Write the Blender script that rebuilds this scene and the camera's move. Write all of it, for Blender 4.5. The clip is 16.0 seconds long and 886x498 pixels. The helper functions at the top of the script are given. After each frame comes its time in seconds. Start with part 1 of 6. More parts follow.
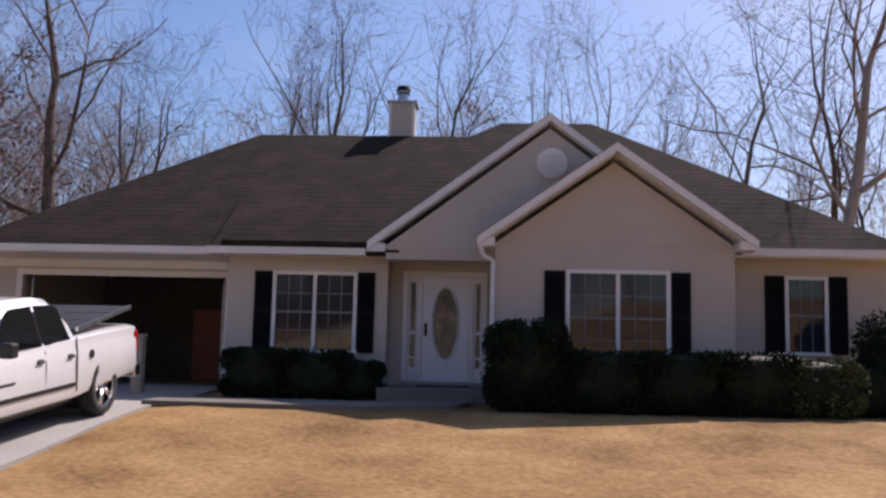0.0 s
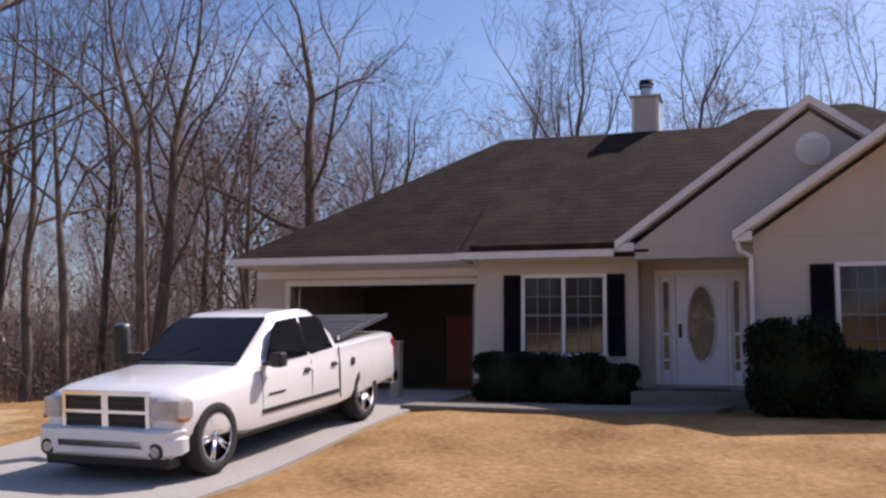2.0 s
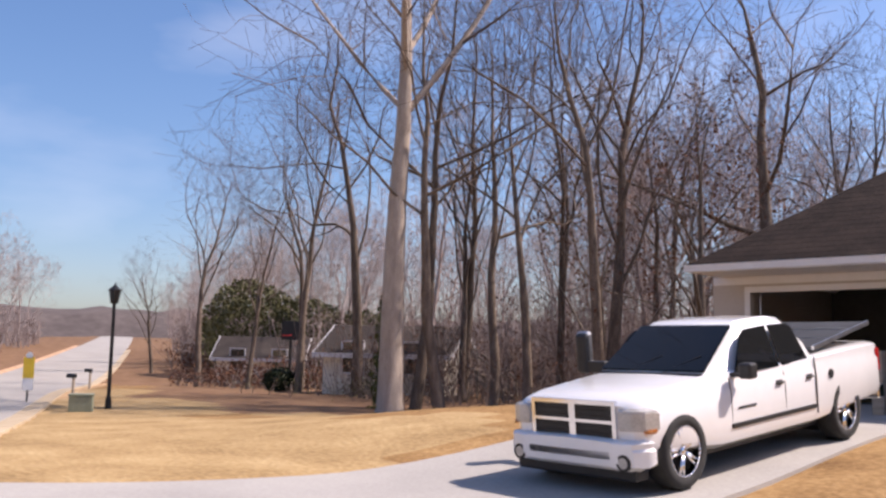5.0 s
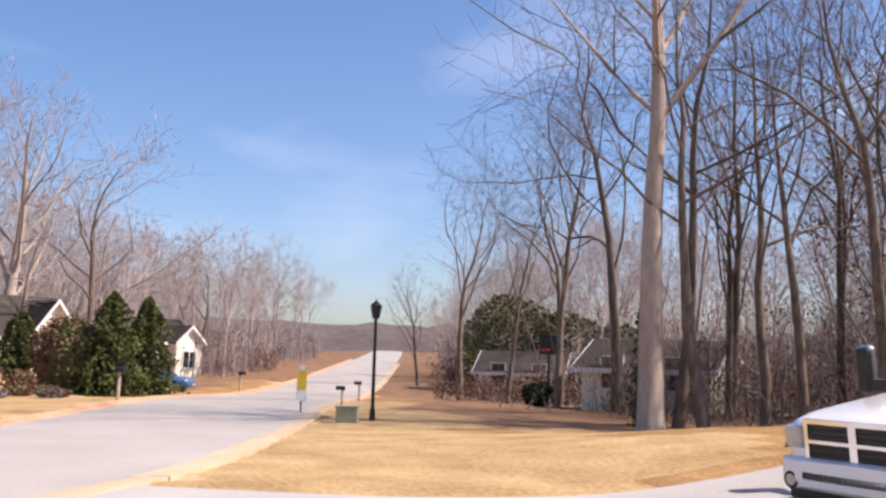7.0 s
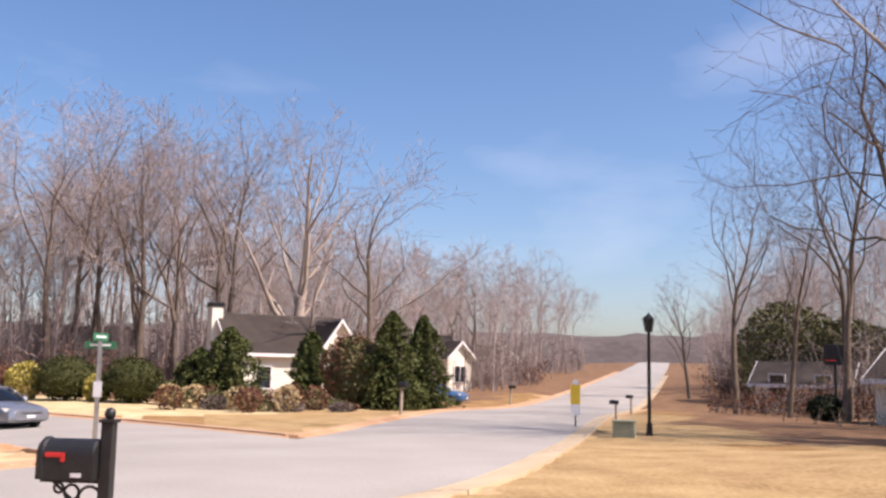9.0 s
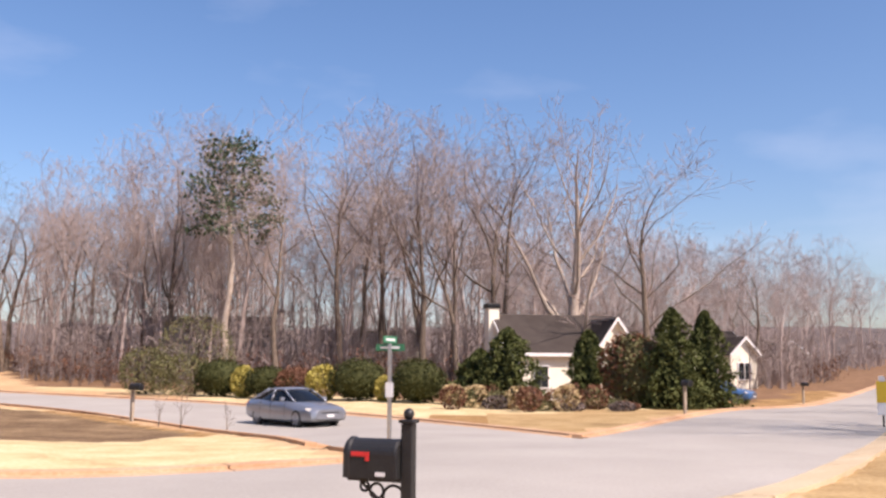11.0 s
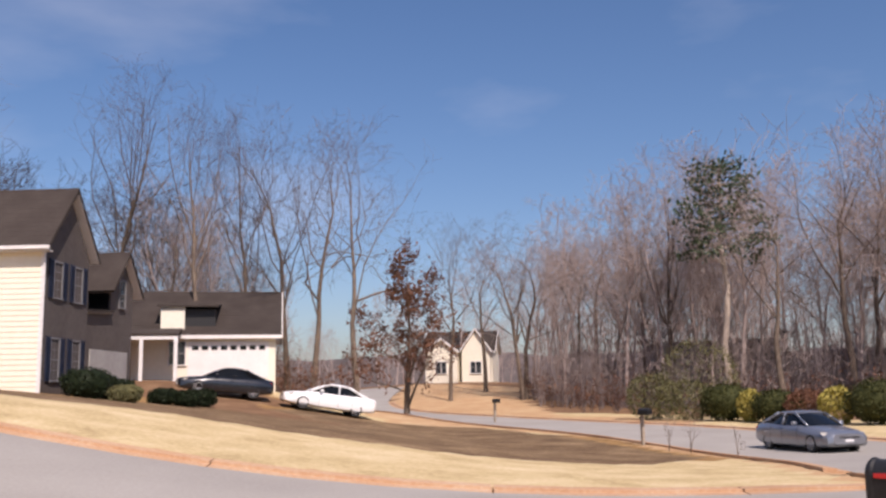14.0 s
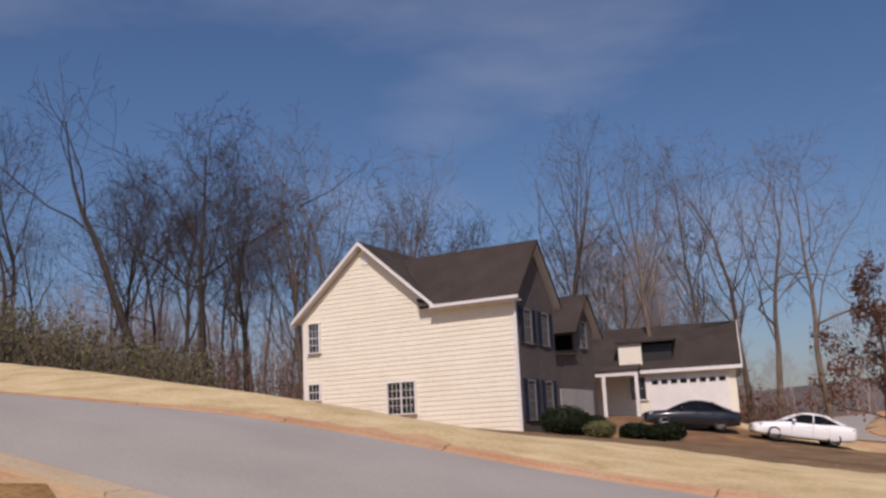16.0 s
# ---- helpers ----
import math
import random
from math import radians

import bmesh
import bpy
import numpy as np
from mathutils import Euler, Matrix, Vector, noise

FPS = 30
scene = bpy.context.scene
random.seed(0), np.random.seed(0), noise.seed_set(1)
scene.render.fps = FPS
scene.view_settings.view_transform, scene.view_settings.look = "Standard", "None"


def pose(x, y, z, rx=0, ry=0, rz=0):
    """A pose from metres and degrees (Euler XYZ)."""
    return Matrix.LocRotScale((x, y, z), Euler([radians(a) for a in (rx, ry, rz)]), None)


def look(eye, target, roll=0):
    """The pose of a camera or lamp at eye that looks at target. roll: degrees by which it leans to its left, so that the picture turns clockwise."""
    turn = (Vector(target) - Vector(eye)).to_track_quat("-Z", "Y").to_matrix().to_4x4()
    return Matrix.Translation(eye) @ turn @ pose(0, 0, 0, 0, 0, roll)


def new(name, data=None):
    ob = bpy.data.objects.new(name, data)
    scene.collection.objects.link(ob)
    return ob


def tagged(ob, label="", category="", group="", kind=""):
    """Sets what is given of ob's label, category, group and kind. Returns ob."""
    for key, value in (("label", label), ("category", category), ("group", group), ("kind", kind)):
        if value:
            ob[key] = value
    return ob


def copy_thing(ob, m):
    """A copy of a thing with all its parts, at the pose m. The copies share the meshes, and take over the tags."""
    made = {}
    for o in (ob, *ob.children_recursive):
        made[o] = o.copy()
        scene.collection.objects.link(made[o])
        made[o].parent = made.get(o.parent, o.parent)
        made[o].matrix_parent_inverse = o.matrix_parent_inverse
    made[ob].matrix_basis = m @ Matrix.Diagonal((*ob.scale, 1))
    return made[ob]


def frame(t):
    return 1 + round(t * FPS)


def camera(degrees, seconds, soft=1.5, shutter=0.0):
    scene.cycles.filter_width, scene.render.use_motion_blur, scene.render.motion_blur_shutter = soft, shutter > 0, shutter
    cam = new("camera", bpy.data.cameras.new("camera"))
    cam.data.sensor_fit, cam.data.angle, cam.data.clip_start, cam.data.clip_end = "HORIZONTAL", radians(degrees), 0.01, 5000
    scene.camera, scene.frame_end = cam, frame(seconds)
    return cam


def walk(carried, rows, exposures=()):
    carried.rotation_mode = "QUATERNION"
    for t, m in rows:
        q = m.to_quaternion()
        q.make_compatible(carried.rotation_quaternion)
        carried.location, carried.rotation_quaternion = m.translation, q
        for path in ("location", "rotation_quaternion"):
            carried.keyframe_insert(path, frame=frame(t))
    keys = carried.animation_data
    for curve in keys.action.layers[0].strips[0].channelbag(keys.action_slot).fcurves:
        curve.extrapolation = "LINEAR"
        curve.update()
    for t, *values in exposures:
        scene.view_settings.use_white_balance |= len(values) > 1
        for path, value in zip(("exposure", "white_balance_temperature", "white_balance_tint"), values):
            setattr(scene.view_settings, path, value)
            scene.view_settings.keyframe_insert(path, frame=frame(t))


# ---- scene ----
cam = camera(50.0, 16.0, soft=2.6)
PATH = [
    (0, (1.114, -0.189, 0.46), (1.014, 1.796, 0.686), 1.3),
    (0.5, (1.166, -0.097, 0.476), (1.001, 1.884, 0.7), 1.2),
    (1, (1.196, -0.096, 0.476), (0.882, 1.866, 0.699), 0.8),
    (1.5, (1.167, -0.065, 0.492), (0.705, 1.868, 0.712), 0.6),
    (2, (1.091, 0.008, 0.491), (0.483, 1.9, 0.713), 0.5),
    (2.5, (1.015, 0.086, 0.485), (0.262, 1.925, 0.708), 0.6),
    (3, (0.976, 0.145, 0.487), (0.078, 1.919, 0.711), 0.6),
    (3.5, (0.913, 0.184, 0.487), (-0.12, 1.882, 0.712), 0.9),
    (4, (0.837, 0.186, 0.489), (-0.32, 1.802, 0.714), 1.1),
    (4.5, (0.779, 0.225, 0.5), (-0.501, 1.745, 0.724), 1.2),
    (7, (0.409, 0.835, 0.507), (-1.313, 1.824, 0.748), 1.7),
    (7.5, (0.373, 0.794, 0.516), (-1.412, 1.662, 0.763), 1.7),
    (8, (0.414, 0.661, 0.535), (-1.424, 1.409, 0.785), 1.6),
    (8.5, (0.479, 0.524, 0.555), (-1.405, 1.147, 0.806), 1.3),
    (9, (0.499, 0.473, 0.57), (-1.424, 0.962, 0.823), 1.1),
    (11.5, (0.064, 0.284, 0.565), (-1.911, 0.077, 0.805), 0.1),
    (12, (-0.041, 0.169, 0.579), (-1.998, -0.171, 0.815), -0.1),
    (12.5, (-0.013, 0.079, 0.587), (-1.942, -0.393, 0.825), -0.2),
    (13, (0.178, 0.059, 0.576), (-1.692, -0.599, 0.837), -0.3),
    (13.5, (0.364, 0.097, 0.558), (-1.43, -0.741, 0.838), -0.6),
    (14, (0.589, 0.447, 0.542), (-1.102, -0.578, 0.843), -0.9),
    (14.5, (0.834, 0.774, 0.523), (-0.73, -0.431, 0.843), -1.4),
    (15, (1.026, 0.826, 0.52), (-0.39, -0.543, 0.863), -1.7),
    (15.5, (1.217, 0.583, 0.522), (-0.034, -0.933, 0.89), -2.3),
    (16, (1.449, 0.272, 0.523), (0.388, -1.376, 0.921), -2.7),
]
walk(cam, [(t, look(eye, target, roll)) for t, eye, target, roll in PATH],
     [(0.0, 0.08, 6600, 24), (3.0, 0.3, 6650, 24), (4.7, 0.48, 6800, 24), (7.0, 0.65, 6950, 24), (8.4, 0.72, 7000, 24), (9.1, 0.55, 7050, 24), (12.5, 0.56, 7100, 24), (13.5, 0.28, 7050, 24), (14.5, -0.33, 6900, 24), (15.0, -0.58, 6900, 24), (16.0, -0.58, 6850, 24)])

# ---- light ----
SUN = Vector((0.38, 0.52, 0.74)).normalized()
world = bpy.data.worlds.new("sky")
scene.world = world
world.use_nodes = True
wn = world.node_tree
sky = wn.nodes.new("ShaderNodeTexSky")
sky.sky_type, sky.sun_disc = "NISHITA", False
sky.sun_elevation, sky.sun_rotation = math.asin(SUN.z), math.atan2(SUN.x, SUN.y)
sky.air_density, sky.dust_density, sky.ozone_density = 1.0, 1.5, 4.5
background = wn.nodes["Background"]
# thin high cloud over the sky
wcoord = wn.nodes.new("ShaderNodeTexCoord")
wmap = wn.nodes.new("ShaderNodeMapping")
wmap.inputs["Scale"].default_value = (1.6, 1.6, 5.0)
wnoise = wn.nodes.new("ShaderNodeTexNoise")
wnoise.inputs["Scale"].default_value, wnoise.inputs["Detail"].default_value = 1.7, 6.0
wramp = wn.nodes.new("ShaderNodeValToRGB")
wramp.color_ramp.elements[0].position, wramp.color_ramp.elements[1].position = 0.52, 0.86
wramp.color_ramp.elements[1].color = (0.30, 0.30, 0.30, 1)
wmix = wn.nodes.new("ShaderNodeMixRGB")
wmix.inputs[2].default_value = (6.5, 7.0, 7.8, 1)
wn.links.new(wcoord.outputs["Generated"], wmap.inputs["Vector"])
wn.links.new(wmap.outputs["Vector"], wnoise.inputs["Vector"])
wn.links.new(wnoise.outputs["Fac"], wramp.inputs["Fac"])
wn.links.new(wramp.outputs["Color"], wmix.inputs[0])
wsat = wn.nodes.new("ShaderNodeHueSaturation")
wsat.inputs["Saturation"].default_value = 1.15
wn.links.new(sky.outputs["Color"], wsat.inputs["Color"])
wn.links.new(wsat.outputs["Color"], wmix.inputs[1])
wn.links.new(wmix.outputs["Color"], background.inputs["Color"])
background.inputs["Strength"].default_value = 0.122
sun = new("sun", bpy.data.lights.new("sun", "SUN"))
sun.data.energy, sun.data.angle, sun.data.color = 5.0, radians(0.53), (1.0, 0.95, 0.87)
sun.matrix_world = look(SUN * 60, (0, 0, 0))


# ---- materials ----
def material(name, colors, rough=0.8, scale=8.0, metal=0.0, bump=0.0, fine=6.0, coat=0.0, spread=0.5, random_tint=0.0, stretch=None):
    """colors: two or three tones blended by two scales of noise, in object space metres."""
    m = bpy.data.materials.new(name)
    m.use_nodes = True
    nt = m.node_tree
    shader = nt.nodes["Principled BSDF"]
    shader.inputs["Roughness"].default_value, shader.inputs["Metallic"].default_value = rough, metal
    shader.inputs["Coat Weight"].default_value = coat
    geo = nt.nodes.new("ShaderNodeNewGeometry")
    where = geo.outputs["Position"]
    if stretch:
        mp = nt.nodes.new("ShaderNodeMapping")
        mp.inputs["Scale"].default_value = stretch
        nt.links.new(where, mp.inputs["Vector"])
        where = mp.outputs["Vector"]
    coarse = nt.nodes.new("ShaderNodeTexNoise")
    coarse.inputs["Scale"].default_value, coarse.inputs["Detail"].default_value = scale, 5.0
    grain = nt.nodes.new("ShaderNodeTexNoise")
    grain.inputs["Scale"].default_value, grain.inputs["Detail"].default_value = scale * fine, 4.0
    for n in (coarse, grain):
        nt.links.new(where, n.inputs["Vector"])
    add = nt.nodes.new("ShaderNodeMath")
    add.operation = "MULTIPLY_ADD"
    add.inputs[1].default_value, add.inputs[2].default_value = 0.55, 0.0
    nt.links.new(coarse.outputs["Fac"], add.inputs[0])
    both = nt.nodes.new("ShaderNodeMath")
    both.operation = "MULTIPLY_ADD"
    both.inputs[1].default_value = 0.45
    nt.links.new(grain.outputs["Fac"], both.inputs[0])
    nt.links.new(add.outputs[0], both.inputs[2])
    ramp = nt.nodes.new("ShaderNodeValToRGB")
    els = ramp.color_ramp.elements
    half = 0.25 * spread
    els[0].position, els[1].position = 0.5 - half, 0.5 + half
    els[0].color, els[1].color = (*colors[0], 1), (*colors[-1], 1)
    if len(colors) > 2:
        els.new(0.5).color = (*colors[1], 1)
    nt.links.new(both.outputs[0], ramp.inputs["Fac"])
    out = ramp.outputs["Color"]
    if random_tint:
        info = nt.nodes.new("ShaderNodeObjectInfo")
        hsv = nt.nodes.new("ShaderNodeHueSaturation")
        span = nt.nodes.new("ShaderNodeMapRange")
        span.inputs["To Min"].default_value, span.inputs["To Max"].default_value = 1 - random_tint, 1 + random_tint
        nt.links.new(info.outputs["Random"], span.inputs["Value"])
        nt.links.new(span.outputs["Result"], hsv.inputs["Value"])
        nt.links.new(out, hsv.inputs["Color"])
        out = hsv.outputs["Color"]
    nt.links.new(out, shader.inputs["Base Color"])
    if bump:
        bp = nt.nodes.new("ShaderNodeBump")
        bp.inputs["Strength"].default_value, bp.inputs["Distance"].default_value = 0.6, bump
        nt.links.new(grain.outputs["Fac"], bp.inputs["Height"])
        nt.links.new(bp.outputs["Normal"], shader.inputs["Normal"])
    return m


def glass(name, tint=(0.02, 0.025, 0.03), rough=0.04):
    m = bpy.data.materials.new(name)
    m.use_nodes = True
    b = m.node_tree.nodes["Principled BSDF"]
    b.inputs["Base Color"].default_value, b.inputs["Roughness"].default_value = (*tint, 1), rough
    b.inputs["Specular IOR Level"].default_value = 0.6
    return m


LAWN = material("dormant_lawn", [(0.13, 0.068, 0.027), (0.285, 0.168, 0.070), (0.44, 0.285, 0.13)], 0.95, 0.8, bump=0.04, fine=14, spread=0.8)
# Lawn tone between the dormant lawn and the palest grass.
MIDGRASS = material("faded_lawn", [(0.21, 0.132, 0.058), (0.37, 0.25, 0.12), (0.50, 0.365, 0.19)], 0.95, 0.8, bump=0.04, fine=14, spread=0.8)
# Paler grass tone that has the front light on the verge painted in.
LITGRASS = material("pale_dry_grass", [(0.33, 0.24, 0.12), (0.54, 0.42, 0.23), (0.68, 0.56, 0.36)], 0.95, 0.8, bump=0.04, fine=14, spread=0.8)
LITTER = material("leaf_litter", [(0.10, 0.055, 0.035), (0.20, 0.115, 0.065), (0.30, 0.19, 0.11)], 0.95, 0.8, bump=0.04, fine=18, spread=0.9)
EARTH = material("bare_earth", [(0.075, 0.047, 0.028), (0.17, 0.11, 0.062), (0.38, 0.27, 0.155)], 0.95, 0.7, bump=0.04, fine=16, spread=0.9)
CLAY = material("clay_soil", [(0.36, 0.20, 0.10), (0.48, 0.31, 0.17), (0.57, 0.43, 0.26)], 0.95, 0.6, bump=0.03, fine=15, spread=0.9)
ASPHALT = material("worn_road", [(0.25, 0.232, 0.208), (0.325, 0.302, 0.27), (0.39, 0.365, 0.33)], 0.9, 0.35, bump=0.004, fine=60, spread=1.0)
CONCRETE = material("drive_concrete", [(0.27, 0.255, 0.235), (0.35, 0.33, 0.30), (0.42, 0.40, 0.36)], 0.9, 0.5, bump=0.003, fine=40, spread=1.0)
# Darker than the drive: the house's shade is mixed into this concrete.
SHADECONC = material("weathered_walk", [(0.10, 0.09, 0.08), (0.16, 0.145, 0.125), (0.22, 0.20, 0.175)], 0.9, 0.9, bump=0.003, fine=30, spread=1.0)
KERB = material("clay_stained_kerb", [(0.36, 0.19, 0.10), (0.46, 0.28, 0.16), (0.52, 0.39, 0.27)], 0.9, 0.7, bump=0.006, fine=20, spread=0.9, random_tint=0.1)
VERGE = material("tan_kerb", [(0.42, 0.32, 0.20), (0.50, 0.40, 0.27)], 0.95, 0.9, bump=0.006, fine=20, random_tint=0.08)
SIDING = material("cream_siding", [(0.64, 0.59, 0.51), (0.70, 0.65, 0.57)], 0.65, 0.6, bump=0.002, fine=12)
STUCCO = material("cream_stucco", [(0.46, 0.41, 0.35), (0.53, 0.475, 0.41)], 0.85, 0.7, bump=0.006, fine=50)
TRIM = material("white_trim", [(0.70, 0.68, 0.66), (0.78, 0.76, 0.74)], 0.5, 1.5, bump=0.001)
SHINGLE = material("brown_shingle", [(0.010, 0.007, 0.006), (0.026, 0.018, 0.015), (0.052, 0.036, 0.028)], 0.95, 1.6, bump=0.008, fine=9, spread=1.0, random_tint=0.12)
SHUTTER = material("black_shutter", [(0.004, 0.004, 0.006), (0.008, 0.008, 0.011)], 0.6, 3)
BLUESHUT = material("navy_shutter", [(0.01, 0.014, 0.03), (0.02, 0.028, 0.055)], 0.5, 3)
PANE = glass("window_pane")
MUNTIN = material("muntin_white", [(0.16, 0.16, 0.165), (0.20, 0.20, 0.205)], 0.5, 3)
CURTAIN = material("curtain", [(0.16, 0.155, 0.15), (0.24, 0.235, 0.23)], 0.95, 4, stretch=(8, 8, 0.5))
DOORWHITE = material("white_door_paint", [(0.66, 0.67, 0.72), (0.72, 0.73, 0.78)], 0.4, 2)
FROST = material("frosted_oval_glass", [(0.03, 0.028, 0.027), (0.09, 0.078, 0.066), (0.30, 0.25, 0.19)], 0.15, 3.5, spread=0.8)
DARKMETAL = material("dark_metal", [(0.012, 0.012, 0.013), (0.03, 0.03, 0.032)], 0.4, 6, metal=0.6)
BRONZE = material("bronze", [(0.05, 0.03, 0.02), (0.09, 0.055, 0.035)], 0.4, 6, metal=0.8)
STEEL = material("galvanised_steel", [(0.35, 0.35, 0.36), (0.5, 0.5, 0.5)], 0.35, 5, metal=0.9)
CHROME = material("chrome", [(0.75, 0.75, 0.77), (0.85, 0.85, 0.86)], 0.12, 4, metal=1.0)
# Boards kept dark: their colour carries the shade inside the garage.
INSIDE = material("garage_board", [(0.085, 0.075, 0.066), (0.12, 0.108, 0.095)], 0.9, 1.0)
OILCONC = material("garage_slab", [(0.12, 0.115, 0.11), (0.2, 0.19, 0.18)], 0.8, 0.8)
WHITECAR = material("white_car_paint", [(0.82, 0.82, 0.81), (0.86, 0.86, 0.85)], 0.22, 1.0, coat=0.8)
SILVERCAR = material("silver_car_paint", [(0.24, 0.26, 0.30), (0.29, 0.31, 0.35)], 0.3, 1.0, metal=0.6, coat=0.7)
BLACKCAR = material("black_car_paint", [(0.008, 0.010, 0.014), (0.014, 0.016, 0.02)], 0.2, 1.0, coat=0.8)
BLUECAR = material("blue_car_paint", [(0.03, 0.09, 0.20), (0.05, 0.12, 0.26)], 0.3, 1.0, coat=0.7)
CARGLASS = glass("car_glass", (0.006, 0.007, 0.008), 0.03)
CARGLASS.node_tree.nodes["Principled BSDF"].inputs["Specular IOR Level"].default_value = 0.32
TYRE = material("tyre_rubber", [(0.012, 0.012, 0.012), (0.025, 0.025, 0.024)], 0.85, 10, bump=0.002)
BLACKPLASTIC = material("black_plastic", [(0.012, 0.012, 0.013), (0.022, 0.022, 0.022)], 0.5, 8)
HEADLAMP = material("headlamp_lens", [(0.42, 0.40, 0.36), (0.58, 0.55, 0.50)], 0.12, 6, coat=0.6)
AMBER = material("amber_lens", [(0.45, 0.17, 0.05), (0.55, 0.22, 0.07)], 0.2, 6)
REDLENS = material("red_lens", [(0.30, 0.015, 0.012), (0.42, 0.02, 0.02)], 0.2, 6)
TONNEAU = material("tonneau_vinyl", [(0.018, 0.019, 0.021), (0.032, 0.034, 0.037)], 0.65, 3)
BARK = material("grey_bark", [(0.06, 0.046, 0.037), (0.14, 0.108, 0.084), (0.29, 0.225, 0.17)], 0.95, 2.0, bump=0.02, fine=8, spread=0.9, random_tint=0.25, stretch=(4, 4, 1))
PALEBARK = material("pale_bark", [(0.25, 0.20, 0.16), (0.38, 0.31, 0.25), (0.50, 0.42, 0.35)], 0.95, 2.0, bump=0.02, fine=8, spread=0.9, random_tint=0.15, stretch=(4, 4, 1))
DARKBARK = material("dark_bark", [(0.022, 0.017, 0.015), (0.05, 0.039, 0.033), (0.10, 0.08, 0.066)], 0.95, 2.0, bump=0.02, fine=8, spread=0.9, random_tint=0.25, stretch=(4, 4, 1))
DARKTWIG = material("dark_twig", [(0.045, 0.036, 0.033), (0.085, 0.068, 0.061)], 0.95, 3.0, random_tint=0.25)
TWIG = material("twig", [(0.11, 0.086, 0.077), (0.19, 0.152, 0.136)], 0.95, 3.0, random_tint=0.25)
# Twig tone paled so that distance haze sits in the colour.
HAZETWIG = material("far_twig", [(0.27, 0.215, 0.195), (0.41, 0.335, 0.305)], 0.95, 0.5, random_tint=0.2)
DEADLEAF = material("brown_leaf", [(0.085, 0.042, 0.028), (0.15, 0.072, 0.045), (0.22, 0.115, 0.07)], 0.9, 2.5, spread=0.9)
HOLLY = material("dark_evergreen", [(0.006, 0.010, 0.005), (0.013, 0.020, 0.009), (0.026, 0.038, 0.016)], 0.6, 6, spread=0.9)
CEDAR = material("cedar_green", [(0.032, 0.042, 0.015), (0.072, 0.085, 0.028), (0.13, 0.135, 0.05)], 0.8, 3, spread=0.9)
DARKOLIVE = material("olive_evergreen", [(0.022, 0.026, 0.009), (0.045, 0.05, 0.017), (0.085, 0.085, 0.03)], 0.75, 4, spread=0.9)
HILL = material("wooded_hill", [(0.085, 0.07, 0.066), (0.135, 0.112, 0.104)], 0.95, 0.05)
YELLOWGREEN = material("yellow_shrub", [(0.20, 0.17, 0.03), (0.36, 0.30, 0.06), (0.48, 0.40, 0.12)], 0.8, 3, spread=0.9)
OLIVE = material("olive_scrub", [(0.06, 0.06, 0.025), (0.11, 0.105, 0.04), (0.18, 0.16, 0.07)], 0.9, 2, spread=0.9)
PINE = material("pine_needle", [(0.02, 0.035, 0.014), (0.045, 0.07, 0.03), (0.08, 0.11, 0.045)], 0.8, 3, spread=0.9)
STRAW = material("dry_grass_clump", [(0.30, 0.21, 0.10), (0.44, 0.33, 0.17), (0.52, 0.42, 0.26)], 0.95, 4, spread=0.9)
SIGNYELLOW = material("sign_yellow", [(0.72, 0.48, 0.03), (0.80, 0.54, 0.05)], 0.4, 4)
SIGNGREEN = material("sign_green", [(0.02, 0.14, 0.07), (0.03, 0.18, 0.09)], 0.4, 4)
PAPER = material("paper_white", [(0.66, 0.66, 0.66), (0.75, 0.75, 0.75)], 0.6, 6)
FLAGRED = material("flag_red", [(0.62, 0.03, 0.03), (0.72, 0.05, 0.045)], 0.4, 6)
UTILGREEN = material("utility_box_green", [(0.20, 0.22, 0.15), (0.27, 0.29, 0.20)], 0.6, 3)
GREYSIDING = material("grey_siding", [(0.30, 0.29, 0.28), (0.37, 0.36, 0.345)], 0.7, 0.8)
# Taupe darkened so that the neighbour front's shade is in the colour.
SHADETAUPE = material("taupe_siding", [(0.075, 0.062, 0.056), (0.105, 0.088, 0.08)], 0.8, 0.8)
YELSIDING = material("pale_yellow_siding", [(0.76, 0.71, 0.58), (0.82, 0.77, 0.64)], 0.65, 0.7)
GREYROOF = material("grey_shingle", [(0.038, 0.030, 0.026), (0.055, 0.045, 0.04), (0.078, 0.065, 0.057)], 0.95, 1.0, bump=0.006, fine=20, spread=1.0, random_tint=0.1)
PLANK = material("weathered_wood", [(0.26, 0.21, 0.16), (0.38, 0.32, 0.25)], 0.85, 2, stretch=(1, 1, 6))
REDBOX = material("orange_storage", [(0.15, 0.035, 0.018), (0.20, 0.05, 0.022)], 0.6, 3)


# ---- mesh helpers ----
for matt in (HOLLY, CEDAR, DARKOLIVE, SHINGLE, GREYROOF, LAWN, LITTER, EARTH, CLAY, LITGRASS, MIDGRASS, BARK, TWIG, DARKBARK, DARKTWIG, HAZETWIG, HILL, DEADLEAF, SHUTTER):
    matt.node_tree.nodes["Principled BSDF"].inputs["Specular IOR Level"].default_value = 0.12


def empty(name, m, label, category, group="", kind=""):
    ob = new(name)
    ob.empty_display_size = 0.2
    ob.matrix_world = m
    return tagged(ob, label, category, group, kind)


def part(name, bm, mat, parent, label="", smooth=False, m=None):
    """One mesh under a thing or a part."""
    me = bpy.data.meshes.new(name)
    bm.to_mesh(me)
    bm.free()
    me.materials.append(mat)
    if smooth:
        me.shade_smooth()
    ob = new(name, me)
    ob.parent = parent
    if m is not None:
        ob.matrix_basis = m
    if label:
        ob["label"] = label
    return ob


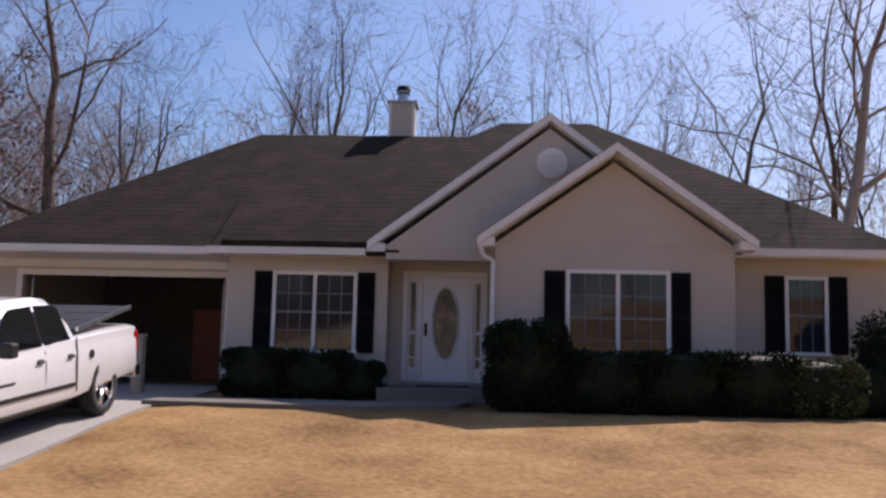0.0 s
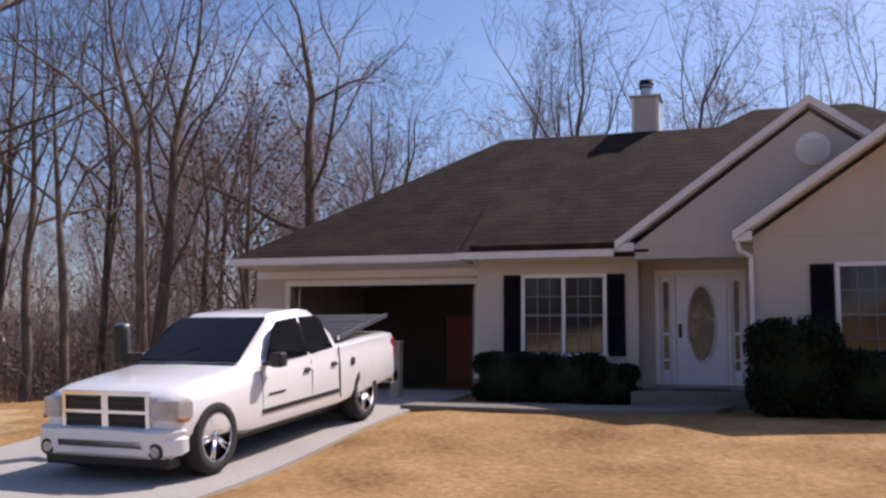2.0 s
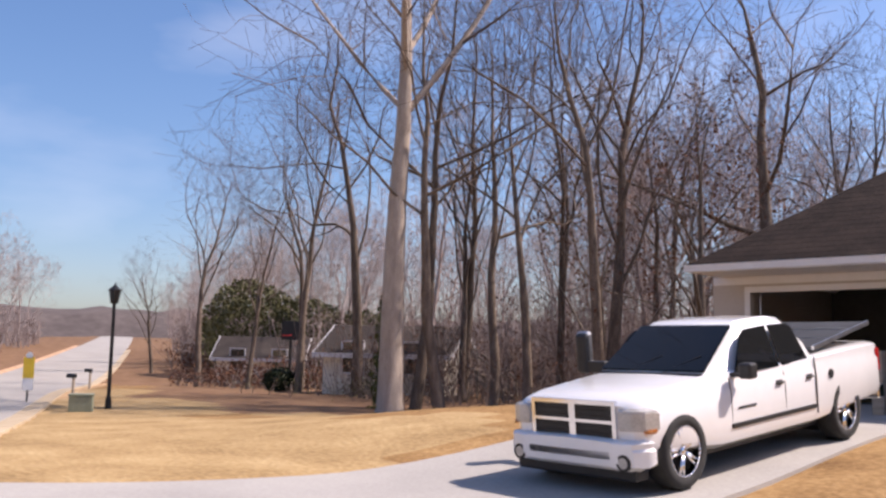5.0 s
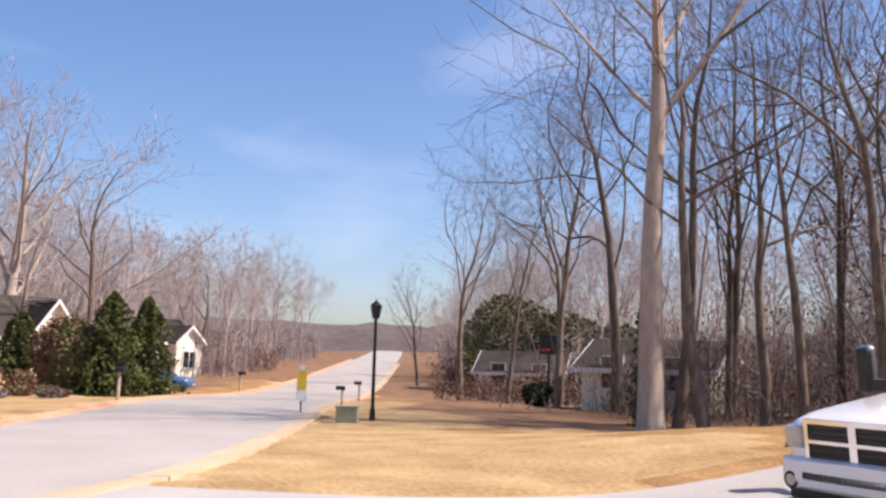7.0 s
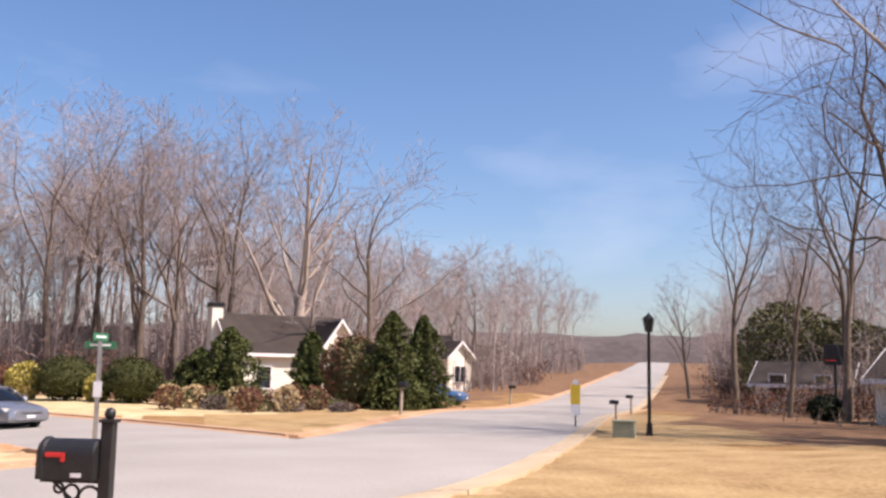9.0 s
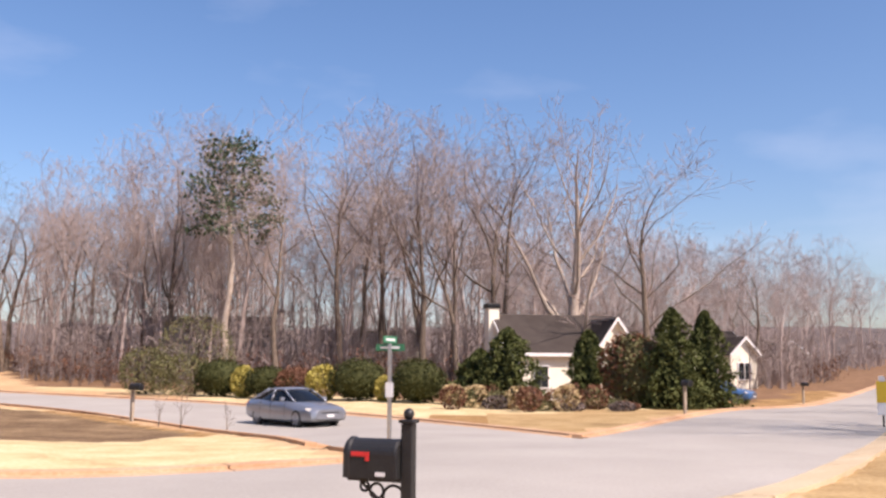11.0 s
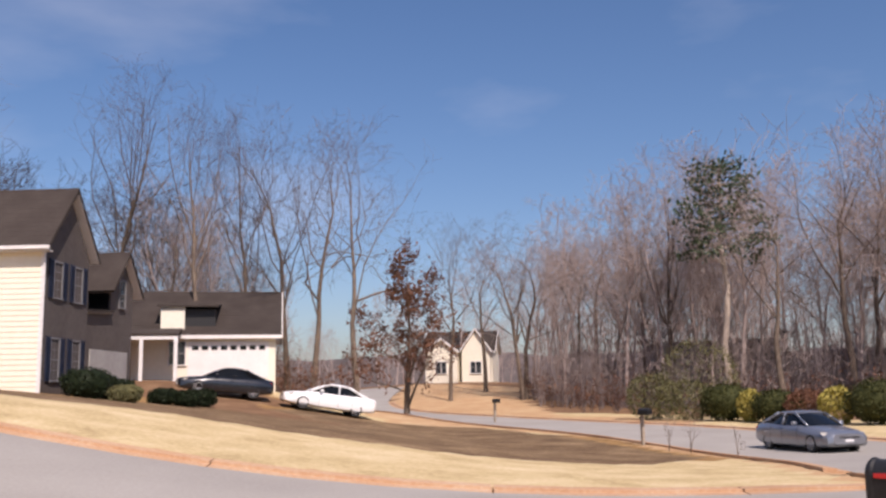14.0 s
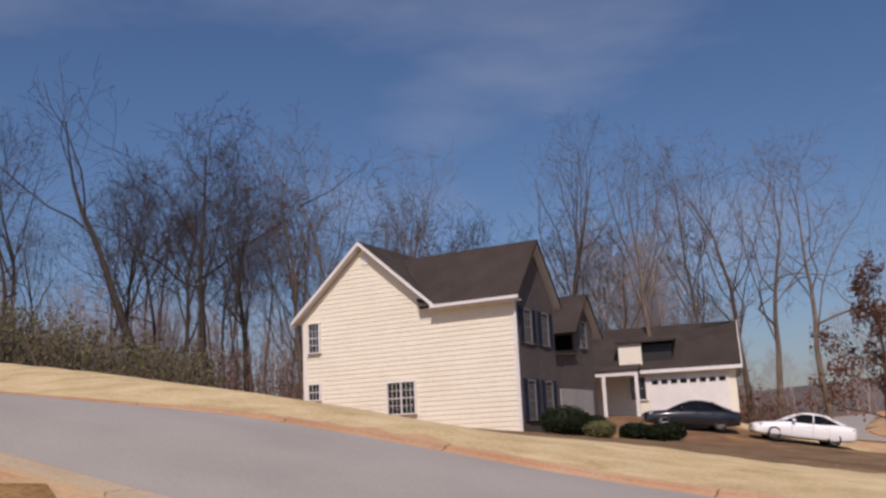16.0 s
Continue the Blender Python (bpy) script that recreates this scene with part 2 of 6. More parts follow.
def mesh_thing(name, bm, mat, label, category, group="", kind="", smooth=False, m=None):
    ob = part(name, bm, mat, None, "", smooth, m)
    return tagged(ob, label, category, group, kind)


def box(x0, x1, y0, y1, z0, z1, bevel=0.0, bm=None):
    bm2 = bmesh.new()
    bmesh.ops.create_cube(bm2, size=1.0, matrix=Matrix.Translation(((x0 + x1) / 2, (y0 + y1) / 2, (z0 + z1) / 2)) @ Matrix.Diagonal((abs(x1 - x0), abs(y1 - y0), abs(z1 - z0), 1)))
    if bevel:
        bmesh.ops.bevel(bm2, geom=bm2.edges[:], offset=bevel, segments=2, affect="EDGES", profile=0.5)
    return merge(bm, bm2) if bm else bm2


def merge(bm, other):
    me = bpy.data.meshes.new("tmp")
    other.to_mesh(me)
    other.free()
    bm.from_mesh(me)
    bpy.data.meshes.remove(me)
    return bm


def cyl(p, q, r, r2=None, n=12, bm=None):
    p, q = Vector(p), Vector(q)
    d = q - p
    bm2 = bmesh.new()
    m = Matrix.Translation((p + q) / 2) @ d.to_track_quat("Z", "Y").to_matrix().to_4x4()
    bmesh.ops.create_cone(bm2, cap_ends=True, segments=n, radius1=r, radius2=r if r2 is None else r2, depth=d.length, matrix=m)
    return merge(bm, bm2) if bm else bm2


def ball(c, r, sx=1, sy=1, sz=1, n=2, bm=None):
    bm2 = bmesh.new()
    bmesh.ops.create_icosphere(bm2, subdivisions=n, radius=r, matrix=Matrix.Translation(c) @ Matrix.Diagonal((sx, sy, sz, 1)))
    return merge(bm, bm2) if bm else bm2


def slab(points, depth, bm=None, way=None):
    """A flat polygon given a thickness along way (default: its normal)."""
    bm2 = bmesh.new()
    vs = [bm2.verts.new(p) for p in points]
    f = bm2.faces.new(vs)
    bm2.normal_update()
    d = (Vector(way) if way else f.normal.copy()) * depth
    top = [bm2.verts.new(Vector(p) + d) for p in points]
    n = len(vs)
    bm2.faces.new(top[::-1])
    for i in range(n):
        bm2.faces.new((vs[i], top[i], top[(i + 1) % n], vs[(i + 1) % n]))
    bmesh.ops.recalc_face_normals(bm2, faces=bm2.faces[:])
    return merge(bm, bm2) if bm else bm2


def arrays(name, verts, faces, mat, parent=None, label="", smooth=False):
    me = bpy.data.meshes.new(name)
    me.from_pydata(verts, [], faces)
    me.materials.append(mat)
    if smooth:
        me.shade_smooth()
    ob = new(name, me)
    ob.parent = parent
    if label:
        ob["label"] = label
    return ob


# ---- ground ----
def ramp01(a, b, v):
    u = min(1.0, max(0.0, (v - a) / (b - a)))
    return u * u * (3 - 2 * u)


def height(x, y):
    """The lie of the land."""
    z = -1.0
    z += (0.60 * ramp01(7.5, 15.5, y) + 0.13 * ramp01(15.5, 19.5, y)) * ramp01(-20, -10.5, x)
    s = min(45.0, max(-8.0, 0.742 * x - 0.67 * y + 3.0))
    z += ramp01(-3.0, -19.0, y) * (0.85 + 0.125 * s) * (1 - 0.55 * ramp01(-34, -60, x))
    mid = -13.0 - 0.64 * y if y > -22.7 else 1.6 - 0.3 * (y + 22.7)
    z += 1.15 * ramp01(3.4, 9.5, 0.85 * (mid - x)) * ramp01(-13, -3, x) * ramp01(-9, -20, y)
    r = -0.89 * x + 0.45 * y
    z -= 0.22 * ramp01(14, 26, r) * ramp01(-4, 4, y)
    z -= 0.55 * ramp01(36, 62, r) * ramp01(-4, 6, y)
    climb = 0.032 * 0.5 * (r - 62 + math.hypot(r - 62, 14))
    z += (climb if climb < 4.6 else 4.6 + 0.6 * (1 - math.exp((4.6 - climb) / 0.6))) * ramp01(-32, -10, 0.45 * x + 0.89 * y)
    z -= 0.42 * math.exp(-((x + 30) ** 2 / 130 + (y + 6) ** 2 / 70))
    z += 1.6 * math.exp(-((x + 41) ** 2 + (y + 40) ** 2) / 84)
    z += 3.0 * math.exp(-((x + 98) ** 2 + (y + 57) ** 2) / 700)
    z += 0.004 * max(0.0, math.hypot(x + 40, y) - 220)
    return z


def curve(points, step=1.0):
    """A smooth line through plan points."""
    pts = [Vector((*p, 0)) for p in points]
    pts = [2 * pts[0] - pts[1], *pts, 2 * pts[-1] - pts[-2]]
    out = []
    for i in range(1, len(pts) - 2):
        a, b, c, d = pts[i - 1 : i + 3]
        n = max(2, int((c - b).length / step))
        for k in range(n):
            t = k / n
            out.append(0.5 * (2 * b + (c - a) * t + (2 * a - 5 * b + 4 * c - d) * t * t + (3 * b - a - 3 * c + d) * t**3))
    out.append(pts[-2])
    return [(p.x, p.y) for p in out]


def sides(line, half):
    """Left and right offsets of a plan line."""
    left, right = [], []
    for i, (x, y) in enumerate(line):
        (ax, ay), (bx, by) = line[max(0, i - 1)], line[min(len(line) - 1, i + 1)]
        dx, dy = bx - ax, by - ay
        l = math.hypot(dx, dy)
        nx, ny = -dy / l * half, dx / l * half
        left.append((x + nx, y + ny))
        right.append((x - nx, y - ny))
    return left, right


MAIN = curve([(9, -52), (5.6, -36), (1.6, -22.7), (-4.9, -12.6), (-7.9, -7.5), (-10.8, -2.5), (-13.9, 1.0), (-17.6, 3.3), (-22.7, 5.9), (-45, 17.6), (-82, 38.5), (-179, 91), (-330, 170)], 1.2)
SIDE = curve([(-17, 3.0), (-21, 0.8), (-26.5, -1.6), (-32, -5.6), (-38, -11.6), (-44, -19.5), (-50, -29), (-58, -41), (-68, -51), (-84, -60)], 1.2)
DRIVE = curve([(-6.35, 19.2), (-6.3, 14), (-6.3, 10), (-6.5, 7.2), (-7.4, 4.6), (-9.4, 1.9)], 0.6)
MAIN_XY, SIDE_XY, DRIVE_XY = (np.array(v) for v in (MAIN, SIDE, DRIVE))


def near(xy, x, y):
    return float(np.sqrt(((xy - (x, y)) ** 2).sum(1).min()))


def mid_line(y):
    """Where the street's middle runs, for a given y."""
    return -13.0 - 0.64 * y if y > -22.7 else 1.6 - 0.3 * (y + 22.7)


def open_slope(x, y):
    """The bare sandy slope that runs up to the house at the end of the side street."""
    return -92 < x < -44 and y < -22 and abs(55.6 * x - 95 * y) / 110 < 6.5


def land():
    """One sheet of ground, fine near the camera and coarse far off, sunk a little under the paving."""
    fine = lambda lo, hi, far: sorted({*np.arange(lo, hi, 0.7).round(2).tolist(), *[lo - 3 * 1.22**k for k in range(far)], *[hi + 3 * 1.22**k for k in range(far)]})  # noqa: E731
    xs, ys = fine(-56, 16, 30), fine(-44, 32, 30)
    verts, paved = [], []
    for y in ys:
        for x in xs:
            z = height(x, y)
            if -350 < x < 40 and -80 < y < 190:
                d = min(near(MAIN_XY, x, y) - 3.2, near(SIDE_XY, x, y) - 3.3, near(DRIVE_XY, x, y) - 1.75)
                z += -0.16 if d < 0 else -0.16 * (1 - min(1, d / 0.5)) + 0.035 * noise.noise((x * 0.4, y * 0.4, 0))
            verts.append((x, y, z))
    n = len(xs)
    faces = [(j * n + i, j * n + i + 1, (j + 1) * n + i + 1, (j + 1) * n + i) for j in range(len(ys) - 1) for i in range(n - 1)]
    ob = arrays("ground", verts, faces, LAWN, smooth=True)
    for m in (LITTER, EARTH, CLAY, LITGRASS, MIDGRASS):
        ob.data.materials.append(m)
    for p, f in zip(ob.data.polygons, faces):
        x, y, _ = p.center
        wob = 2.2 * noise.noise((x * 0.25, y * 0.25, 3.0))
        dm, ds = near(MAIN_XY, x, y), near(SIDE_XY, x, y)
        r = -0.89 * x + 0.45 * y
        wood = (x < -17.5 + 0.3 * (y - 20) + wob and y > 16.5 + 0.0 * x + wob and dm > 7 + wob) or y > 27 + wob
        wood = wood or (x < -62 + wob and dm > 8.5 + wob)
        wood = wood or (dm > 16 + 2 * wob and ds > 13 + 2 * wob and x < -30) or (x > -18 + wob and y < -44 + wob and dm > 7) or (x < -22 and y < -46 + wob)
        if open_slope(x, y):
            p.material_index = 3
        elif wood:
            p.material_index = 1
        elif -40 < x < -14 and y < -7.5 + wob * 0.4 and dm > 12.0 + wob * 0.5 and ds > 5.0 and y > -31:
            p.material_index = 2
        elif min(dm - 3.2, ds - 3.3) < 1.1 + 0.25 * wob and (x < -9 or y < -6) and (y < 4 or x < -30):
            p.material_index = 3
        elif ds < 8 + wob and x < -40 and y < -14:
            p.material_index = 3
        elif dm < 11 + 2 * wob and -40 < x < -8 and y > 1:
            p.material_index = 5
        # far verge: front light comes from the paler grass tone
        elif (dm < 13 and y < -1 and x < mid_line(y)) or (x < -36 and y < 8 and min(dm, ds) < 12):
            p.material_index = 4
    tagged(ob, "dormant tan lawn with bare earth, clay and leaf litter", "ground", kind="structure")


def ribbon(name, line, half, mat, label, category, lift=0.0, cross=7, crown=0.05):
    """Paving that follows the land, slightly crowned, with a skirt at its edges."""
    rows = []
    for k in range(cross):
        u = 2 * k / (cross - 1) - 1
        off = sides(line, abs(u) * half + 1e-6)[0 if u > 0 else 1]
        rows.append([(x, y, height(x, y) + lift + crown * (1 - u * u)) for x, y in off])
    rows = [[(x, y, z - 0.2) for x, y, z in rows[0]]] + rows + [[(x, y, z - 0.2) for x, y, z in rows[-1]]]
    n = len(line)
    verts = [v for row in rows for v in row]
    faces = [(k * n + i, k * n + i + 1, (k + 1) * n + i + 1, (k + 1) * n + i) for k in range(len(rows) - 1) for i in range(n - 1)]
    ob = arrays(name, verts, faces, mat, smooth=False)
    return tagged(ob, label, category, kind="structure")


land()
ribbon("road", MAIN, 3.25, ASPHALT, "worn pale grey residential street curving past the lawn", "road")
ribbon("road", SIDE, 3.4, ASPHALT, "pale grey side street joining the main street", "road", lift=-0.012)
ribbon("driveway", DRIVE, 2.15, CONCRETE, "concrete driveway leading to the garage", "driveway", lift=0.008, crown=0.0)


def kerb(line, half, side, keep, label, mat=None, rise=0.075):
    """A low rolled kerb in cast lengths of about three metres."""
    owner = tagged(new("kerb"), label, "kerb", kind="structure")
    inner, mid, outer = (sides(line, half + d)[side] for d in (-0.02, 0.28, 0.55))
    run = []
    for i in range(len(line) - 1):
        if keep(*mid[i]):
            run.append(i)
        if (not keep(*mid[i]) or len(run) == 3) and run:
            vs, fs = [], []
            ids = [*run, run[-1] + 1]
            for j, q in enumerate(ids):
                pull = 0.012 * (1 if j == 0 else -1 if j == len(ids) - 1 else 0)
                for (row, dz) in ((inner, -0.01), (mid, 0.2 * rise), (mid, 0.8 * rise), (outer, rise), (outer, -0.15)):
                    x, y = row[q]
                    if pull and 0 < q < len(line) - 1:
                        x += (row[q + 1 if pull > 0 else q - 1][0] - x) * 0.012
                        y += (row[q + 1 if pull > 0 else q - 1][1] - y) * 0.012
                    vs.append((x, y, height(x, y) + dz))
            for j in range(len(ids) - 1):
                for k in range(4):
                    a = j * 5 + k
                    fs.append((a, a + 1, a + 6, a + 5))
            fs += [(4, 3, 2, 1, 0), tuple(range(len(vs) - 5, len(vs)))]
            arrays("kerb_stone", vs, fs, mat or KERB, owner)
            run = []


off_tip = lambda x, y: math.hypot(x + 17.3, y + 1.2) > 2.6  # noqa: E731
clear = lambda x, y: near(SIDE_XY, x, y) > 3.5 and near(DRIVE_XY, x, y) > 6.5 and -52 < y < 60 and off_tip(x, y)  # noqa: E731
kerb(MAIN, 3.25, 0, clear, "clay-stained rolled concrete kerb along the street")
clear_lawn = lambda x, y: near(SIDE_XY, x, y) > 3.5 and -52 < y < 60  # noqa: E731
kerb(MAIN, 3.25, 1, clear_lawn, "low tan-stained concrete kerb along the lawn", VERGE, 0.035)
clear2 = lambda x, y: near(MAIN_XY, x, y) > 3.8 and x > -70 and off_tip(x, y)  # noqa: E731
kerb(SIDE, 3.4, 0, clear2, "clay-stained rolled concrete kerb of the side street")
kerb(SIDE, 3.4, 1, clear2, "clay-stained rolled concrete kerb of the side street")
kerb(curve([(-14.7, -2.9), (-15.6, -1.7), (-16.9, -1.0), (-18.2, -1.5), (-19.7, -2.4)], 0.5), 0.0, 0, lambda x, y: True, "rounded clay-stained kerb at the street corner")


# ---- building kit ----
def bands(poly, step, lip, up=None, bm=None, back=0.02):
    """Overlapping courses (laps, shingles) that fill a convex polygon; lip: how far each lower edge stands out."""
    pts = [Vector(p) for p in poly]
    nrm = (pts[1] - pts[0]).cross(pts[2] - pts[0]).normalized()
    up = Vector(up) if up else Vector((0, 0, 1))
    v = (up - nrm * up.dot(nrm)).normalized()
    u = v.cross(nrm)
    o = pts[0]
    flat = [((p - o).dot(u), (p - o).dot(v)) for p in pts]
    lo, hi = min(b for _, b in flat), max(b for _, b in flat)

    def span(level):
        xs = []
        for (a0, b0), (a1, b1) in zip(flat, flat[1:] + flat[:1]):
            if (b0 - level) * (b1 - level) <= 0 and abs(b1 - b0) > 1e-9:
                xs.append(a0 + (a1 - a0) * (level - b0) / (b1 - b0))
            elif abs(b1 - b0) <= 1e-9 and abs(b0 - level) < 1e-6:
                xs += [a0, a1]
        return (min(xs), max(xs)) if len(xs) > 1 else None

    bm = bm or bmesh.new()
    level = lo
    while level < hi - 1e-3:
        top = min(hi, level + step)
        a, b = span(level + 1e-5), span(top - 1e-5)
        if a and b:
            at = lambda s, t, out: o + u * s + v * t + nrm * out  # noqa: E731
            q = [at(a[0], level, lip), at(a[1], level, lip), at(b[1], top, 0.002), at(b[0], top, 0.002), at(a[0], level, -back), at(a[1], level, -back), at(b[1], top, -back), at(b[0], top, -back)]
            w = [bm.verts.new(p) for p in q]
            for f in ((0, 1, 2, 3), (4, 5, 1, 0), (5, 6, 2, 1), (6, 7, 3, 2), (7, 4, 0, 3)):
                bm.faces.new([w[i] for i in f])
        level = top
    return bm


def roof_plane(owner, poly, mat=None, course=0.22):
    """A deck with shingle courses laid on it."""
    pts = [Vector(p) for p in poly]
    n = (pts[1] - pts[0]).cross(pts[2] - pts[0]).normalized()
    if n.z < 0:
        pts, n = pts[::-1], -n
    deck = part("roof", slab([p - n * 0.13 for p in pts], 0.10, way=n), mat or SHINGLE, owner)
    mid = sum(pts, Vector()) / len(pts)
    part("soffit", slab([p.lerp(mid, 0.012) - n * 0.155 for p in pts], 0.022, way=n), TRIM, owner)
    part("roofing", bands(pts, course, 0.005, back=0.028), mat or SHINGLE, deck)["kind"] = "stuff"


def holed_wall(x0, x1, z0, z1, y, thick, holes):
    """A wall along x whose openings go through it."""
    xs = sorted({x0, x1, *[h[0] for h in holes], *[h[1] for h in holes]})
    zs = sorted({z0, z1, *[h[2] for h in holes], *[h[3] for h in holes]})
    bm = bmesh.new()
    inside = lambda x, z: any(a < x < b and c < z < d for a, b, c, d in holes)  # noqa: E731
    grid = {}
    def vert(i, j, k):
        if (i, j, k) not in grid:
            grid[i, j, k] = bm.verts.new((xs[i], y + thick * k, zs[j]))
        return grid[i, j, k]
    solid = {(i, j) for i in range(len(xs) - 1) for j in range(len(zs) - 1) if not inside((xs[i] + xs[i + 1]) / 2, (zs[j] + zs[j + 1]) / 2)}
    for i, j in solid:
        bm.faces.new((vert(i, j, 0), vert(i + 1, j, 0), vert(i + 1, j + 1, 0), vert(i, j + 1, 0)))
        bm.faces.new((vert(i, j, 1), vert(i, j + 1, 1), vert(i + 1, j + 1, 1), vert(i + 1, j, 1)))
        for di, dj, e in ((-1, 0, ((i, j), (i, j + 1))), (1, 0, ((i + 1, j), (i + 1, j + 1))), (0, -1, ((i, j), (i + 1, j))), (0, 1, ((i, j + 1), (i + 1, j + 1)))):
            if (i + di, j + dj) not in solid:
                (a, b), (c, d) = e
                bm.faces.new((vert(a, b, 0), vert(a, b, 1), vert(c, d, 1), vert(c, d, 0)))
    bmesh.ops.recalc_face_normals(bm, faces=bm.faces[:])
    return bm


def window(owner, x0, x1, z0, z1, y, units=2, rows=4, cols=2, trim=None, frame_w=0.07, curtains=True, muntin=None, m=None):
    """A sash window in a wall that faces -y: frame, mullions, panes, muntins, dark room behind a curtain."""
    trim = trim or TRIM
    bm = box(x0 - frame_w, x0, y - 0.035, y + 0.06, z0 - frame_w, z1 + frame_w)
    box(x1, x1 + frame_w, y - 0.035, y + 0.06, z0 - frame_w, z1 + frame_w, bm=bm)
    box(x0, x1, y - 0.033, y + 0.06, z1, z1 + frame_w, bm=bm)
    w = (x1 - x0) / units
    for k in range(1, units):
        box(x0 + k * w - frame_w / 2, x0 + k * w + frame_w / 2, y - 0.03, y + 0.06, z0, z1, bm=bm)
    frame_ob = part("window", bm, trim, owner, m=m)
    part("sill", box(x0 - frame_w - 0.03, x1 + frame_w + 0.03, y - 0.07, y + 0.06, z0 - frame_w, z0 - 0.003, 0.008), trim, frame_ob)
    for k in range(units):
        a, b = x0 + k * w + (frame_w / 2 if k else 0), x0 + (k + 1) * w - (frame_w / 2 if k < units - 1 else 0)
        mid = (z0 + z1) / 2
        part("pane", box(a, b, y + 0.03, y + 0.036, z0, mid), PANE, frame_ob)
        part("pane", box(a, b, y + 0.018, y + 0.024, mid, z1), PANE, frame_ob)
        bm = box(a, b, y + 0.005, y + 0.028, mid - 0.02, mid + 0.02)
        for r in range(1, rows):
            z = z0 + (z1 - z0) * r / rows
            if abs(z - mid) > 0.05:
                box(a, b, y + 0.008, y + 0.017, z - 0.009, z + 0.009, bm=bm)
        for c in range(1, cols):
            x = a + (b - a) * c / cols
            box(x - 0.009, x + 0.009, y + 0.008, y + 0.0165, z0, z1, bm=bm)
        part("muntin", bm, muntin or MUNTIN, frame_ob)
    return frame_ob


def shutter(owner, x0, x1, z0, z1, y, mat=None, m=None):
    bm = box(x0, x0 + 0.045, y - 0.045, y - 0.004, z0, z1)
    box(x1 - 0.045, x1, y - 0.045, y - 0.004, z0, z1, bm=bm)
    for z in (z0, (z0 + z1) / 2 - 0.04, z1 - 0.08):
        box(x0 + 0.045, x1 - 0.045, y - 0.043, y - 0.004, z, z + 0.08, bm=bm)
    n = int((z1 - z0) / 0.055)
    for k in range(n):
        z = z0 + (k + 0.5) * (z1 - z0) / n
        slab([(x0 + 0.045, y - 0.036, z - 0.02), (x1 - 0.045, y - 0.036, z - 0.02), (x1 - 0.045, y - 0.012, z + 0.022), (x0 + 0.045, y - 0.012, z + 0.022)], 0.006, bm=bm)
    box(x0 + 0.04, x1 - 0.04, y - 0.009, y - 0.004, z0 + 0.01, z1 - 0.01, bm=bm)
    return part("shutter", bm, mat or SHUTTER, owner, m=m)


def gutter(owner, x0, x1, y, z, mat=None):
    bm = box(x0, x1, y - 0.11, y - 0.10, z - 0.09, z + 0.035)
    box(x0, x1, y - 0.10, y, z - 0.09, z - 0.08, bm=bm)
    box(x0, x1, y - 0.125, y - 0.105, z + 0.02, z + 0.04, bm=bm)
    box(x0, x0 + 0.01, y - 0.10, y, z - 0.08, z + 0.03, bm=bm)
    box(x1 - 0.01, x1, y - 0.10, y, z - 0.08, z + 0.03, bm=bm)
    part("gutter", bm, mat or TRIM, owner)


def pipe(points, r, n=8, bm=None):
    bm = bm or bmesh.new()
    for p, q in zip(points, points[1:]):
        cyl(p, q, r, n=n, bm=bm)
    for p in points[1:-1]:
        ball(p, r, n=1, bm=bm)
    return bm


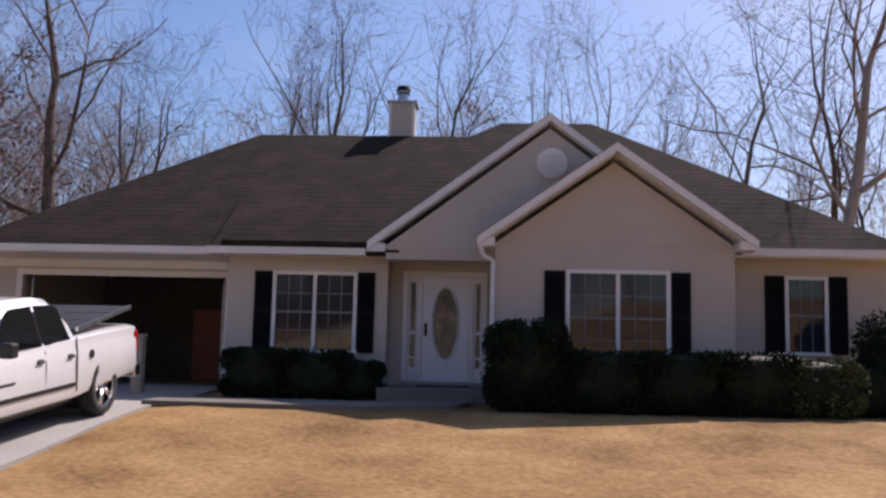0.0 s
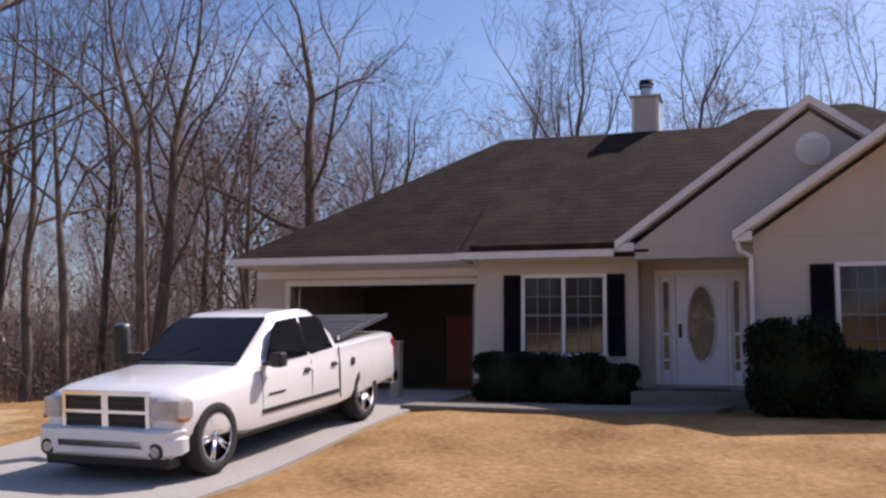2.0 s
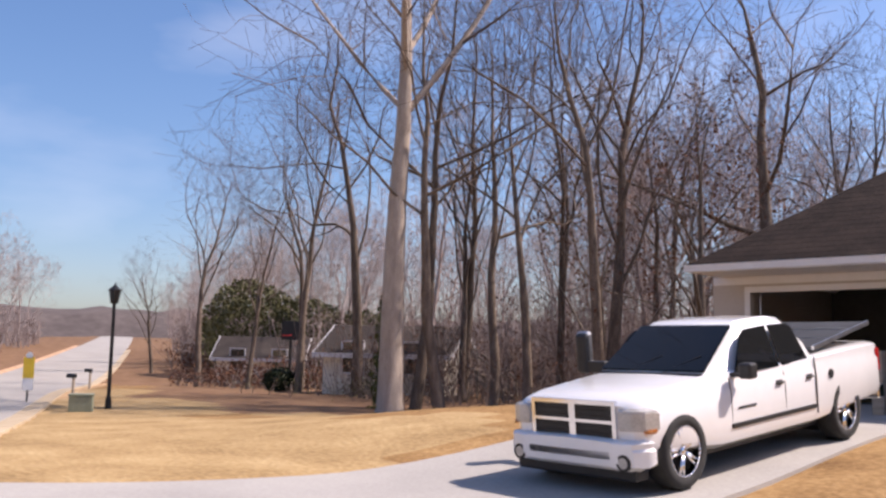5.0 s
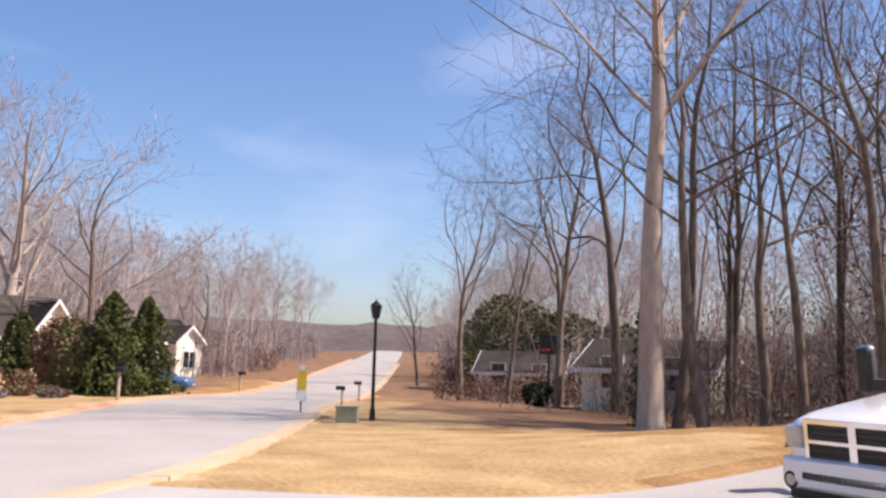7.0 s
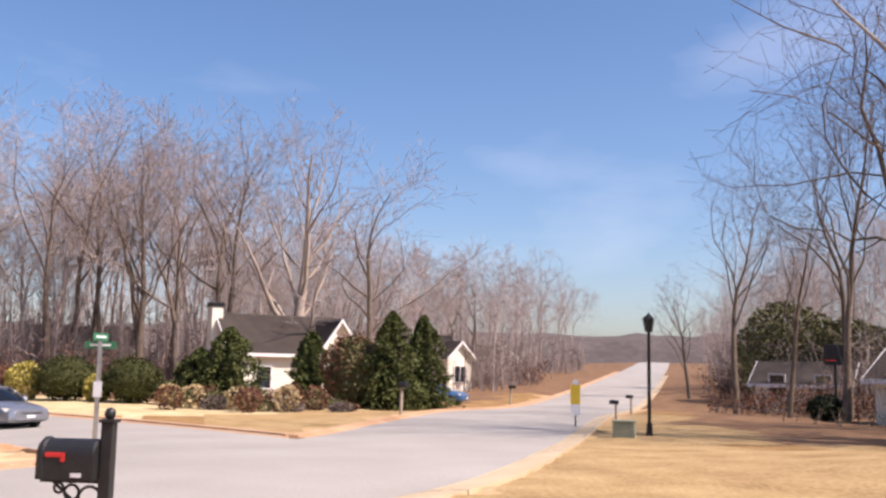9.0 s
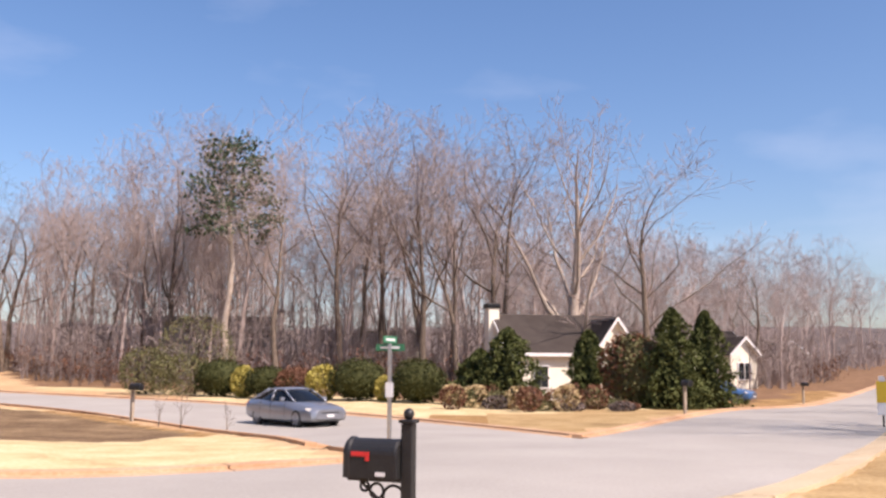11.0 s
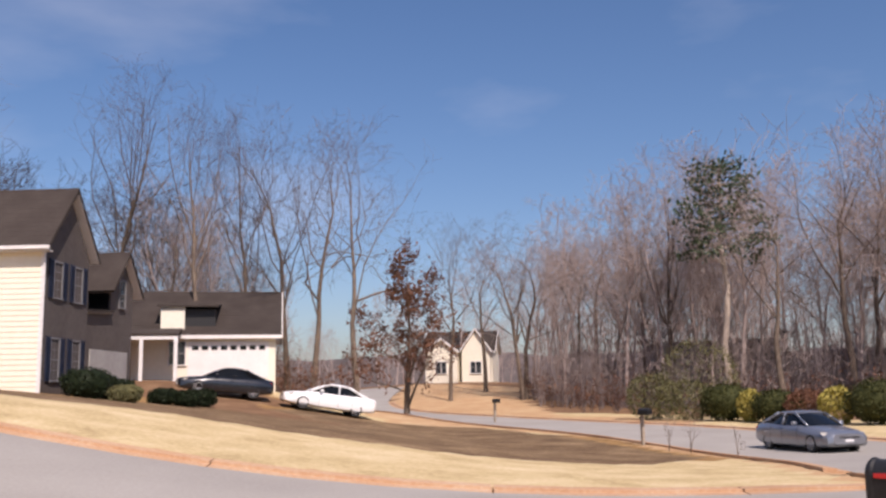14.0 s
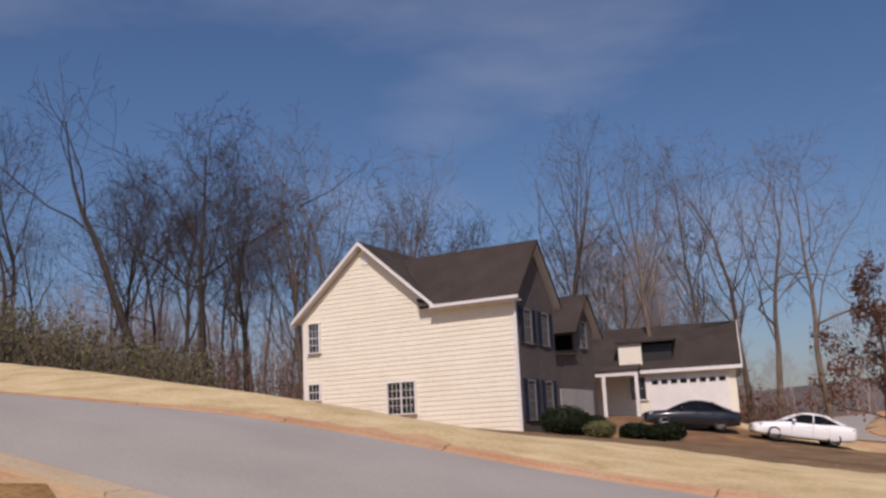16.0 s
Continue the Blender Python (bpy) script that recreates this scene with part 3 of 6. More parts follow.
# ---- the bungalow ----
def bungalow():
    home = empty("house", pose(0, 0, 0), "cream single-storey house with brown shingled roof and open garage", "house")
    F = -0.35
    YA, YG, YD, YB, YR = 17.95, 19.1, 18.6, 16.6, 17.95
    T = 0.15
    # walls
    part("wall", holed_wall(-3.95, -0.85, F, 2.5, YA, T, [(-3.0, -1.5, 0.55, 1.98)]), STUCCO, home)
    part("wall", holed_wall(-9.45, -3.953, F, 2.5, YG, T, [(-8.6, -4.32, F + 0.0001, 1.98)]), STUCCO, home)
    part("wall", box(-3.95, -3.80, YA + T + 0.002, 27, F, 2.5), STUCCO, home)
    part("wall", box(-1.0, -0.853, YA + T + 0.002, YD - 0.002, F, 2.5), STUCCO, home)
    part("wall", holed_wall(-1.0, 1.2, F, 2.5, YD, T, [(-0.52, 1.0, 0.0, 2.06)]), STUCCO, home)
    part("wall", holed_wall(1.2, 5.39, F, 2.5, YB, T, [(2.52, 4.2, 0.42, 1.98)]), STUCCO, home)
    part("wall", box(1.2, 1.35, YB + T + 0.002, YD + T, F, 2.5), STUCCO, home)
    part("wall", box(5.24, 5.387, YB + T + 0.002, YR - 0.002, F, 2.5), STUCCO, home)
    part("wall", holed_wall(5.24, 8.6, F, 2.5, YR, T, [(6.72, 7.38, 0.7, 2.05)]), STUCCO, home)
    part("wall", box(8.45, 8.598, YR + T + 0.002, 28, F, 2.5), STUCCO, home)
    part("wall", box(-9.448, -9.30, YG + T + 0.002, 27.5, F, 2.5), STUCCO, home)
    part("wall", box(-9.3, 8.45, 27.0, 27.15, F, 2.5), STUCCO, home)
    # gables
    part("gable_wall", slab([(-0.95, 17.47, 2.44), (5.35, 17.47, 2.44), (2.2, 17.47, 4.80)], 0.12, way=(0, 1, 0)), STUCCO, home)
    part("gable_wall", slab([(1.2, YB, 2.503), (5.39, YB, 2.503), (3.295, YB, 3.98)], T, way=(0, 1, 0)), STUCCO, home)
    part("porch_beam", box(-0.849, 1.198, 17.47, 17.94, 2.26, 2.437), STUCCO, home)
    part("ceiling", box(-0.85, 1.2, 17.95, 18.597, 2.42, 2.48), TRIM, home)
    # roofs
    P = lambda *p: roof_plane(home, p)  # noqa: E731
    P((-9.3, 17.75, 2.49), (2.0, 17.75, 2.49), (2.0, 23.0, 5.92), (-4.7, 23.0, 5.92))
    P((-9.3, 28.2, 2.46), (-9.3, 17.75, 2.46), (-4.7, 23.0, 5.92))
    P((2.0, 28.2, 2.46), (-9.3, 28.2, 2.46), (-4.7, 23.0, 5.92), (2.0, 23.0, 5.92))
    P((-4.2, 17.45, 2.42), (-0.6, 17.45, 2.42), (-0.6, 20.2, 4.115), (-4.2, 20.2, 4.115))
    P((-4.0, 17.5, 2.58), (8.95, 17.5, 2.58), (3.55, 23.0, 6.28), (1.35, 23.0, 6.28))
    P((8.95, 17.5, 2.58), (8.95, 28.4, 2.58), (3.55, 23.0, 6.28))
    P((-4.0, 28.4, 2.58), (-4.0, 17.5, 2.58), (1.35, 23.0, 6.28))
    P((8.95, 28.4, 2.58), (-4.0, 28.4, 2.58), (1.35, 23.0, 6.28), (3.55, 23.0, 6.28))
    P((-1.2, 17.42, 2.60), (-1.2, 22.0, 2.60), (2.2, 22.0, 5.09), (2.2, 17.42, 5.09))
    P((5.6, 22.0, 2.60), (5.6, 17.42, 2.60), (2.2, 17.42, 5.09), (2.2, 22.0, 5.09))
    P((0.88, 16.25, 2.58), (0.88, 20.5, 2.58), (3.295, 20.5, 4.27), (3.295, 16.25, 4.27))
    P((5.71, 20.5, 2.58), (5.71, 16.25, 2.58), (3.295, 16.25, 4.27), (3.295, 20.5, 4.27))
    # rake boards, frieze returns, gutters
    def rake(xa, za, xb, zb, y, drop=0.165):
        part("rake_board", slab([(xa, y, za - drop), (xb, y, zb - drop), (xb, y, zb - 0.012), (xa, y, za - 0.012)], 0.035, way=(0, -1, 0)), TRIM, home)
    rake(-1.2, 2.60, 2.2, 5.09, 17.41)
    rake(2.2, 5.09, 5.6, 2.60, 17.41)
    rake(0.88, 2.58, 3.295, 4.27, 16.24)
    rake(3.295, 4.27, 5.71, 2.58, 16.24)
    for xa, xb, y0, y1 in ((-1.2, -0.86, 17.42, 17.94), (0.88, 1.19, 16.25, 16.75), (5.40, 5.71, 16.25, 16.75)):
        part("eave_return", box(xa, xb, y0, y1, 2.40, 2.56, 0.01), TRIM, home)
    part("frieze", box(-9.44, -3.96, YG - 0.02, YG - 0.002, 2.15, 2.31), TRIM, home)
    gutter(home, -9.3, -4.22, 17.71, 2.42)
    gutter(home, -4.25, -1.22, 17.41, 2.40)
    gutter(home, 5.73, 8.95, 17.46, 2.53)
    part("soffit", box(-9.25, -4.22, 17.73, YG, 2.32, 2.35), TRIM, home)
    part("soffit", box(-4.2, -1.2, 17.43, YA, 2.40, 2.43), TRIM, home)
    part("soffit", box(5.6, 8.9, 17.48, YR, 2.42, 2.45), TRIM, home)
    part("downspout", pipe([(0.93, 16.3, 2.46), (0.98, 16.35, 2.25), (1.16, 16.52, 2.16), (1.16, 16.52, -0.25)], 0.04), TRIM, home)
    part("downspout", pipe([(-4.12, 17.6, 2.48), (-4.02, 17.8, 2.38), (-4.02, 18.3, 2.2), (-4.05, 18.9, 2.1), (-4.05, 19.05, 2.0), (-4.05, 19.05, -0.25)], 0.035), TRIM, home)
    # openings' furniture
    for x0, x1, z0, z1, y, u in ((-3.0, -1.5, 0.55, 1.98, YA, 2), (2.52, 4.2, 0.42, 1.98, YB, 2), (6.72, 7.38, 0.7, 2.05, YR, 1)):
        window(home, x0, x1, z0, z1, y, units=u, rows=4 if u == 2 else 2, cols=3, muntin=MUNTIN)
        part("curtain", box(x0, x1, y + 0.11, y + 0.13, z0, z1), CURTAIN, home)
    for x0, x1, z0, z1, y in ((-3.42, -3.08, 0.5, 2.04, YA), (-1.42, -1.09, 0.5, 2.04, YA), (2.07, 2.43, 0.4, 2.02, YB), (4.29, 4.62, 0.4, 2.02, YB), (6.28, 6.64, 0.66, 2.12, YR), (7.46, 7.80, 0.66, 2.12, YR)):
        shutter(home, x0, x1, z0, z1, y)
    # garage
    part("garage_frame", holed_wall(-8.72, -4.20, F, 2.1, YG - 0.03, 0.028, [(-8.6, -4.32, F + 0.0001, 1.98)]), TRIM, home)
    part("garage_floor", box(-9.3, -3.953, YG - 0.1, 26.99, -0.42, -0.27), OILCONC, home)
    # back wall and ceiling hold the inner shade in their tone
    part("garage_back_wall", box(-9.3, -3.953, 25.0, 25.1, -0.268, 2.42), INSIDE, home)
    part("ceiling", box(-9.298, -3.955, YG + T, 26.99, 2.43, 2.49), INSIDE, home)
    part("garage_door_track", pipe([(-8.5, YG + 0.25, -0.2), (-8.5, YG + 0.25, 1.9), (-8.5, YG + 0.5, 2.2), (-8.5, 22.0, 2.25)], 0.025), STEEL, home)
    part("garage_door_track", pipe([(-4.42, YG + 0.25, -0.2), (-4.42, YG + 0.25, 1.9), (-4.42, YG + 0.5, 2.2), (-4.42, 22.0, 2.25)], 0.025), STEEL, home)
    bm = bmesh.new()
    for k in range(4):
        box(-8.45, -4.47, YG + 0.55 + k * 0.55, YG + 1.08 + k * 0.55, 2.20, 2.245, 0.01, bm=bm)
    part("garage_door", bm, TRIM, home, "raised white sectional garage door")
    # chimney
    stack = part("chimney", box(-1.5, -0.85, 23.1, 23.75, 5.0, 6.80), STUCCO, home)
    for x in (-1.502, -0.912):
        part("corner_board", box(x, x + 0.064, 23.09, 23.1, 5.0, 6.8), TRIM, stack)
    part("chimney_cap", box(-1.56, -0.79, 23.04, 23.81, 6.80, 6.86, 0.015), STEEL, stack)
    part("flue", cyl((-1.175, 23.42, 6.86), (-1.175, 23.42, 7.18), 0.13, n=20), STEEL, stack)
    part("flue_cowl", cyl((-1.175, 23.42, 7.20), (-1.175, 23.42, 7.30), 0.19, 0.16, n=20, bm=cyl((-1.175, 23.42, 7.1), (-1.175, 23.42, 7.13), 0.17, n=20)), DARKMETAL, stack)
    # round louvre in the big gable
    vent = part("gable_vent", cyl((2.24, 17.47, 4.12), (2.24, 17.41, 4.12), 0.29, n=32), TRIM, home)
    for k in range(7):
        z = 4.12 - 0.2 + k * 0.065
        w = math.sqrt(max(0.01, 0.24**2 - (z - 4.12) ** 2))
        part("slat", slab([(2.24 - w, 17.405, z - 0.02), (2.24 + w, 17.405, z - 0.02), (2.24 + w, 17.375, z - 0.045), (2.24 - w, 17.375, z - 0.045)], 0.01), TRIM, vent)
    # entry
    frame_ob = part("door_frame", holed_wall(-0.6, 1.06, -0.02, 2.14, YD - 0.03, 0.1, [(-0.22, 0.72, 0.02, 2.05), (-0.5, -0.3, 0.02, 2.03), (0.80, 0.98, 0.02, 2.03)]), TRIM, home)
    leaf = part("door", box(-0.215, 0.715, YD + 0.01, YD + 0.055, 0.02, 2.045, 0.006), DOORWHITE, frame_ob, "white door with a frosted oval light")
    bm = bmesh.new()
    bmesh.ops.create_circle(bm, cap_ends=True, segments=40, radius=1.0, matrix=Matrix.Translation((0.25, YD + 0.004, 1.12)) @ Matrix.Rotation(radians(90), 4, "X") @ Matrix.Diagonal((0.24, 0.70, 1, 1)))
    part("oval_light", bm, FROST, leaf, "frosted oval pane")
    bm = bmesh.new()
    ring = [(0.25 + 0.26 * math.cos(a), YD + 0.002, 1.12 + 0.72 * math.sin(a)) for a in np.linspace(0, 2 * math.pi, 37)]
    pipe(ring, 0.022, 6, bm)
    part("oval_frame", bm, DOORWHITE, leaf, smooth=True)
    part("knob", ball((-0.14, YD - 0.05, 0.98), 0.035, n=2, bm=box(-0.17, -0.11, YD - 0.012, YD + 0.008, 0.86, 1.12, 0.01)), BRONZE, leaf, smooth=True)
    for a, b in ((-0.49, -0.31), (0.81, 0.97)):
        side = part("sidelight", holed_wall(a, b, 0.03, 2.02, YD, 0.04, [(a + 0.035, b - 0.035, 0.25, 0.42), (a + 0.035, b - 0.035, 0.46, 0.9), (a + 0.035, b - 0.035, 0.96, 1.92)]), DOORWHITE, frame_ob)
        part("pane", box(a + 0.03, b - 0.03, YD + 0.012, YD + 0.02, 0.2, 1.95), FROST, side)
    part("threshold", box(-0.6, 1.06, YD - 0.16, YD + 0.1, -0.12, -0.02, 0.01), CONCRETE, home)
    lamp = part("porch_light", cyl((0.05, 18.2, 2.42), (0.05, 18.2, 2.36), 0.13, 0.15, n=20), BRONZE, home)
    part("shade", ball((0.05, 18.2, 2.35), 0.13, 1, 1, 0.6), BRONZE, lamp, smooth=True)


bungalow()

# porch slab and walk, their concrete toned down for the house's shade; mat
tagged(part("porch_slab", box(-0.84, 1.18, 16.5, 18.58, -0.4, -0.1, 0.015), SHADECONC, None), "concrete porch slab before the front door", "porch", kind="structure")
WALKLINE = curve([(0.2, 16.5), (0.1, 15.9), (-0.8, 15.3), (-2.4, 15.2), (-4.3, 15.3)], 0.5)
ribbon("front_walk", WALKLINE, 0.6, SHADECONC, "curved concrete walk from the driveway to the porch", "path", lift=0.07, crown=0.0)
mesh_thing("door_mat", box(-0.25, 0.75, 17.75, 18.35, -0.098, -0.075, 0.006), BLACKPLASTIC, "dark rubber mat on the porch slab", "doormat")


# stored things in the garage
def shelf_tower():
    t = empty("storage_cabinet", pose(-5.75, 23.2, -0.268), "orange-brown cabinet standing in the dark garage", "cabinet")
    part("body", box(-0.4, 0.4, -0.3, 0.3, 0, 1.75, 0.01), REDBOX, t)
    for k in range(3):
        part("drawer", box(-0.37, 0.37, -0.325, -0.302, 0.08 + k * 0.55, 0.58 + k * 0.55, 0.008), REDBOX, t)


shelf_tower()


def bollard():
    t = empty("bollard", pose(-5.35, 17.2, height(-5.35, 17.2) + 0.01), "weathered wooden post standing behind the truck", "post")
    part("post", box(-0.1, 0.1, -0.1, 0.1, -0.02, 1.02, 0.02), PLANK, t)
    part("cap", box(-0.115, 0.115, -0.115, 0.115, 1.02, 1.07, 0.012), PLANK, t)


bollard()


# ---- vehicles ----
def loft(stations, keep_flat=False):
    """stations: rows of x, half width, bottom, belt height, top, top half width. A closed, rounded car skin."""
    bm = bmesh.new()
    rings = []
    for x, w, zb, zm, zt, wt in stations:
        half = [(0.0, zb), (w * 0.86, zb), (w * 0.97, zb + 0.06), (w, zb + 0.22 * (zm - zb)), (w * 1.0, zm - 0.1 * (zm - zb)), (w * 0.975, zm), (wt + (w - wt) * 0.25, zm + (zt - zm) * 0.72), (wt * 0.97, zt - 0.12 * (zt - zm)), (wt * 0.86, zt), (0.0, zt + 0.012)]
        ring = [bm.verts.new((x, y, z)) for y, z in half] + [bm.verts.new((x, -y, z)) for y, z in half[-2:0:-1]]
        rings.append(ring)
    n = len(rings[0])
    for a, b in zip(rings, rings[1:]):
        for i in range(n):
            bm.faces.new((a[i], b[i], b[(i + 1) % n], a[(i + 1) % n]))
    bm.faces.new(rings[0])
    bm.faces.new(rings[-1][::-1])
    bmesh.ops.recalc_face_normals(bm, faces=bm.faces[:])
    return bm


def carve(ob, cutters):
    """Cut the given bmeshes out of ob for good."""
    for bm in cutters:
        me = bpy.data.meshes.new("cut")
        bm.to_mesh(me)
        bm.free()
        tool = new("cut", me)
        mod = ob.modifiers.new("cut", "BOOLEAN")
        mod.operation, mod.solver, mod.object = "DIFFERENCE", "EXACT", tool
        bpy.context.view_layer.update()
        done = bpy.data.meshes.new_from_object(ob.evaluated_get(bpy.context.evaluated_depsgraph_get()))
        ob.modifiers.clear()
        old, ob.data = ob.data, done
        done.name = ob.name
        bpy.data.meshes.remove(old)
        bpy.data.objects.remove(tool)
        bpy.data.meshes.remove(me)


def soften(ob, width, angle=28):
    ob.data.shade_smooth()
    ob.data.set_sharp_from_angle(angle=radians(angle))


def wheel(owner, x, y, r, w, side, rim=CHROME, spokes=5, rim_part=0.7):
    """Tyre, dished rim with spokes, hub. side: +1 for the car's left."""
    bm = bmesh.new()
    prof = [(r * 0.68, -w / 2), (r * 0.93, -w / 2), (r, -w * 0.36), (r, w * 0.36), (r * 0.93, w / 2), (r * rim_part, w / 2), (r * (rim_part - 0.03), w * 0.42)]
    n = 32
    rings = [[bm.verts.new((a * math.cos(t), b, a * math.sin(t))) for a, b in prof] for t in np.linspace(0, 2 * math.pi, n, endpoint=False)]
    for i in range(n):
        a, b = rings[i], rings[(i + 1) % n]
        for k in range(len(prof) - 1):
            bm.faces.new((a[k], a[k + 1], b[k + 1], b[k]))
    bmesh.ops.recalc_face_normals(bm, faces=bm.faces[:])
    m = pose(x, y, r, 0, 0, 0 if side > 0 else 180)
    t = part("wheel", bm, TYRE, owner, smooth=True, m=m)
    bm = cyl((0, -w * 0.1, 0), (0, w * 0.15, 0), r * rim_part * 0.98, n=32)
    part("rim_back", bm, TYRE, t)
    bm = bmesh.new()
    rr = r * rim_part
    for k in range(spokes):
        for d in (-0.13, 0.13):
            a = 2 * math.pi * k / spokes + d
            p, q = Vector((rr * 0.2 * math.cos(a), w * 0.36, rr * 0.2 * math.sin(a))), Vector((rr * 0.95 * math.cos(a), w * 0.40, rr * 0.95 * math.sin(a)))
            cyl(p, q, rr * 0.085, rr * 0.06, n=6, bm=bm)
    cyl((0, w * 0.25, 0), (0, w * 0.42, 0), rr * 0.24, rr * 0.2, n=16, bm=bm)
    ring = [(rr * 0.97 * math.cos(a), w * 0.45, rr * 0.97 * math.sin(a)) for a in np.linspace(0, 2 * math.pi, 33)]
    pipe(ring, rr * 0.045, 6, bm)
    part("rim", bm, rim, t, smooth=True)


def panel(points, mat, owner, name, label="", out=0.006):
    """A thin curved-edge plate on the skin, both sides of the car if asked by the caller."""
    return part(name, slab(points, out), mat, owner, label)


def hull(points):
    bm = bmesh.new()
    for p in points:
        bm.verts.new(p)
    bmesh.ops.convex_hull(bm, input=bm.verts)
    bmesh.ops.bevel(bm, geom=list(bm.edges), offset=0.012, segments=2, affect="EDGES")
    return bm


def pickup():
    ax, bx = Vector((-5.60, 9.75)), Vector((-5.33, 13.30))
    za, zb = height(-5.6, 9.75) + 0.01, height(-5.33, 13.3) + 0.01
    mid = (ax + bx) / 2
    d = Vector((ax.x - bx.x, ax.y - bx.y, za - zb)).normalized()
    left = Vector((0, 0, 1)).cross(d).normalized()
    up = d.cross(left)
    m = Matrix((d, left, up)).transposed().to_4x4()
    m.translation = Vector((mid.x, mid.y, (za + zb) / 2)) - 0.13 * d
    t = empty("pickup_truck", m, "white crew-cab pickup truck parked on the concrete driveway", "truck")
    FX, RX, R = 1.99, -1.70, 0.41
    body = part("body", loft([
        (2.72, 0.80, 0.62, 0.98, 1.06, 0.66), (2.62, 0.90, 0.58, 1.00, 1.10, 0.74), (2.30, 0.97, 0.50, 1.02, 1.15, 0.80), (1.80, 0.99, 0.48, 1.03, 1.19, 0.82),
        (1.05, 0.985, 0.42, 1.06, 1.24, 0.83), (0.85, 0.985, 0.42, 1.10, 1.27, 0.88), (-1.00, 0.985, 0.42, 1.16, 1.29, 0.95), (-1.06, 0.985, 0.42, 1.16, 1.29, 0.955),
        (-1.8, 1.0, 0.50, 1.16, 1.33, 0.96), (-2.72, 0.985, 0.56, 1.16, 1.35, 0.95), (-2.80, 0.96, 0.58, 1.15, 1.34, 0.93)]), WHITECAR, t)
    carve(body, [cyl((FX, -1.3, R + 0.13), (FX, 1.3, R + 0.13), 0.485, n=40), cyl((RX, -1.3, R + 0.13), (RX, 1.3, R + 0.13), 0.475, n=40), box(-2.68, -1.14, -0.82, 0.82, 0.75, 1.6)])
    soften(body, 0.02, 32)
    for x in (FX, RX):
        part("wheel_well", cyl((x, -0.66, R + 0.10), (x, 0.66, R + 0.10), 0.42, n=32), BLACKPLASTIC, t)
    part("underbody", box(-2.6, 2.4, -0.72, 0.72, 0.34, 0.55), BLACKPLASTIC, t)
    # cab: roof and pillars cut by the window openings
    cab = part("cab", loft([(1.02, 0.80, 1.1, 1.20, 1.255, 0.74), (0.62, 0.86, 1.1, 1.22, 1.53, 0.72), (0.24, 0.90, 1.1, 1.22, 1.78, 0.69), (0.12, 0.91, 1.1, 1.22, 1.825, 0.685), (-0.05, 0.92, 1.1, 1.22, 1.845, 0.68), (-0.6, 0.92, 1.1, 1.22, 1.855, 0.68), (-0.88, 0.92, 1.1, 1.22, 1.82, 0.68), (-0.99, 0.92, 1.1, 1.22, 1.76, 0.69), (-1.10, 0.92, 1.1, 1.22, 1.56, 0.73), (-1.14, 0.92, 1.1, 1.22, 1.30, 0.80)]), WHITECAR, t, smooth=True)
    soften(cab, 0.02, 40)

    def side_y(z):
        return 0.92 - (z - 1.22) * 0.30

    for s in (1, -1):
        for name, pts in (("door_window", [(0.70, 1.22), (0.34, 1.67), (0.22, 1.735), (-0.25, 1.755), (-0.27, 1.225)]), ("door_window", [(-0.35, 1.225), (-0.33, 1.755), (-0.74, 1.745), (-0.84, 1.70), (-0.97, 1.25)])):
            q = [(x, s * (side_y(z) + 0.012), z) for x, z in pts]
            part(name, slab(q if s < 0 else q[::-1], 0.02), CARGLASS, t, smooth=False)
        for x0, x1 in ((0.86, -0.30), (-0.31, -1.02)):
            seam = pipe([(x0, s * 0.978, 0.60), (x0, s * 0.988, 1.0), (x0 - 0.02, s * 0.95, 1.2)], 0.006, 5)
            part("door_seam", seam, BLACKPLASTIC, t)
        part("door_seam", pipe([(-1.03, s * 0.988, 0.56), (-1.03, s * 0.996, 1.0), (-1.05, s * 0.96, 1.28)], 0.008, 5), BLACKPLASTIC, t)
        part("side_moulding", box(-1.0, 0.88, s * 0.985 - 0.012, s * 0.985 + 0.02, 0.63, 0.685, 0.008), BLACKPLASTIC, t)
        for x in (-0.18, -0.90):
            part("handle", box(x - 0.08, x + 0.08, s * 0.985 - 0.01, s * 0.985 + 0.03, 1.025, 1.05, 0.01, bm=box(x - 0.07, x + 0.07, s * 0.985 - 0.015, s * 0.985 + 0.004, 1.01, 1.07, 0.004)), BLACKPLASTIC, t)
        if s > 0:
            part("mirror", box(0.62, 0.78, 1.03, 1.20, 1.18, 1.38, 0.03, bm=box(0.68, 0.74, 0.9, 1.1, 1.20, 1.25)), BLACKPLASTIC, t)
        else:
            part("mirror_arm", box(0.66, 0.78, -1.22, -0.9, 1.20, 1.36, 0.02), BLACKPLASTIC, t)
            part("mirror", box(0.70, 0.80, -1.36, -1.16, 1.18, 1.74, 0.05), BLACKPLASTIC, t, "tow mirror swung up")
            part("mirror_back", box(0.60, 0.73, -1.40, -1.20, 1.20, 1.76, 0.045), STEEL, t)
        # lettering on the door as plain bars
        part("badge", box(0.36, 0.74, s * 0.989, s * 0.995, 0.835, 0.86, 0.002), BLACKPLASTIC, t)
        part("bed_emblem", cyl((-1.32, s * 0.985, 1.02), (-1.32, s * 1.005, 1.02), 0.06, n=20), BLACKPLASTIC, t)
        part("tail_lamp", box(-2.83, -2.70, s * 0.80, s * 0.975, 0.92, 1.24, 0.02), REDLENS, t)
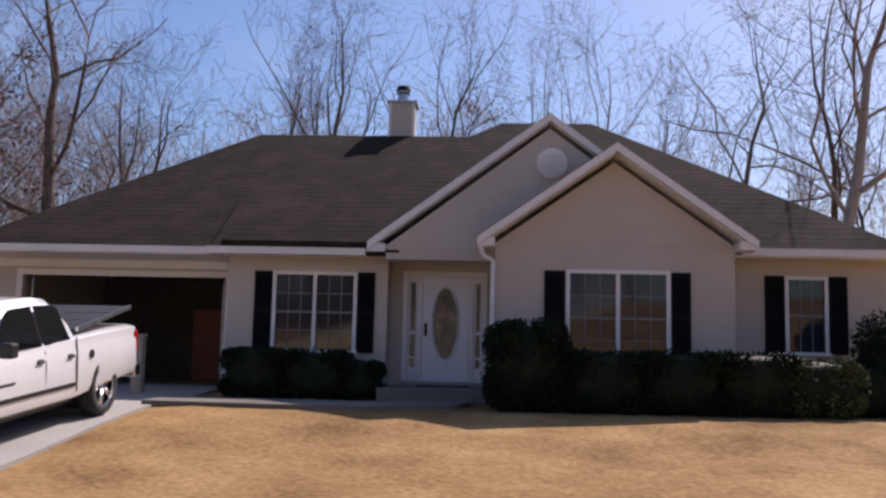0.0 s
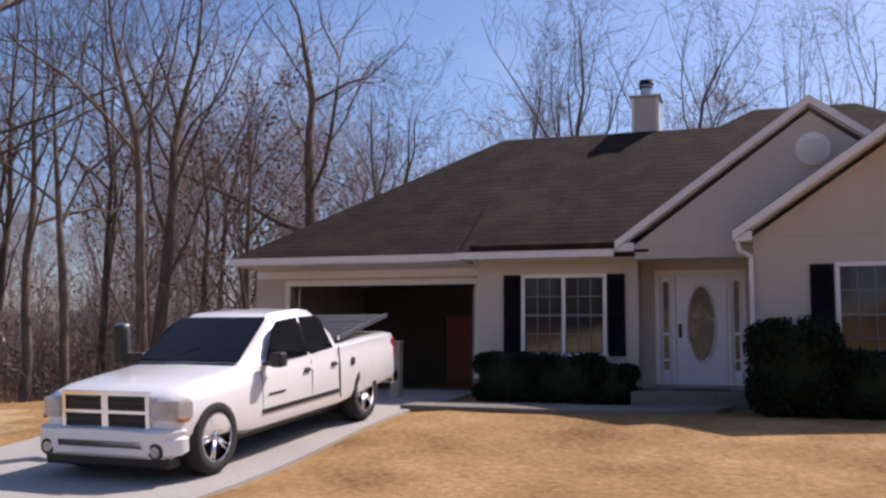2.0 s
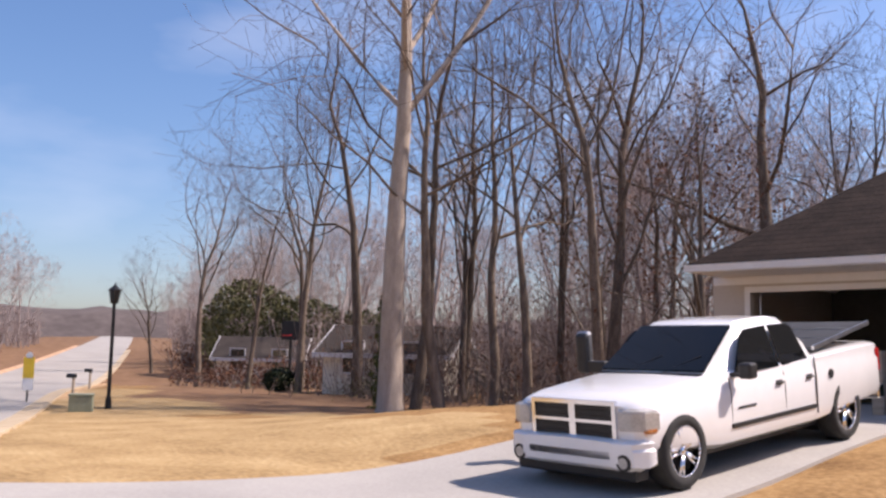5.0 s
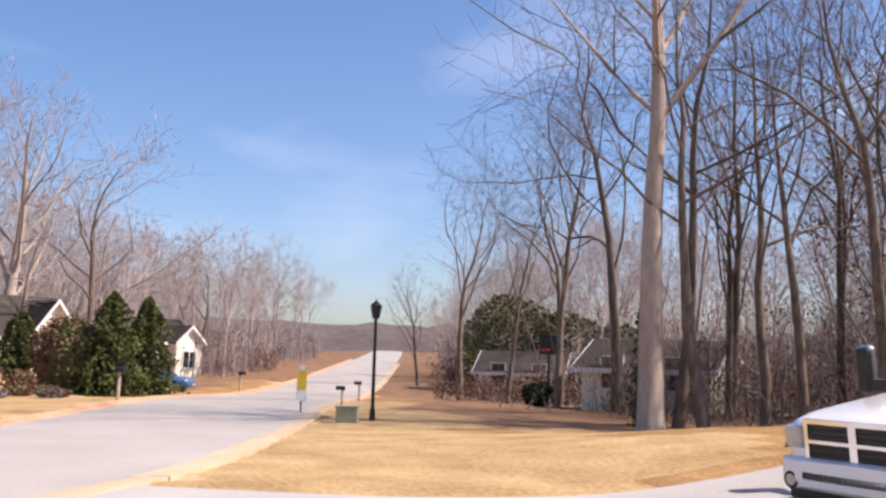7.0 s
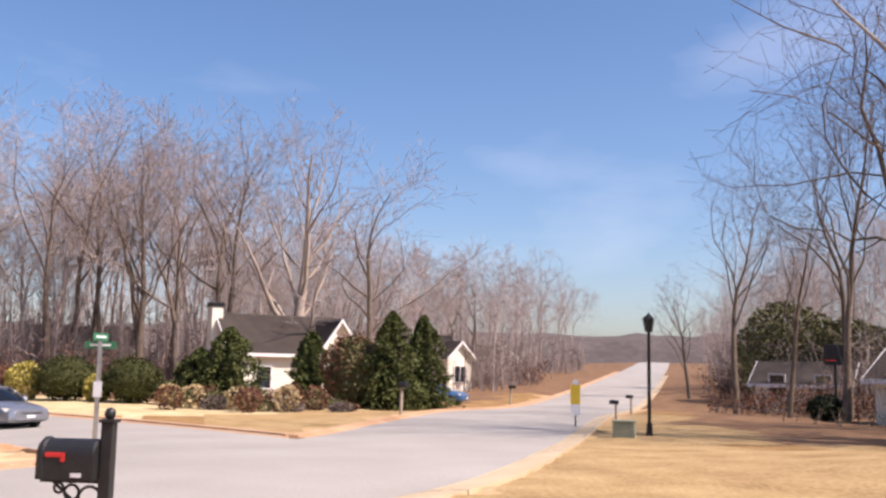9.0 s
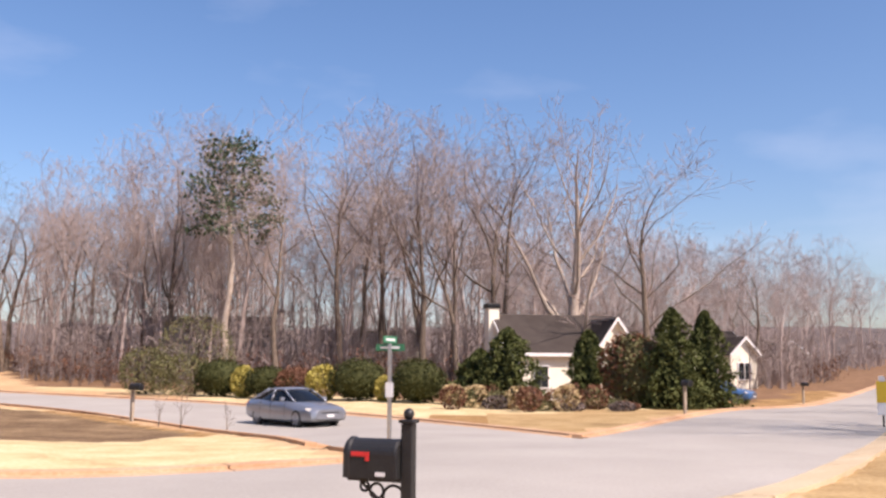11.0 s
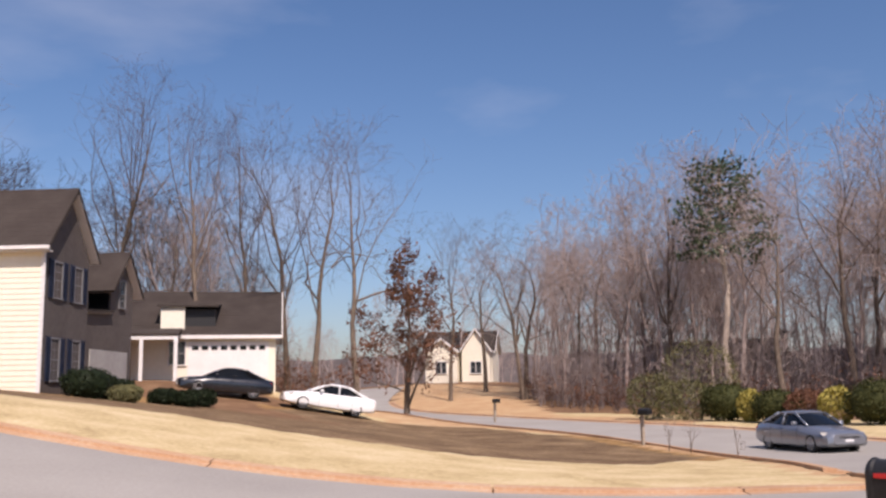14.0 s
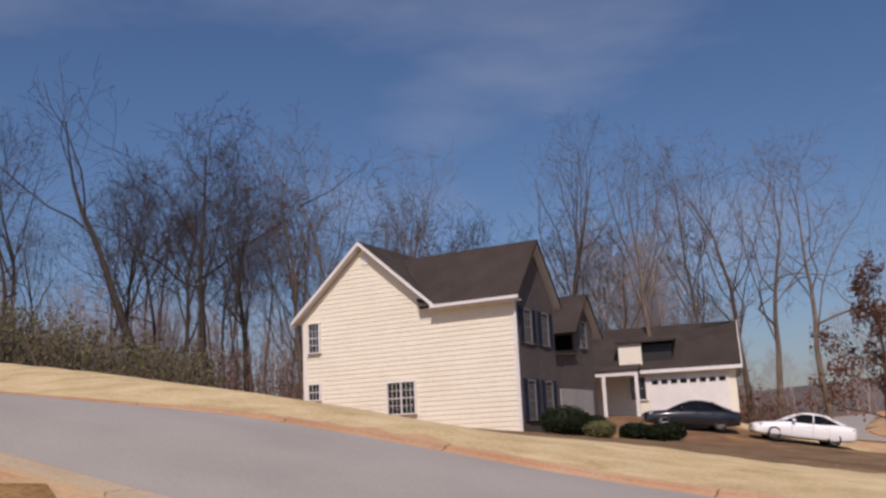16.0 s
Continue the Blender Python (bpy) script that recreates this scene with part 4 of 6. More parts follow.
        hl = part("headlamp", hull([(x, s * y, z) for x, y in ((2.79, 0.63), (2.765, 0.80), (2.67, 0.93), (2.40, 0.992), (2.42, 0.6)) for z in (0.80, 1.0)] + [(x, s * y, 1.035) for x, y in ((2.72, 0.63), (2.66, 0.80), (2.45, 0.91))]), HEADLAMP, t, "clear headlamp lens")
        part("indicator", hull([(x, s * y, z) for x, y in ((2.70, 0.92), (2.60, 0.962), (2.45, 0.998), (2.45, 0.9)) for z in (0.775, 0.82)]), AMBER, hl)
        fog = part("fog_lamp_bezel", cyl((2.84, s * 0.74, 0.485), (2.945, s * 0.74, 0.485), 0.088, n=24), BLACKPLASTIC, t)
        part("fog_lamp", cyl((2.90, s * 0.74, 0.485), (2.953, s * 0.74, 0.485), 0.058, n=20), STEEL, fog)
        for x in (FX, RX):
            wheel(t, x, s * 0.86, R, 0.27, s, spokes=5, rim_part=0.68)
    # windscreen and rear window
    part("windscreen", slab([(1.00, -0.74, 1.275), (1.00, 0.74, 1.275), (0.26, 0.65, 1.775), (0.26, -0.65, 1.775)], 0.03), CARGLASS, t)
    part("rear_window", slab([(-1.15, 0.66, 1.36), (-1.15, -0.66, 1.36), (-1.04, -0.6, 1.70), (-1.04, 0.6, 1.70)], 0.02), CARGLASS, t)
    part("cowl", box(0.98, 1.10, -0.72, 0.72, 1.235, 1.262, 0.01), BLACKPLASTIC, t)
    for y in (-0.35, 0.2):
        part("wiper", pipe([(1.04, y, 1.275), (0.80, y + 0.38, 1.46)], 0.009, 5), BLACKPLASTIC, t)
    # nose
    grille = part("grille", holed_wall(-0.60, 0.60, 0.66, 1.10, 0, 0.10, [(-0.55, -0.045, 0.895, 1.055), (0.045, 0.55, 0.895, 1.055), (-0.55, -0.045, 0.70, 0.86), (0.045, 0.55, 0.70, 0.86)]), CHROME, t, "chrome cross-bar grille", m=pose(2.78, 0, 0, 0, 0, 90))
    part("grille_mesh", box(2.722, 2.735, -0.58, 0.58, 0.68, 1.08), BLACKPLASTIC, grille, m=pose(2.78, 0, 0, 0, 0, 90).inverted())
    for k in range(5):
        z = 0.76 + k * 0.06
        part("grille_bar", box(2.735, 2.75, -0.55, 0.55, z - 0.006, z + 0.006), DARKMETAL, grille, m=pose(2.78, 0, 0, 0, 0, 90).inverted())
    bumper = part("front_bumper", loft([(2.95, 0.66, 0.44, 0.60, 0.69, 0.64), (2.90, 0.86, 0.40, 0.62, 0.70, 0.84), (2.70, 0.97, 0.38, 0.63, 0.71, 0.95), (2.50, 0.985, 0.42, 0.62, 0.70, 0.97)]), WHITECAR, t)
    carve(bumper, [box(2.80, 3.1, -0.50, 0.50, 0.50, 0.58), cyl((2.86, 0.74, 0.485), (3.1, 0.74, 0.485), 0.092, n=20), cyl((2.86, -0.74, 0.485), (3.1, -0.74, 0.485), 0.092, n=20)])
    soften(bumper, 0.02, 35)
    part("bumper_intake", box(2.78, 2.957, -0.58, 0.58, 0.505, 0.585, 0.015), BLACKPLASTIC, bumper)
    part("air_dam", box(2.45, 2.80, -0.85, 0.85, 0.28, 0.40, 0.03), BLACKPLASTIC, t)
    part("rear_bumper", box(-2.98, -2.80, -0.95, 0.95, 0.52, 0.72, 0.03), CHROME, t)
    part("tailgate", box(-2.84, -2.79, -0.80, 0.80, 0.74, 1.33, 0.015), WHITECAR, t)
    # tonneau cover propped towards the tail
    cover = part("tonneau_cover", slab([(-1.17, -0.84, 1.36), (-2.80, -0.84, 1.60), (-2.80, 0.84, 1.60), (-1.17, 0.84, 1.36)], 0.035, way=(0, 0, 1)), TONNEAU, t, "dark tonneau cover raised towards the tail")
    for f in (0.33, 0.66):
        x, z = -1.17 - 1.63 * f, 1.36 + 0.24 * f
        part("rail", box(x - 0.02, x + 0.02, -0.84, 0.84, z + 0.036, z + 0.052), STEEL, cover)
    for s in (1, -1):
        part("rail", slab([(-1.17, s * 0.84, 1.35), (-2.80, s * 0.84, 1.59), (-2.80, s * 0.84, 1.65), (-1.17, s * 0.84, 1.41)], 0.03, way=(0, s, 0)), STEEL, cover)

    # the bodywork sits low over the wheels, with the cab well forward and a short nose
    old = (-2.98, -2.25, -1.19, -1.12, -0.99, 1.02, 1.50, 2.49, 2.95)
    fit = (-2.95, -2.25, -1.19, -1.07, -0.86, 1.20, 1.58, 2.49, 2.76)
    for ob in t.children_recursive:
        chain, up_ob = Matrix.Identity(4), ob
        while up_ob is not t:
            chain = up_ob.matrix_basis @ chain
            wheel_part = up_ob.name.startswith("wheel")
            up_ob = up_ob.parent
        if wheel_part:
            continue
        back = chain.inverted()
        for v in ob.data.vertices:
            q = chain @ v.co
            q.x = float(np.interp(q.x, old, fit))
            q.z -= 0.11 + (0.03 if q.z > 1.2 else 0.0) * min(1, (q.z - 1.2) / 0.3)
            v.co = back @ q


pickup()


def sedan(x, y, heading, paint, label, length=4.75, group="", size=1.0):
    """heading: degrees, the way the nose points, from +x."""
    c, s0 = math.cos(radians(heading)), math.sin(radians(heading))
    fz, rz = height(x + 1.37 * c, y + 1.37 * s0), height(x - 1.37 * c, y - 1.37 * s0)
    d = Vector((c * 2.74, s0 * 2.74, fz - rz)).normalized()
    left = Vector((0, 0, 1)).cross(d).normalized()
    m = Matrix((d, left, d.cross(left))).transposed().to_4x4()
    m.translation = (x, y, (fz + rz) / 2 + 0.02)
    m = m @ Matrix.Diagonal((size, size, size, 1))
    t = empty("car", m, label, "car", group)
    k = length / 4.75
    FX, RX, R = 1.40 * k, -1.34 * k, 0.32
    body = part("body", loft([
        (2.36 * k, 0.62, 0.32, 0.56, 0.66, 0.5), (2.25 * k, 0.78, 0.24, 0.60, 0.72, 0.62), (1.9 * k, 0.88, 0.20, 0.64, 0.80, 0.70), (1.0 * k, 0.91, 0.19, 0.74, 0.92, 0.76), (0.6 * k, 0.91, 0.19, 0.78, 0.95, 0.8),
        (-1.4 * k, 0.91, 0.20, 0.82, 1.0, 0.8), (-1.95 * k, 0.89, 0.24, 0.80, 1.01, 0.72), (-2.28 * k, 0.82, 0.30, 0.78, 0.98, 0.66), (-2.38 * k, 0.70, 0.36, 0.74, 0.92, 0.58)]), paint, t)
    carve(body, [cyl((FX, -1.2, R), (FX, 1.2, R), 0.37, n=32), cyl((RX, -1.2, R), (RX, 1.2, R), 0.37, n=32)])
    soften(body, 0.02, 34)
    for xx in (FX, RX):
        part("wheel_well", cyl((xx, -0.6, R + 0.06), (xx, 0.6, R + 0.06), 0.31, n=24), BLACKPLASTIC, t)
    glasshouse = part("cabin_glass", loft([(1.02 * k, 0.70, 0.8, 0.90, 0.93, 0.64), (0.45 * k, 0.79, 0.8, 0.94, 1.23, 0.60), (0.1 * k, 0.82, 0.8, 0.95, 1.39, 0.585), (-0.3 * k, 0.83, 0.8, 0.96, 1.43, 0.585), (-0.8 * k, 0.82, 0.8, 0.97, 1.39, 0.575), (-1.25 * k, 0.79, 0.8, 0.98, 1.22, 0.58), (-1.85 * k, 0.70, 0.8, 0.98, 1.0, 0.6)]), CARGLASS, t)
    soften(glasshouse, 0.02, 40)
    top = part("roof", loft([(0.16 * k, 0.60, 1.33, 1.37, 1.385, 0.54), (0.0, 0.635, 1.33, 1.385, 1.43, 0.57), (-0.35 * k, 0.645, 1.33, 1.395, 1.455, 0.58), (-0.75 * k, 0.635, 1.33, 1.38, 1.43, 0.57), (-0.98 * k, 0.60, 1.30, 1.345, 1.36, 0.54)]), paint, t)
    soften(top, 0.02, 40)
    for s in (1, -1):
        for line, r in (([(1.04 * k, s * 0.72, 0.93), (0.48 * k, s * 0.655, 1.22), (0.12 * k, s * 0.60, 1.375)], 0.036), ([(-0.36 * k, s * 0.845, 0.95), (-0.37 * k, s * 0.74, 1.2), (-0.38 * k, s * 0.635, 1.39)], 0.034), ([(-1.88 * k, s * 0.70, 0.98), (-1.36 * k, s * 0.69, 1.15), (-0.90 * k, s * 0.605, 1.36)], 0.07)):
            part("pillar", pipe(line, r, 8), paint, t, smooth=True)
        for xx in (0.62 * k, -0.35 * k, -1.1 * k):
            part("door_seam", pipe([(xx, s * 0.905, 0.3), (xx, s * 0.912, 0.7), (xx, s * 0.86, 0.93)], 0.006, 5), BLACKPLASTIC, t)
        for xx in (-0.22 * k, -0.98 * k):
            part("handle", box(xx - 0.09, xx + 0.09, s * 0.90 - 0.01, s * 0.90 + 0.03, 0.77, 0.80, 0.01), paint, t)
        part("mirror", box(0.48 * k, 0.64 * k, s * 0.88, s * 1.04, 0.95, 1.08, 0.03), paint, t)
        part("headlamp", slab([(2.24 * k, s * 0.50, 0.56), (2.05 * k, s * 0.83, 0.60), (1.92 * k, s * 0.86, 0.70), (2.14 * k, s * 0.58, 0.70)], 0.06, way=(0.7, s * 0.4, 0.3)), HEADLAMP, t)
        part("tail_lamp", slab([(-2.31 * k, s * 0.5, 0.68), (-2.22 * k, s * 0.80, 0.68), (-2.18 * k, s * 0.80, 0.86), (-2.28 * k, s * 0.5, 0.86)], 0.05, way=(-0.9, s * 0.3, 0)), REDLENS, t)
        for xx in (FX, RX):
            wheel(t, xx, s * 0.80, R, 0.21, s, rim=STEEL, spokes=7, rim_part=0.72)
    part("grille", box(2.30 * k, 2.36 * k, -0.42, 0.42, 0.50, 0.60, 0.02), BLACKPLASTIC, t)
    part("lower_intake", box(2.28 * k, 2.34 * k, -0.55, 0.55, 0.28, 0.38, 0.02), BLACKPLASTIC, t)
    part("number_plate", box(2.36 * k, 2.375 * k, -0.16, 0.16, 0.40, 0.48), PAPER, t)
    return t


sedan(-31.0, -5.5, 44, SILVERCAR, "silver sedan standing on the side street", size=0.84)
sedan(-38.2, -30.2, -40, WHITECAR, "white sedan parked on the sloping driveway of the neighbours")
sedan(-35.2, -34.4, -38, BLACKCAR, "black sedan parked in front of a white garage door")
sedan(-57.5, 14.8, 60, BLUECAR, "blue car parked beside tall evergreen shrubs", 4.3)


# ---- other houses ----
def lap_wall(owner, poly, mat=None, step=0.2, m=None):
    """Lap siding: a solid wall with boards over it; poly runs anticlockwise seen from outside."""
    pts = [Vector(p) for p in poly]
    n = (pts[1] - pts[0]).cross(pts[2] - pts[0]).normalized()
    w = part("wall", slab([p - n * 0.16 for p in pts], 0.14, way=n), mat or SIDING, owner, m=m)
    part("siding", bands(pts, step, 0.022, back=0.018), mat or SIDING, w)["kind"] = "stuff"


def neighbour():
    """Two-storey house across the street, its lap-sided end wall towards the lawn."""
    home = empty("house", pose(-17.428, -41.131, 0, 0, 0, 118.61), "two-storey cream house with lap siding and dark shingled roof", "house")
    B = 0.2
    lap_wall(home, [(-0.35, 0, B), (10.75, 0, B), (10.75, 0, 6.45), (6.85, 0, 6.5), (3.15, 0, 9.55), (-0.35, 0, 6.55)], YELSIDING, 0.21)
    for x in (-0.37, 10.66):
        part("corner_board", box(x, x + 0.12, -0.04, 0.1, B, 6.4), TRIM, home)
    # roofs: the gable over the left, the wing with its ridge towards the front
    P = lambda *p: roof_plane(home, p, GREYROOF, 0.3)  # noqa: E731
    P((-0.8, 13, 6.45), (-0.8, -0.35, 6.45), (3.15, -0.35, 9.85), (3.15, 13, 9.85))
    P((7.1, -0.35, 6.45), (7.1, 13, 6.45), (3.15, 13, 9.85), (3.15, -0.35, 9.85))
    P((6.3, -0.4, 6.42), (11.1, -0.4, 6.42), (11.1, 2.1, 9.2), (4.2, 2.1, 9.2))
    P((11.1, 4.6, 6.42), (4.2, 4.6, 6.42), (4.2, 2.1, 9.2), (11.1, 2.1, 9.2))
    for xa, za, xb, zb in ((-0.8, 6.45, 3.15, 9.85), (3.15, 9.85, 7.1, 6.45)):
        part("rake_board", slab([(xa, -0.36, za - 0.2), (xb, -0.36, zb - 0.2), (xb, -0.36, zb - 0.02), (xa, -0.36, za - 0.02)], 0.04, way=(0, -1, 0)), TRIM, home)
        part("soffit", slab([(xa, -0.35, za - 0.16), (xb, -0.35, zb - 0.16), (xb, -0.01, zb - 0.16), (xa, -0.01, za - 0.16)], 0.02, way=(0, 0, -1)), TRIM, home)
    part("gutter", box(6.9, 11.15, -0.52, -0.40, 6.28, 6.42, 0.01), TRIM, home)
    part("soffit", box(6.9, 11.1, -0.4, 0.0, 6.22, 6.26), TRIM, home)
    part("downspout", pipe([(10.85, -0.45, 6.3), (10.8, -0.07, 6.0), (10.8, -0.07, B + 0.4)], 0.045), TRIM, home)
    part("gable_vent", box(3.12, 3.48, -0.05, 0.0, 8.75, 9.25, 0.01), TRIM, home)
    for x0, x1, z0, z1, u, r in ((4.36, 5.74, 1.84, 3.2, 2, 4), (0.05, 0.62, 4.93, 6.28, 1, 4), (0.0, 0.6, 2.72, 3.42, 1, 2)):
        window(home, x0, x1, z0, z1, -0.10, units=u, rows=r, cols=3, frame_w=0.06, muntin=TRIM)
    # front, towards +x: its shade is painted in by dark taupe and grey trim
    turn = pose(10.75, 0, 0, 0, 0, 90)
    front = part("front_wall", slab([(10.6, 0.15, B), (10.6, 4.2, B), (10.6, 4.2, 6.4), (10.6, 2.1, 8.9), (10.6, 0.15, 6.4)], 0.14, way=(1, 0, 0)), SHADETAUPE, home)
    for z0, z1 in ((4.55, 5.95), (1.3, 2.9)):
        window(home, 0.9, 1.6, z0, z1, 0.0, units=1, rows=4, cols=2, trim=MUNTIN, muntin=MUNTIN, m=turn)
        window(home, 2.8, 3.5, z0, z1, 0.0, units=1, rows=4, cols=2, trim=MUNTIN, muntin=MUNTIN, m=turn)
        for x0 in (0.42, 1.68, 2.32, 3.58):
            shutter(home, x0, x0 + 0.4, z0 - 0.05, z1 + 0.1, 0.0, BLUESHUT, m=turn)
    # lower block further along: a narrow steep gable over a painted-shade band and a plain garage wall
    part("wall", box(6.0, 10.596, 4.204, 4.5, B, 6.2), SHADETAUPE, home)
    part("wall", box(2.0, 10.1, 4.6, 11.0, B, 4.45), SHADETAUPE, home)
    part("wall", box(2.0, 10.1, 8.3, 11.0, 4.453, 6.0), SHADETAUPE, home)
    # dark strip added for the deep shade below the eaves
    part("window_band", box(4.0, 10.0, 8.22, 8.297, 4.7, 5.8), CARGLASS, home, "dark band standing for shade under the eaves")
    part("gable_wall", slab([(10.1, 8.2, 6.0), (10.1, 11.0, 6.0), (10.1, 9.6, 7.4)], 0.12, way=(-1, 0, 0)), SHADETAUPE, home)
    P((2.0, 7.6, 5.55), (10.5, 7.6, 5.55), (10.5, 9.6, 7.65), (2.0, 9.6, 7.65))
    P((10.5, 11.6, 5.55), (2.0, 11.6, 5.55), (2.0, 9.6, 7.65), (10.5, 9.6, 7.65))
    P((2.0, 4.52, 4.42), (10.3, 4.52, 4.42), (10.3, 8.2, 4.65), (2.0, 8.2, 4.65))
    part("garage_door", box(10.1, 10.16, 6.0, 10.4, B + 0.3, 2.75, 0.02), GREYSIDING, home)
    lap = pose(10.1, 0, 0, 0, 0, 90)
    # grey trim here too, for the painted shade
    window(home, 9.25, 9.95, 4.9, 6.2, -0.03, units=1, rows=4, cols=2, trim=MUNTIN, muntin=MUNTIN, m=lap)
    part("wall", box(-0.2, 0, 0.2, 13, B, 6.4), YELSIDING, home)
    part("wall", box(-0.2, 2.0, 13, 13.2, B, 6.4), YELSIDING, home)


neighbour()


def plain_house(place, heading, label, w, d, eave, ridge, wall, roof, base=-0.3, chimney=None, gable=None, garage=False, rows=1, trim=None, front_door=None):
    """A far house: walls, gabled roof along its width, windows, optional end chimney, front gable and garage. Its front faces -y before turning."""
    x, y = place
    z = height(x, y)
    h = empty("house", pose(x, y, z, 0, 0, heading), label, "house", "houses along the streets")
    trim = trim or TRIM
    part("wall", box(-w / 2, w / 2, 0, d, base, eave), wall, h)
    for s in (-1, 1):
        part("gable_wall", slab([(s * w / 2, 0, eave), (s * w / 2, d, eave), (s * w / 2, d / 2, ridge - 0.15)], 0.15, way=(-s, 0, 0)), wall, h)
        for ya, za, yb, zb in ((-0.35, eave - 0.1, d / 2, ridge), (d / 2, ridge, d + 0.35, eave - 0.1)):
            part("rake_board", slab([(s * (w / 2 + 0.36), ya, za - 0.2), (s * (w / 2 + 0.36), yb, zb - 0.2), (s * (w / 2 + 0.36), yb, zb), (s * (w / 2 + 0.36), ya, za)], 0.05, way=(s, 0, 0)), trim, h)
    roof_plane(h, [(-w / 2 - 0.35, -0.4, eave - 0.1), (w / 2 + 0.35, -0.4, eave - 0.1), (w / 2 + 0.35, d / 2, ridge), (-w / 2 - 0.35, d / 2, ridge)], roof, 0.4)
    roof_plane(h, [(w / 2 + 0.35, d + 0.4, eave - 0.1), (-w / 2 - 0.35, d + 0.4, eave - 0.1), (-w / 2 - 0.35, d / 2, ridge), (w / 2 + 0.35, d / 2, ridge)], roof, 0.4)
    part("fascia", box(-w / 2 - 0.35, w / 2 + 0.35, -0.46, -0.41, eave - 0.28, eave - 0.08), trim, h)
    wings = [] if not gable else [gable] if not isinstance(gable, list) else gable
    for gx, gw, gd, gr in wings:
        part("wing_wall", box(gx - gw / 2, gx + gw / 2, -gd, -0.002, base, eave), wall, h)
        part("gable_wall", slab([(gx - gw / 2, -gd, eave), (gx + gw / 2, -gd, eave), (gx, -gd, gr - 0.15)], 0.12, way=(0, 1, 0)), wall, h)
        roof_plane(h, [(gx - gw / 2 - 0.3, d / 2, eave - 0.1), (gx - gw / 2 - 0.3, -gd - 0.35, eave - 0.1), (gx, -gd - 0.35, gr), (gx, d / 2, gr)], roof, 0.4)
        roof_plane(h, [(gx + gw / 2 + 0.3, -gd - 0.35, eave - 0.1), (gx + gw / 2 + 0.3, d / 2, eave - 0.1), (gx, d / 2, gr), (gx, -gd - 0.35, gr)], roof, 0.4)
        for xa, za, xb, zb in ((gx - gw / 2 - 0.3, eave - 0.1, gx, gr), (gx, gr, gx + gw / 2 + 0.3, eave - 0.1)):
            part("rake_board", slab([(xa, -gd - 0.36, za - 0.25), (xb, -gd - 0.36, zb - 0.25), (xb, -gd - 0.36, zb), (xa, -gd - 0.36, za)], 0.05, way=(0, -1, 0)), trim, h)
        if garage:
            door = part("garage_door", box(gx - gw * 0.4, gx + gw * 0.4, -gd - 0.04, -gd, 0.05, 2.3, 0.01), TRIM, h, "white sectional garage door with a row of lights")
            for k in range(8):
                xx = gx - gw * 0.36 + k * gw * 0.72 / 7.6
                part("pane", box(xx, xx + gw * 0.06, -gd - 0.055, -gd - 0.042, 1.85, 2.08), CARGLASS, door)
        else:
            window(h, gx - 0.6, gx + 0.6, 0.9, 2.2, -gd - 0.06, 2, 2, 2)
            if rows > 1:
                window(h, gx - 0.6, gx + 0.6, eave - 1.2, eave - 0.1, -gd - 0.06, 2, 2, 2)
    if front_door:
        gx, gw = front_door
        wings = wings + [(gx, gw, 0, 0)]
        door = part("garage_door", box(gx - gw / 2, gx + gw / 2, -0.05, -0.002, 0.05, 2.2, 0.01), TRIM, h, "white sectional garage door with a row of lights")
        for k in range(8):
            xx = gx - gw * 0.45 + k * gw * 0.9 / 7.6
            part("pane", box(xx, xx + gw * 0.08, -0.065, -0.052, 1.72, 1.98), CARGLASS, door)
    for k in range(max(2, int(w / 3.2))):
        xx = -w / 2 + (k + 0.5) * w / max(2, int(w / 3.2))
        if any(abs(xx - g[0]) < g[1] / 2 + 0.6 for g in wings):
            continue
        for r in range(rows):
            window(h, xx - 0.45, xx + 0.45, 0.9 + 2.7 * r, 2.2 + 2.7 * r, -0.06, 1, 2, 2)
    if chimney:
        s, cw, ch = chimney
        c = part("chimney", box(s * (w / 2 + 0.7), s * (w / 2 + 0.003), d / 2 - cw / 2, d / 2 + cw / 2, base, ch), YELSIDING, h)
        part("chimney_cap", box(s * (w / 2 + 0.78), s * (w / 2 - 0.08), d / 2 - cw / 2 - 0.08, d / 2 + cw / 2 + 0.08, ch, ch + 0.3, 0.03), DARKMETAL, c)
    return h


# house beyond the neighbour, with a white garage door
beyond = plain_house((-38.6, -41.4), 131, "cream house with brown roof, dormer and white garage door", 11.2, 8.5, 2.65, 5.6, YELSIDING, GREYROOF, base=-1.2, front_door=(2.9, 4.6))
dormer = part("dormer", box(-1.0, 0.35, 0.2, 2.6, 2.75, 4.25), YELSIDING, beyond, "pale dormer on the roof")
# near-black block: shade on the dormer's front put into the colour
part("dormer_front", box(0.353, 2.1, 0.5, 2.6, 2.8, 4.15), BLACKPLASTIC, dormer)
part("dormer_roof", slab([(-1.2, 0.0, 4.26), (2.3, 0.0, 4.26), (2.3, 3.0, 4.55), (-1.2, 3.0, 4.55)], 0.12, way=(0, 0, 1)), GREYROOF, dormer)
part("porch_roof", slab([(-4.2, -2.4, 2.45), (0.3, -2.4, 2.45), (0.3, -0.3, 2.85), (-4.2, -0.3, 2.85)], 0.12, way=(0, 0, 1)), GREYROOF, beyond)
part("porch_beam", box(-4.1, 0.25, -2.35, -2.2, 2.22, 2.44), TRIM, beyond)
for px in (-3.9, -1.8, 0.05):
    part("porch_column", box(px, px + 0.2, -2.36, -2.16, -0.6, 2.22, 0.01), TRIM, beyond)
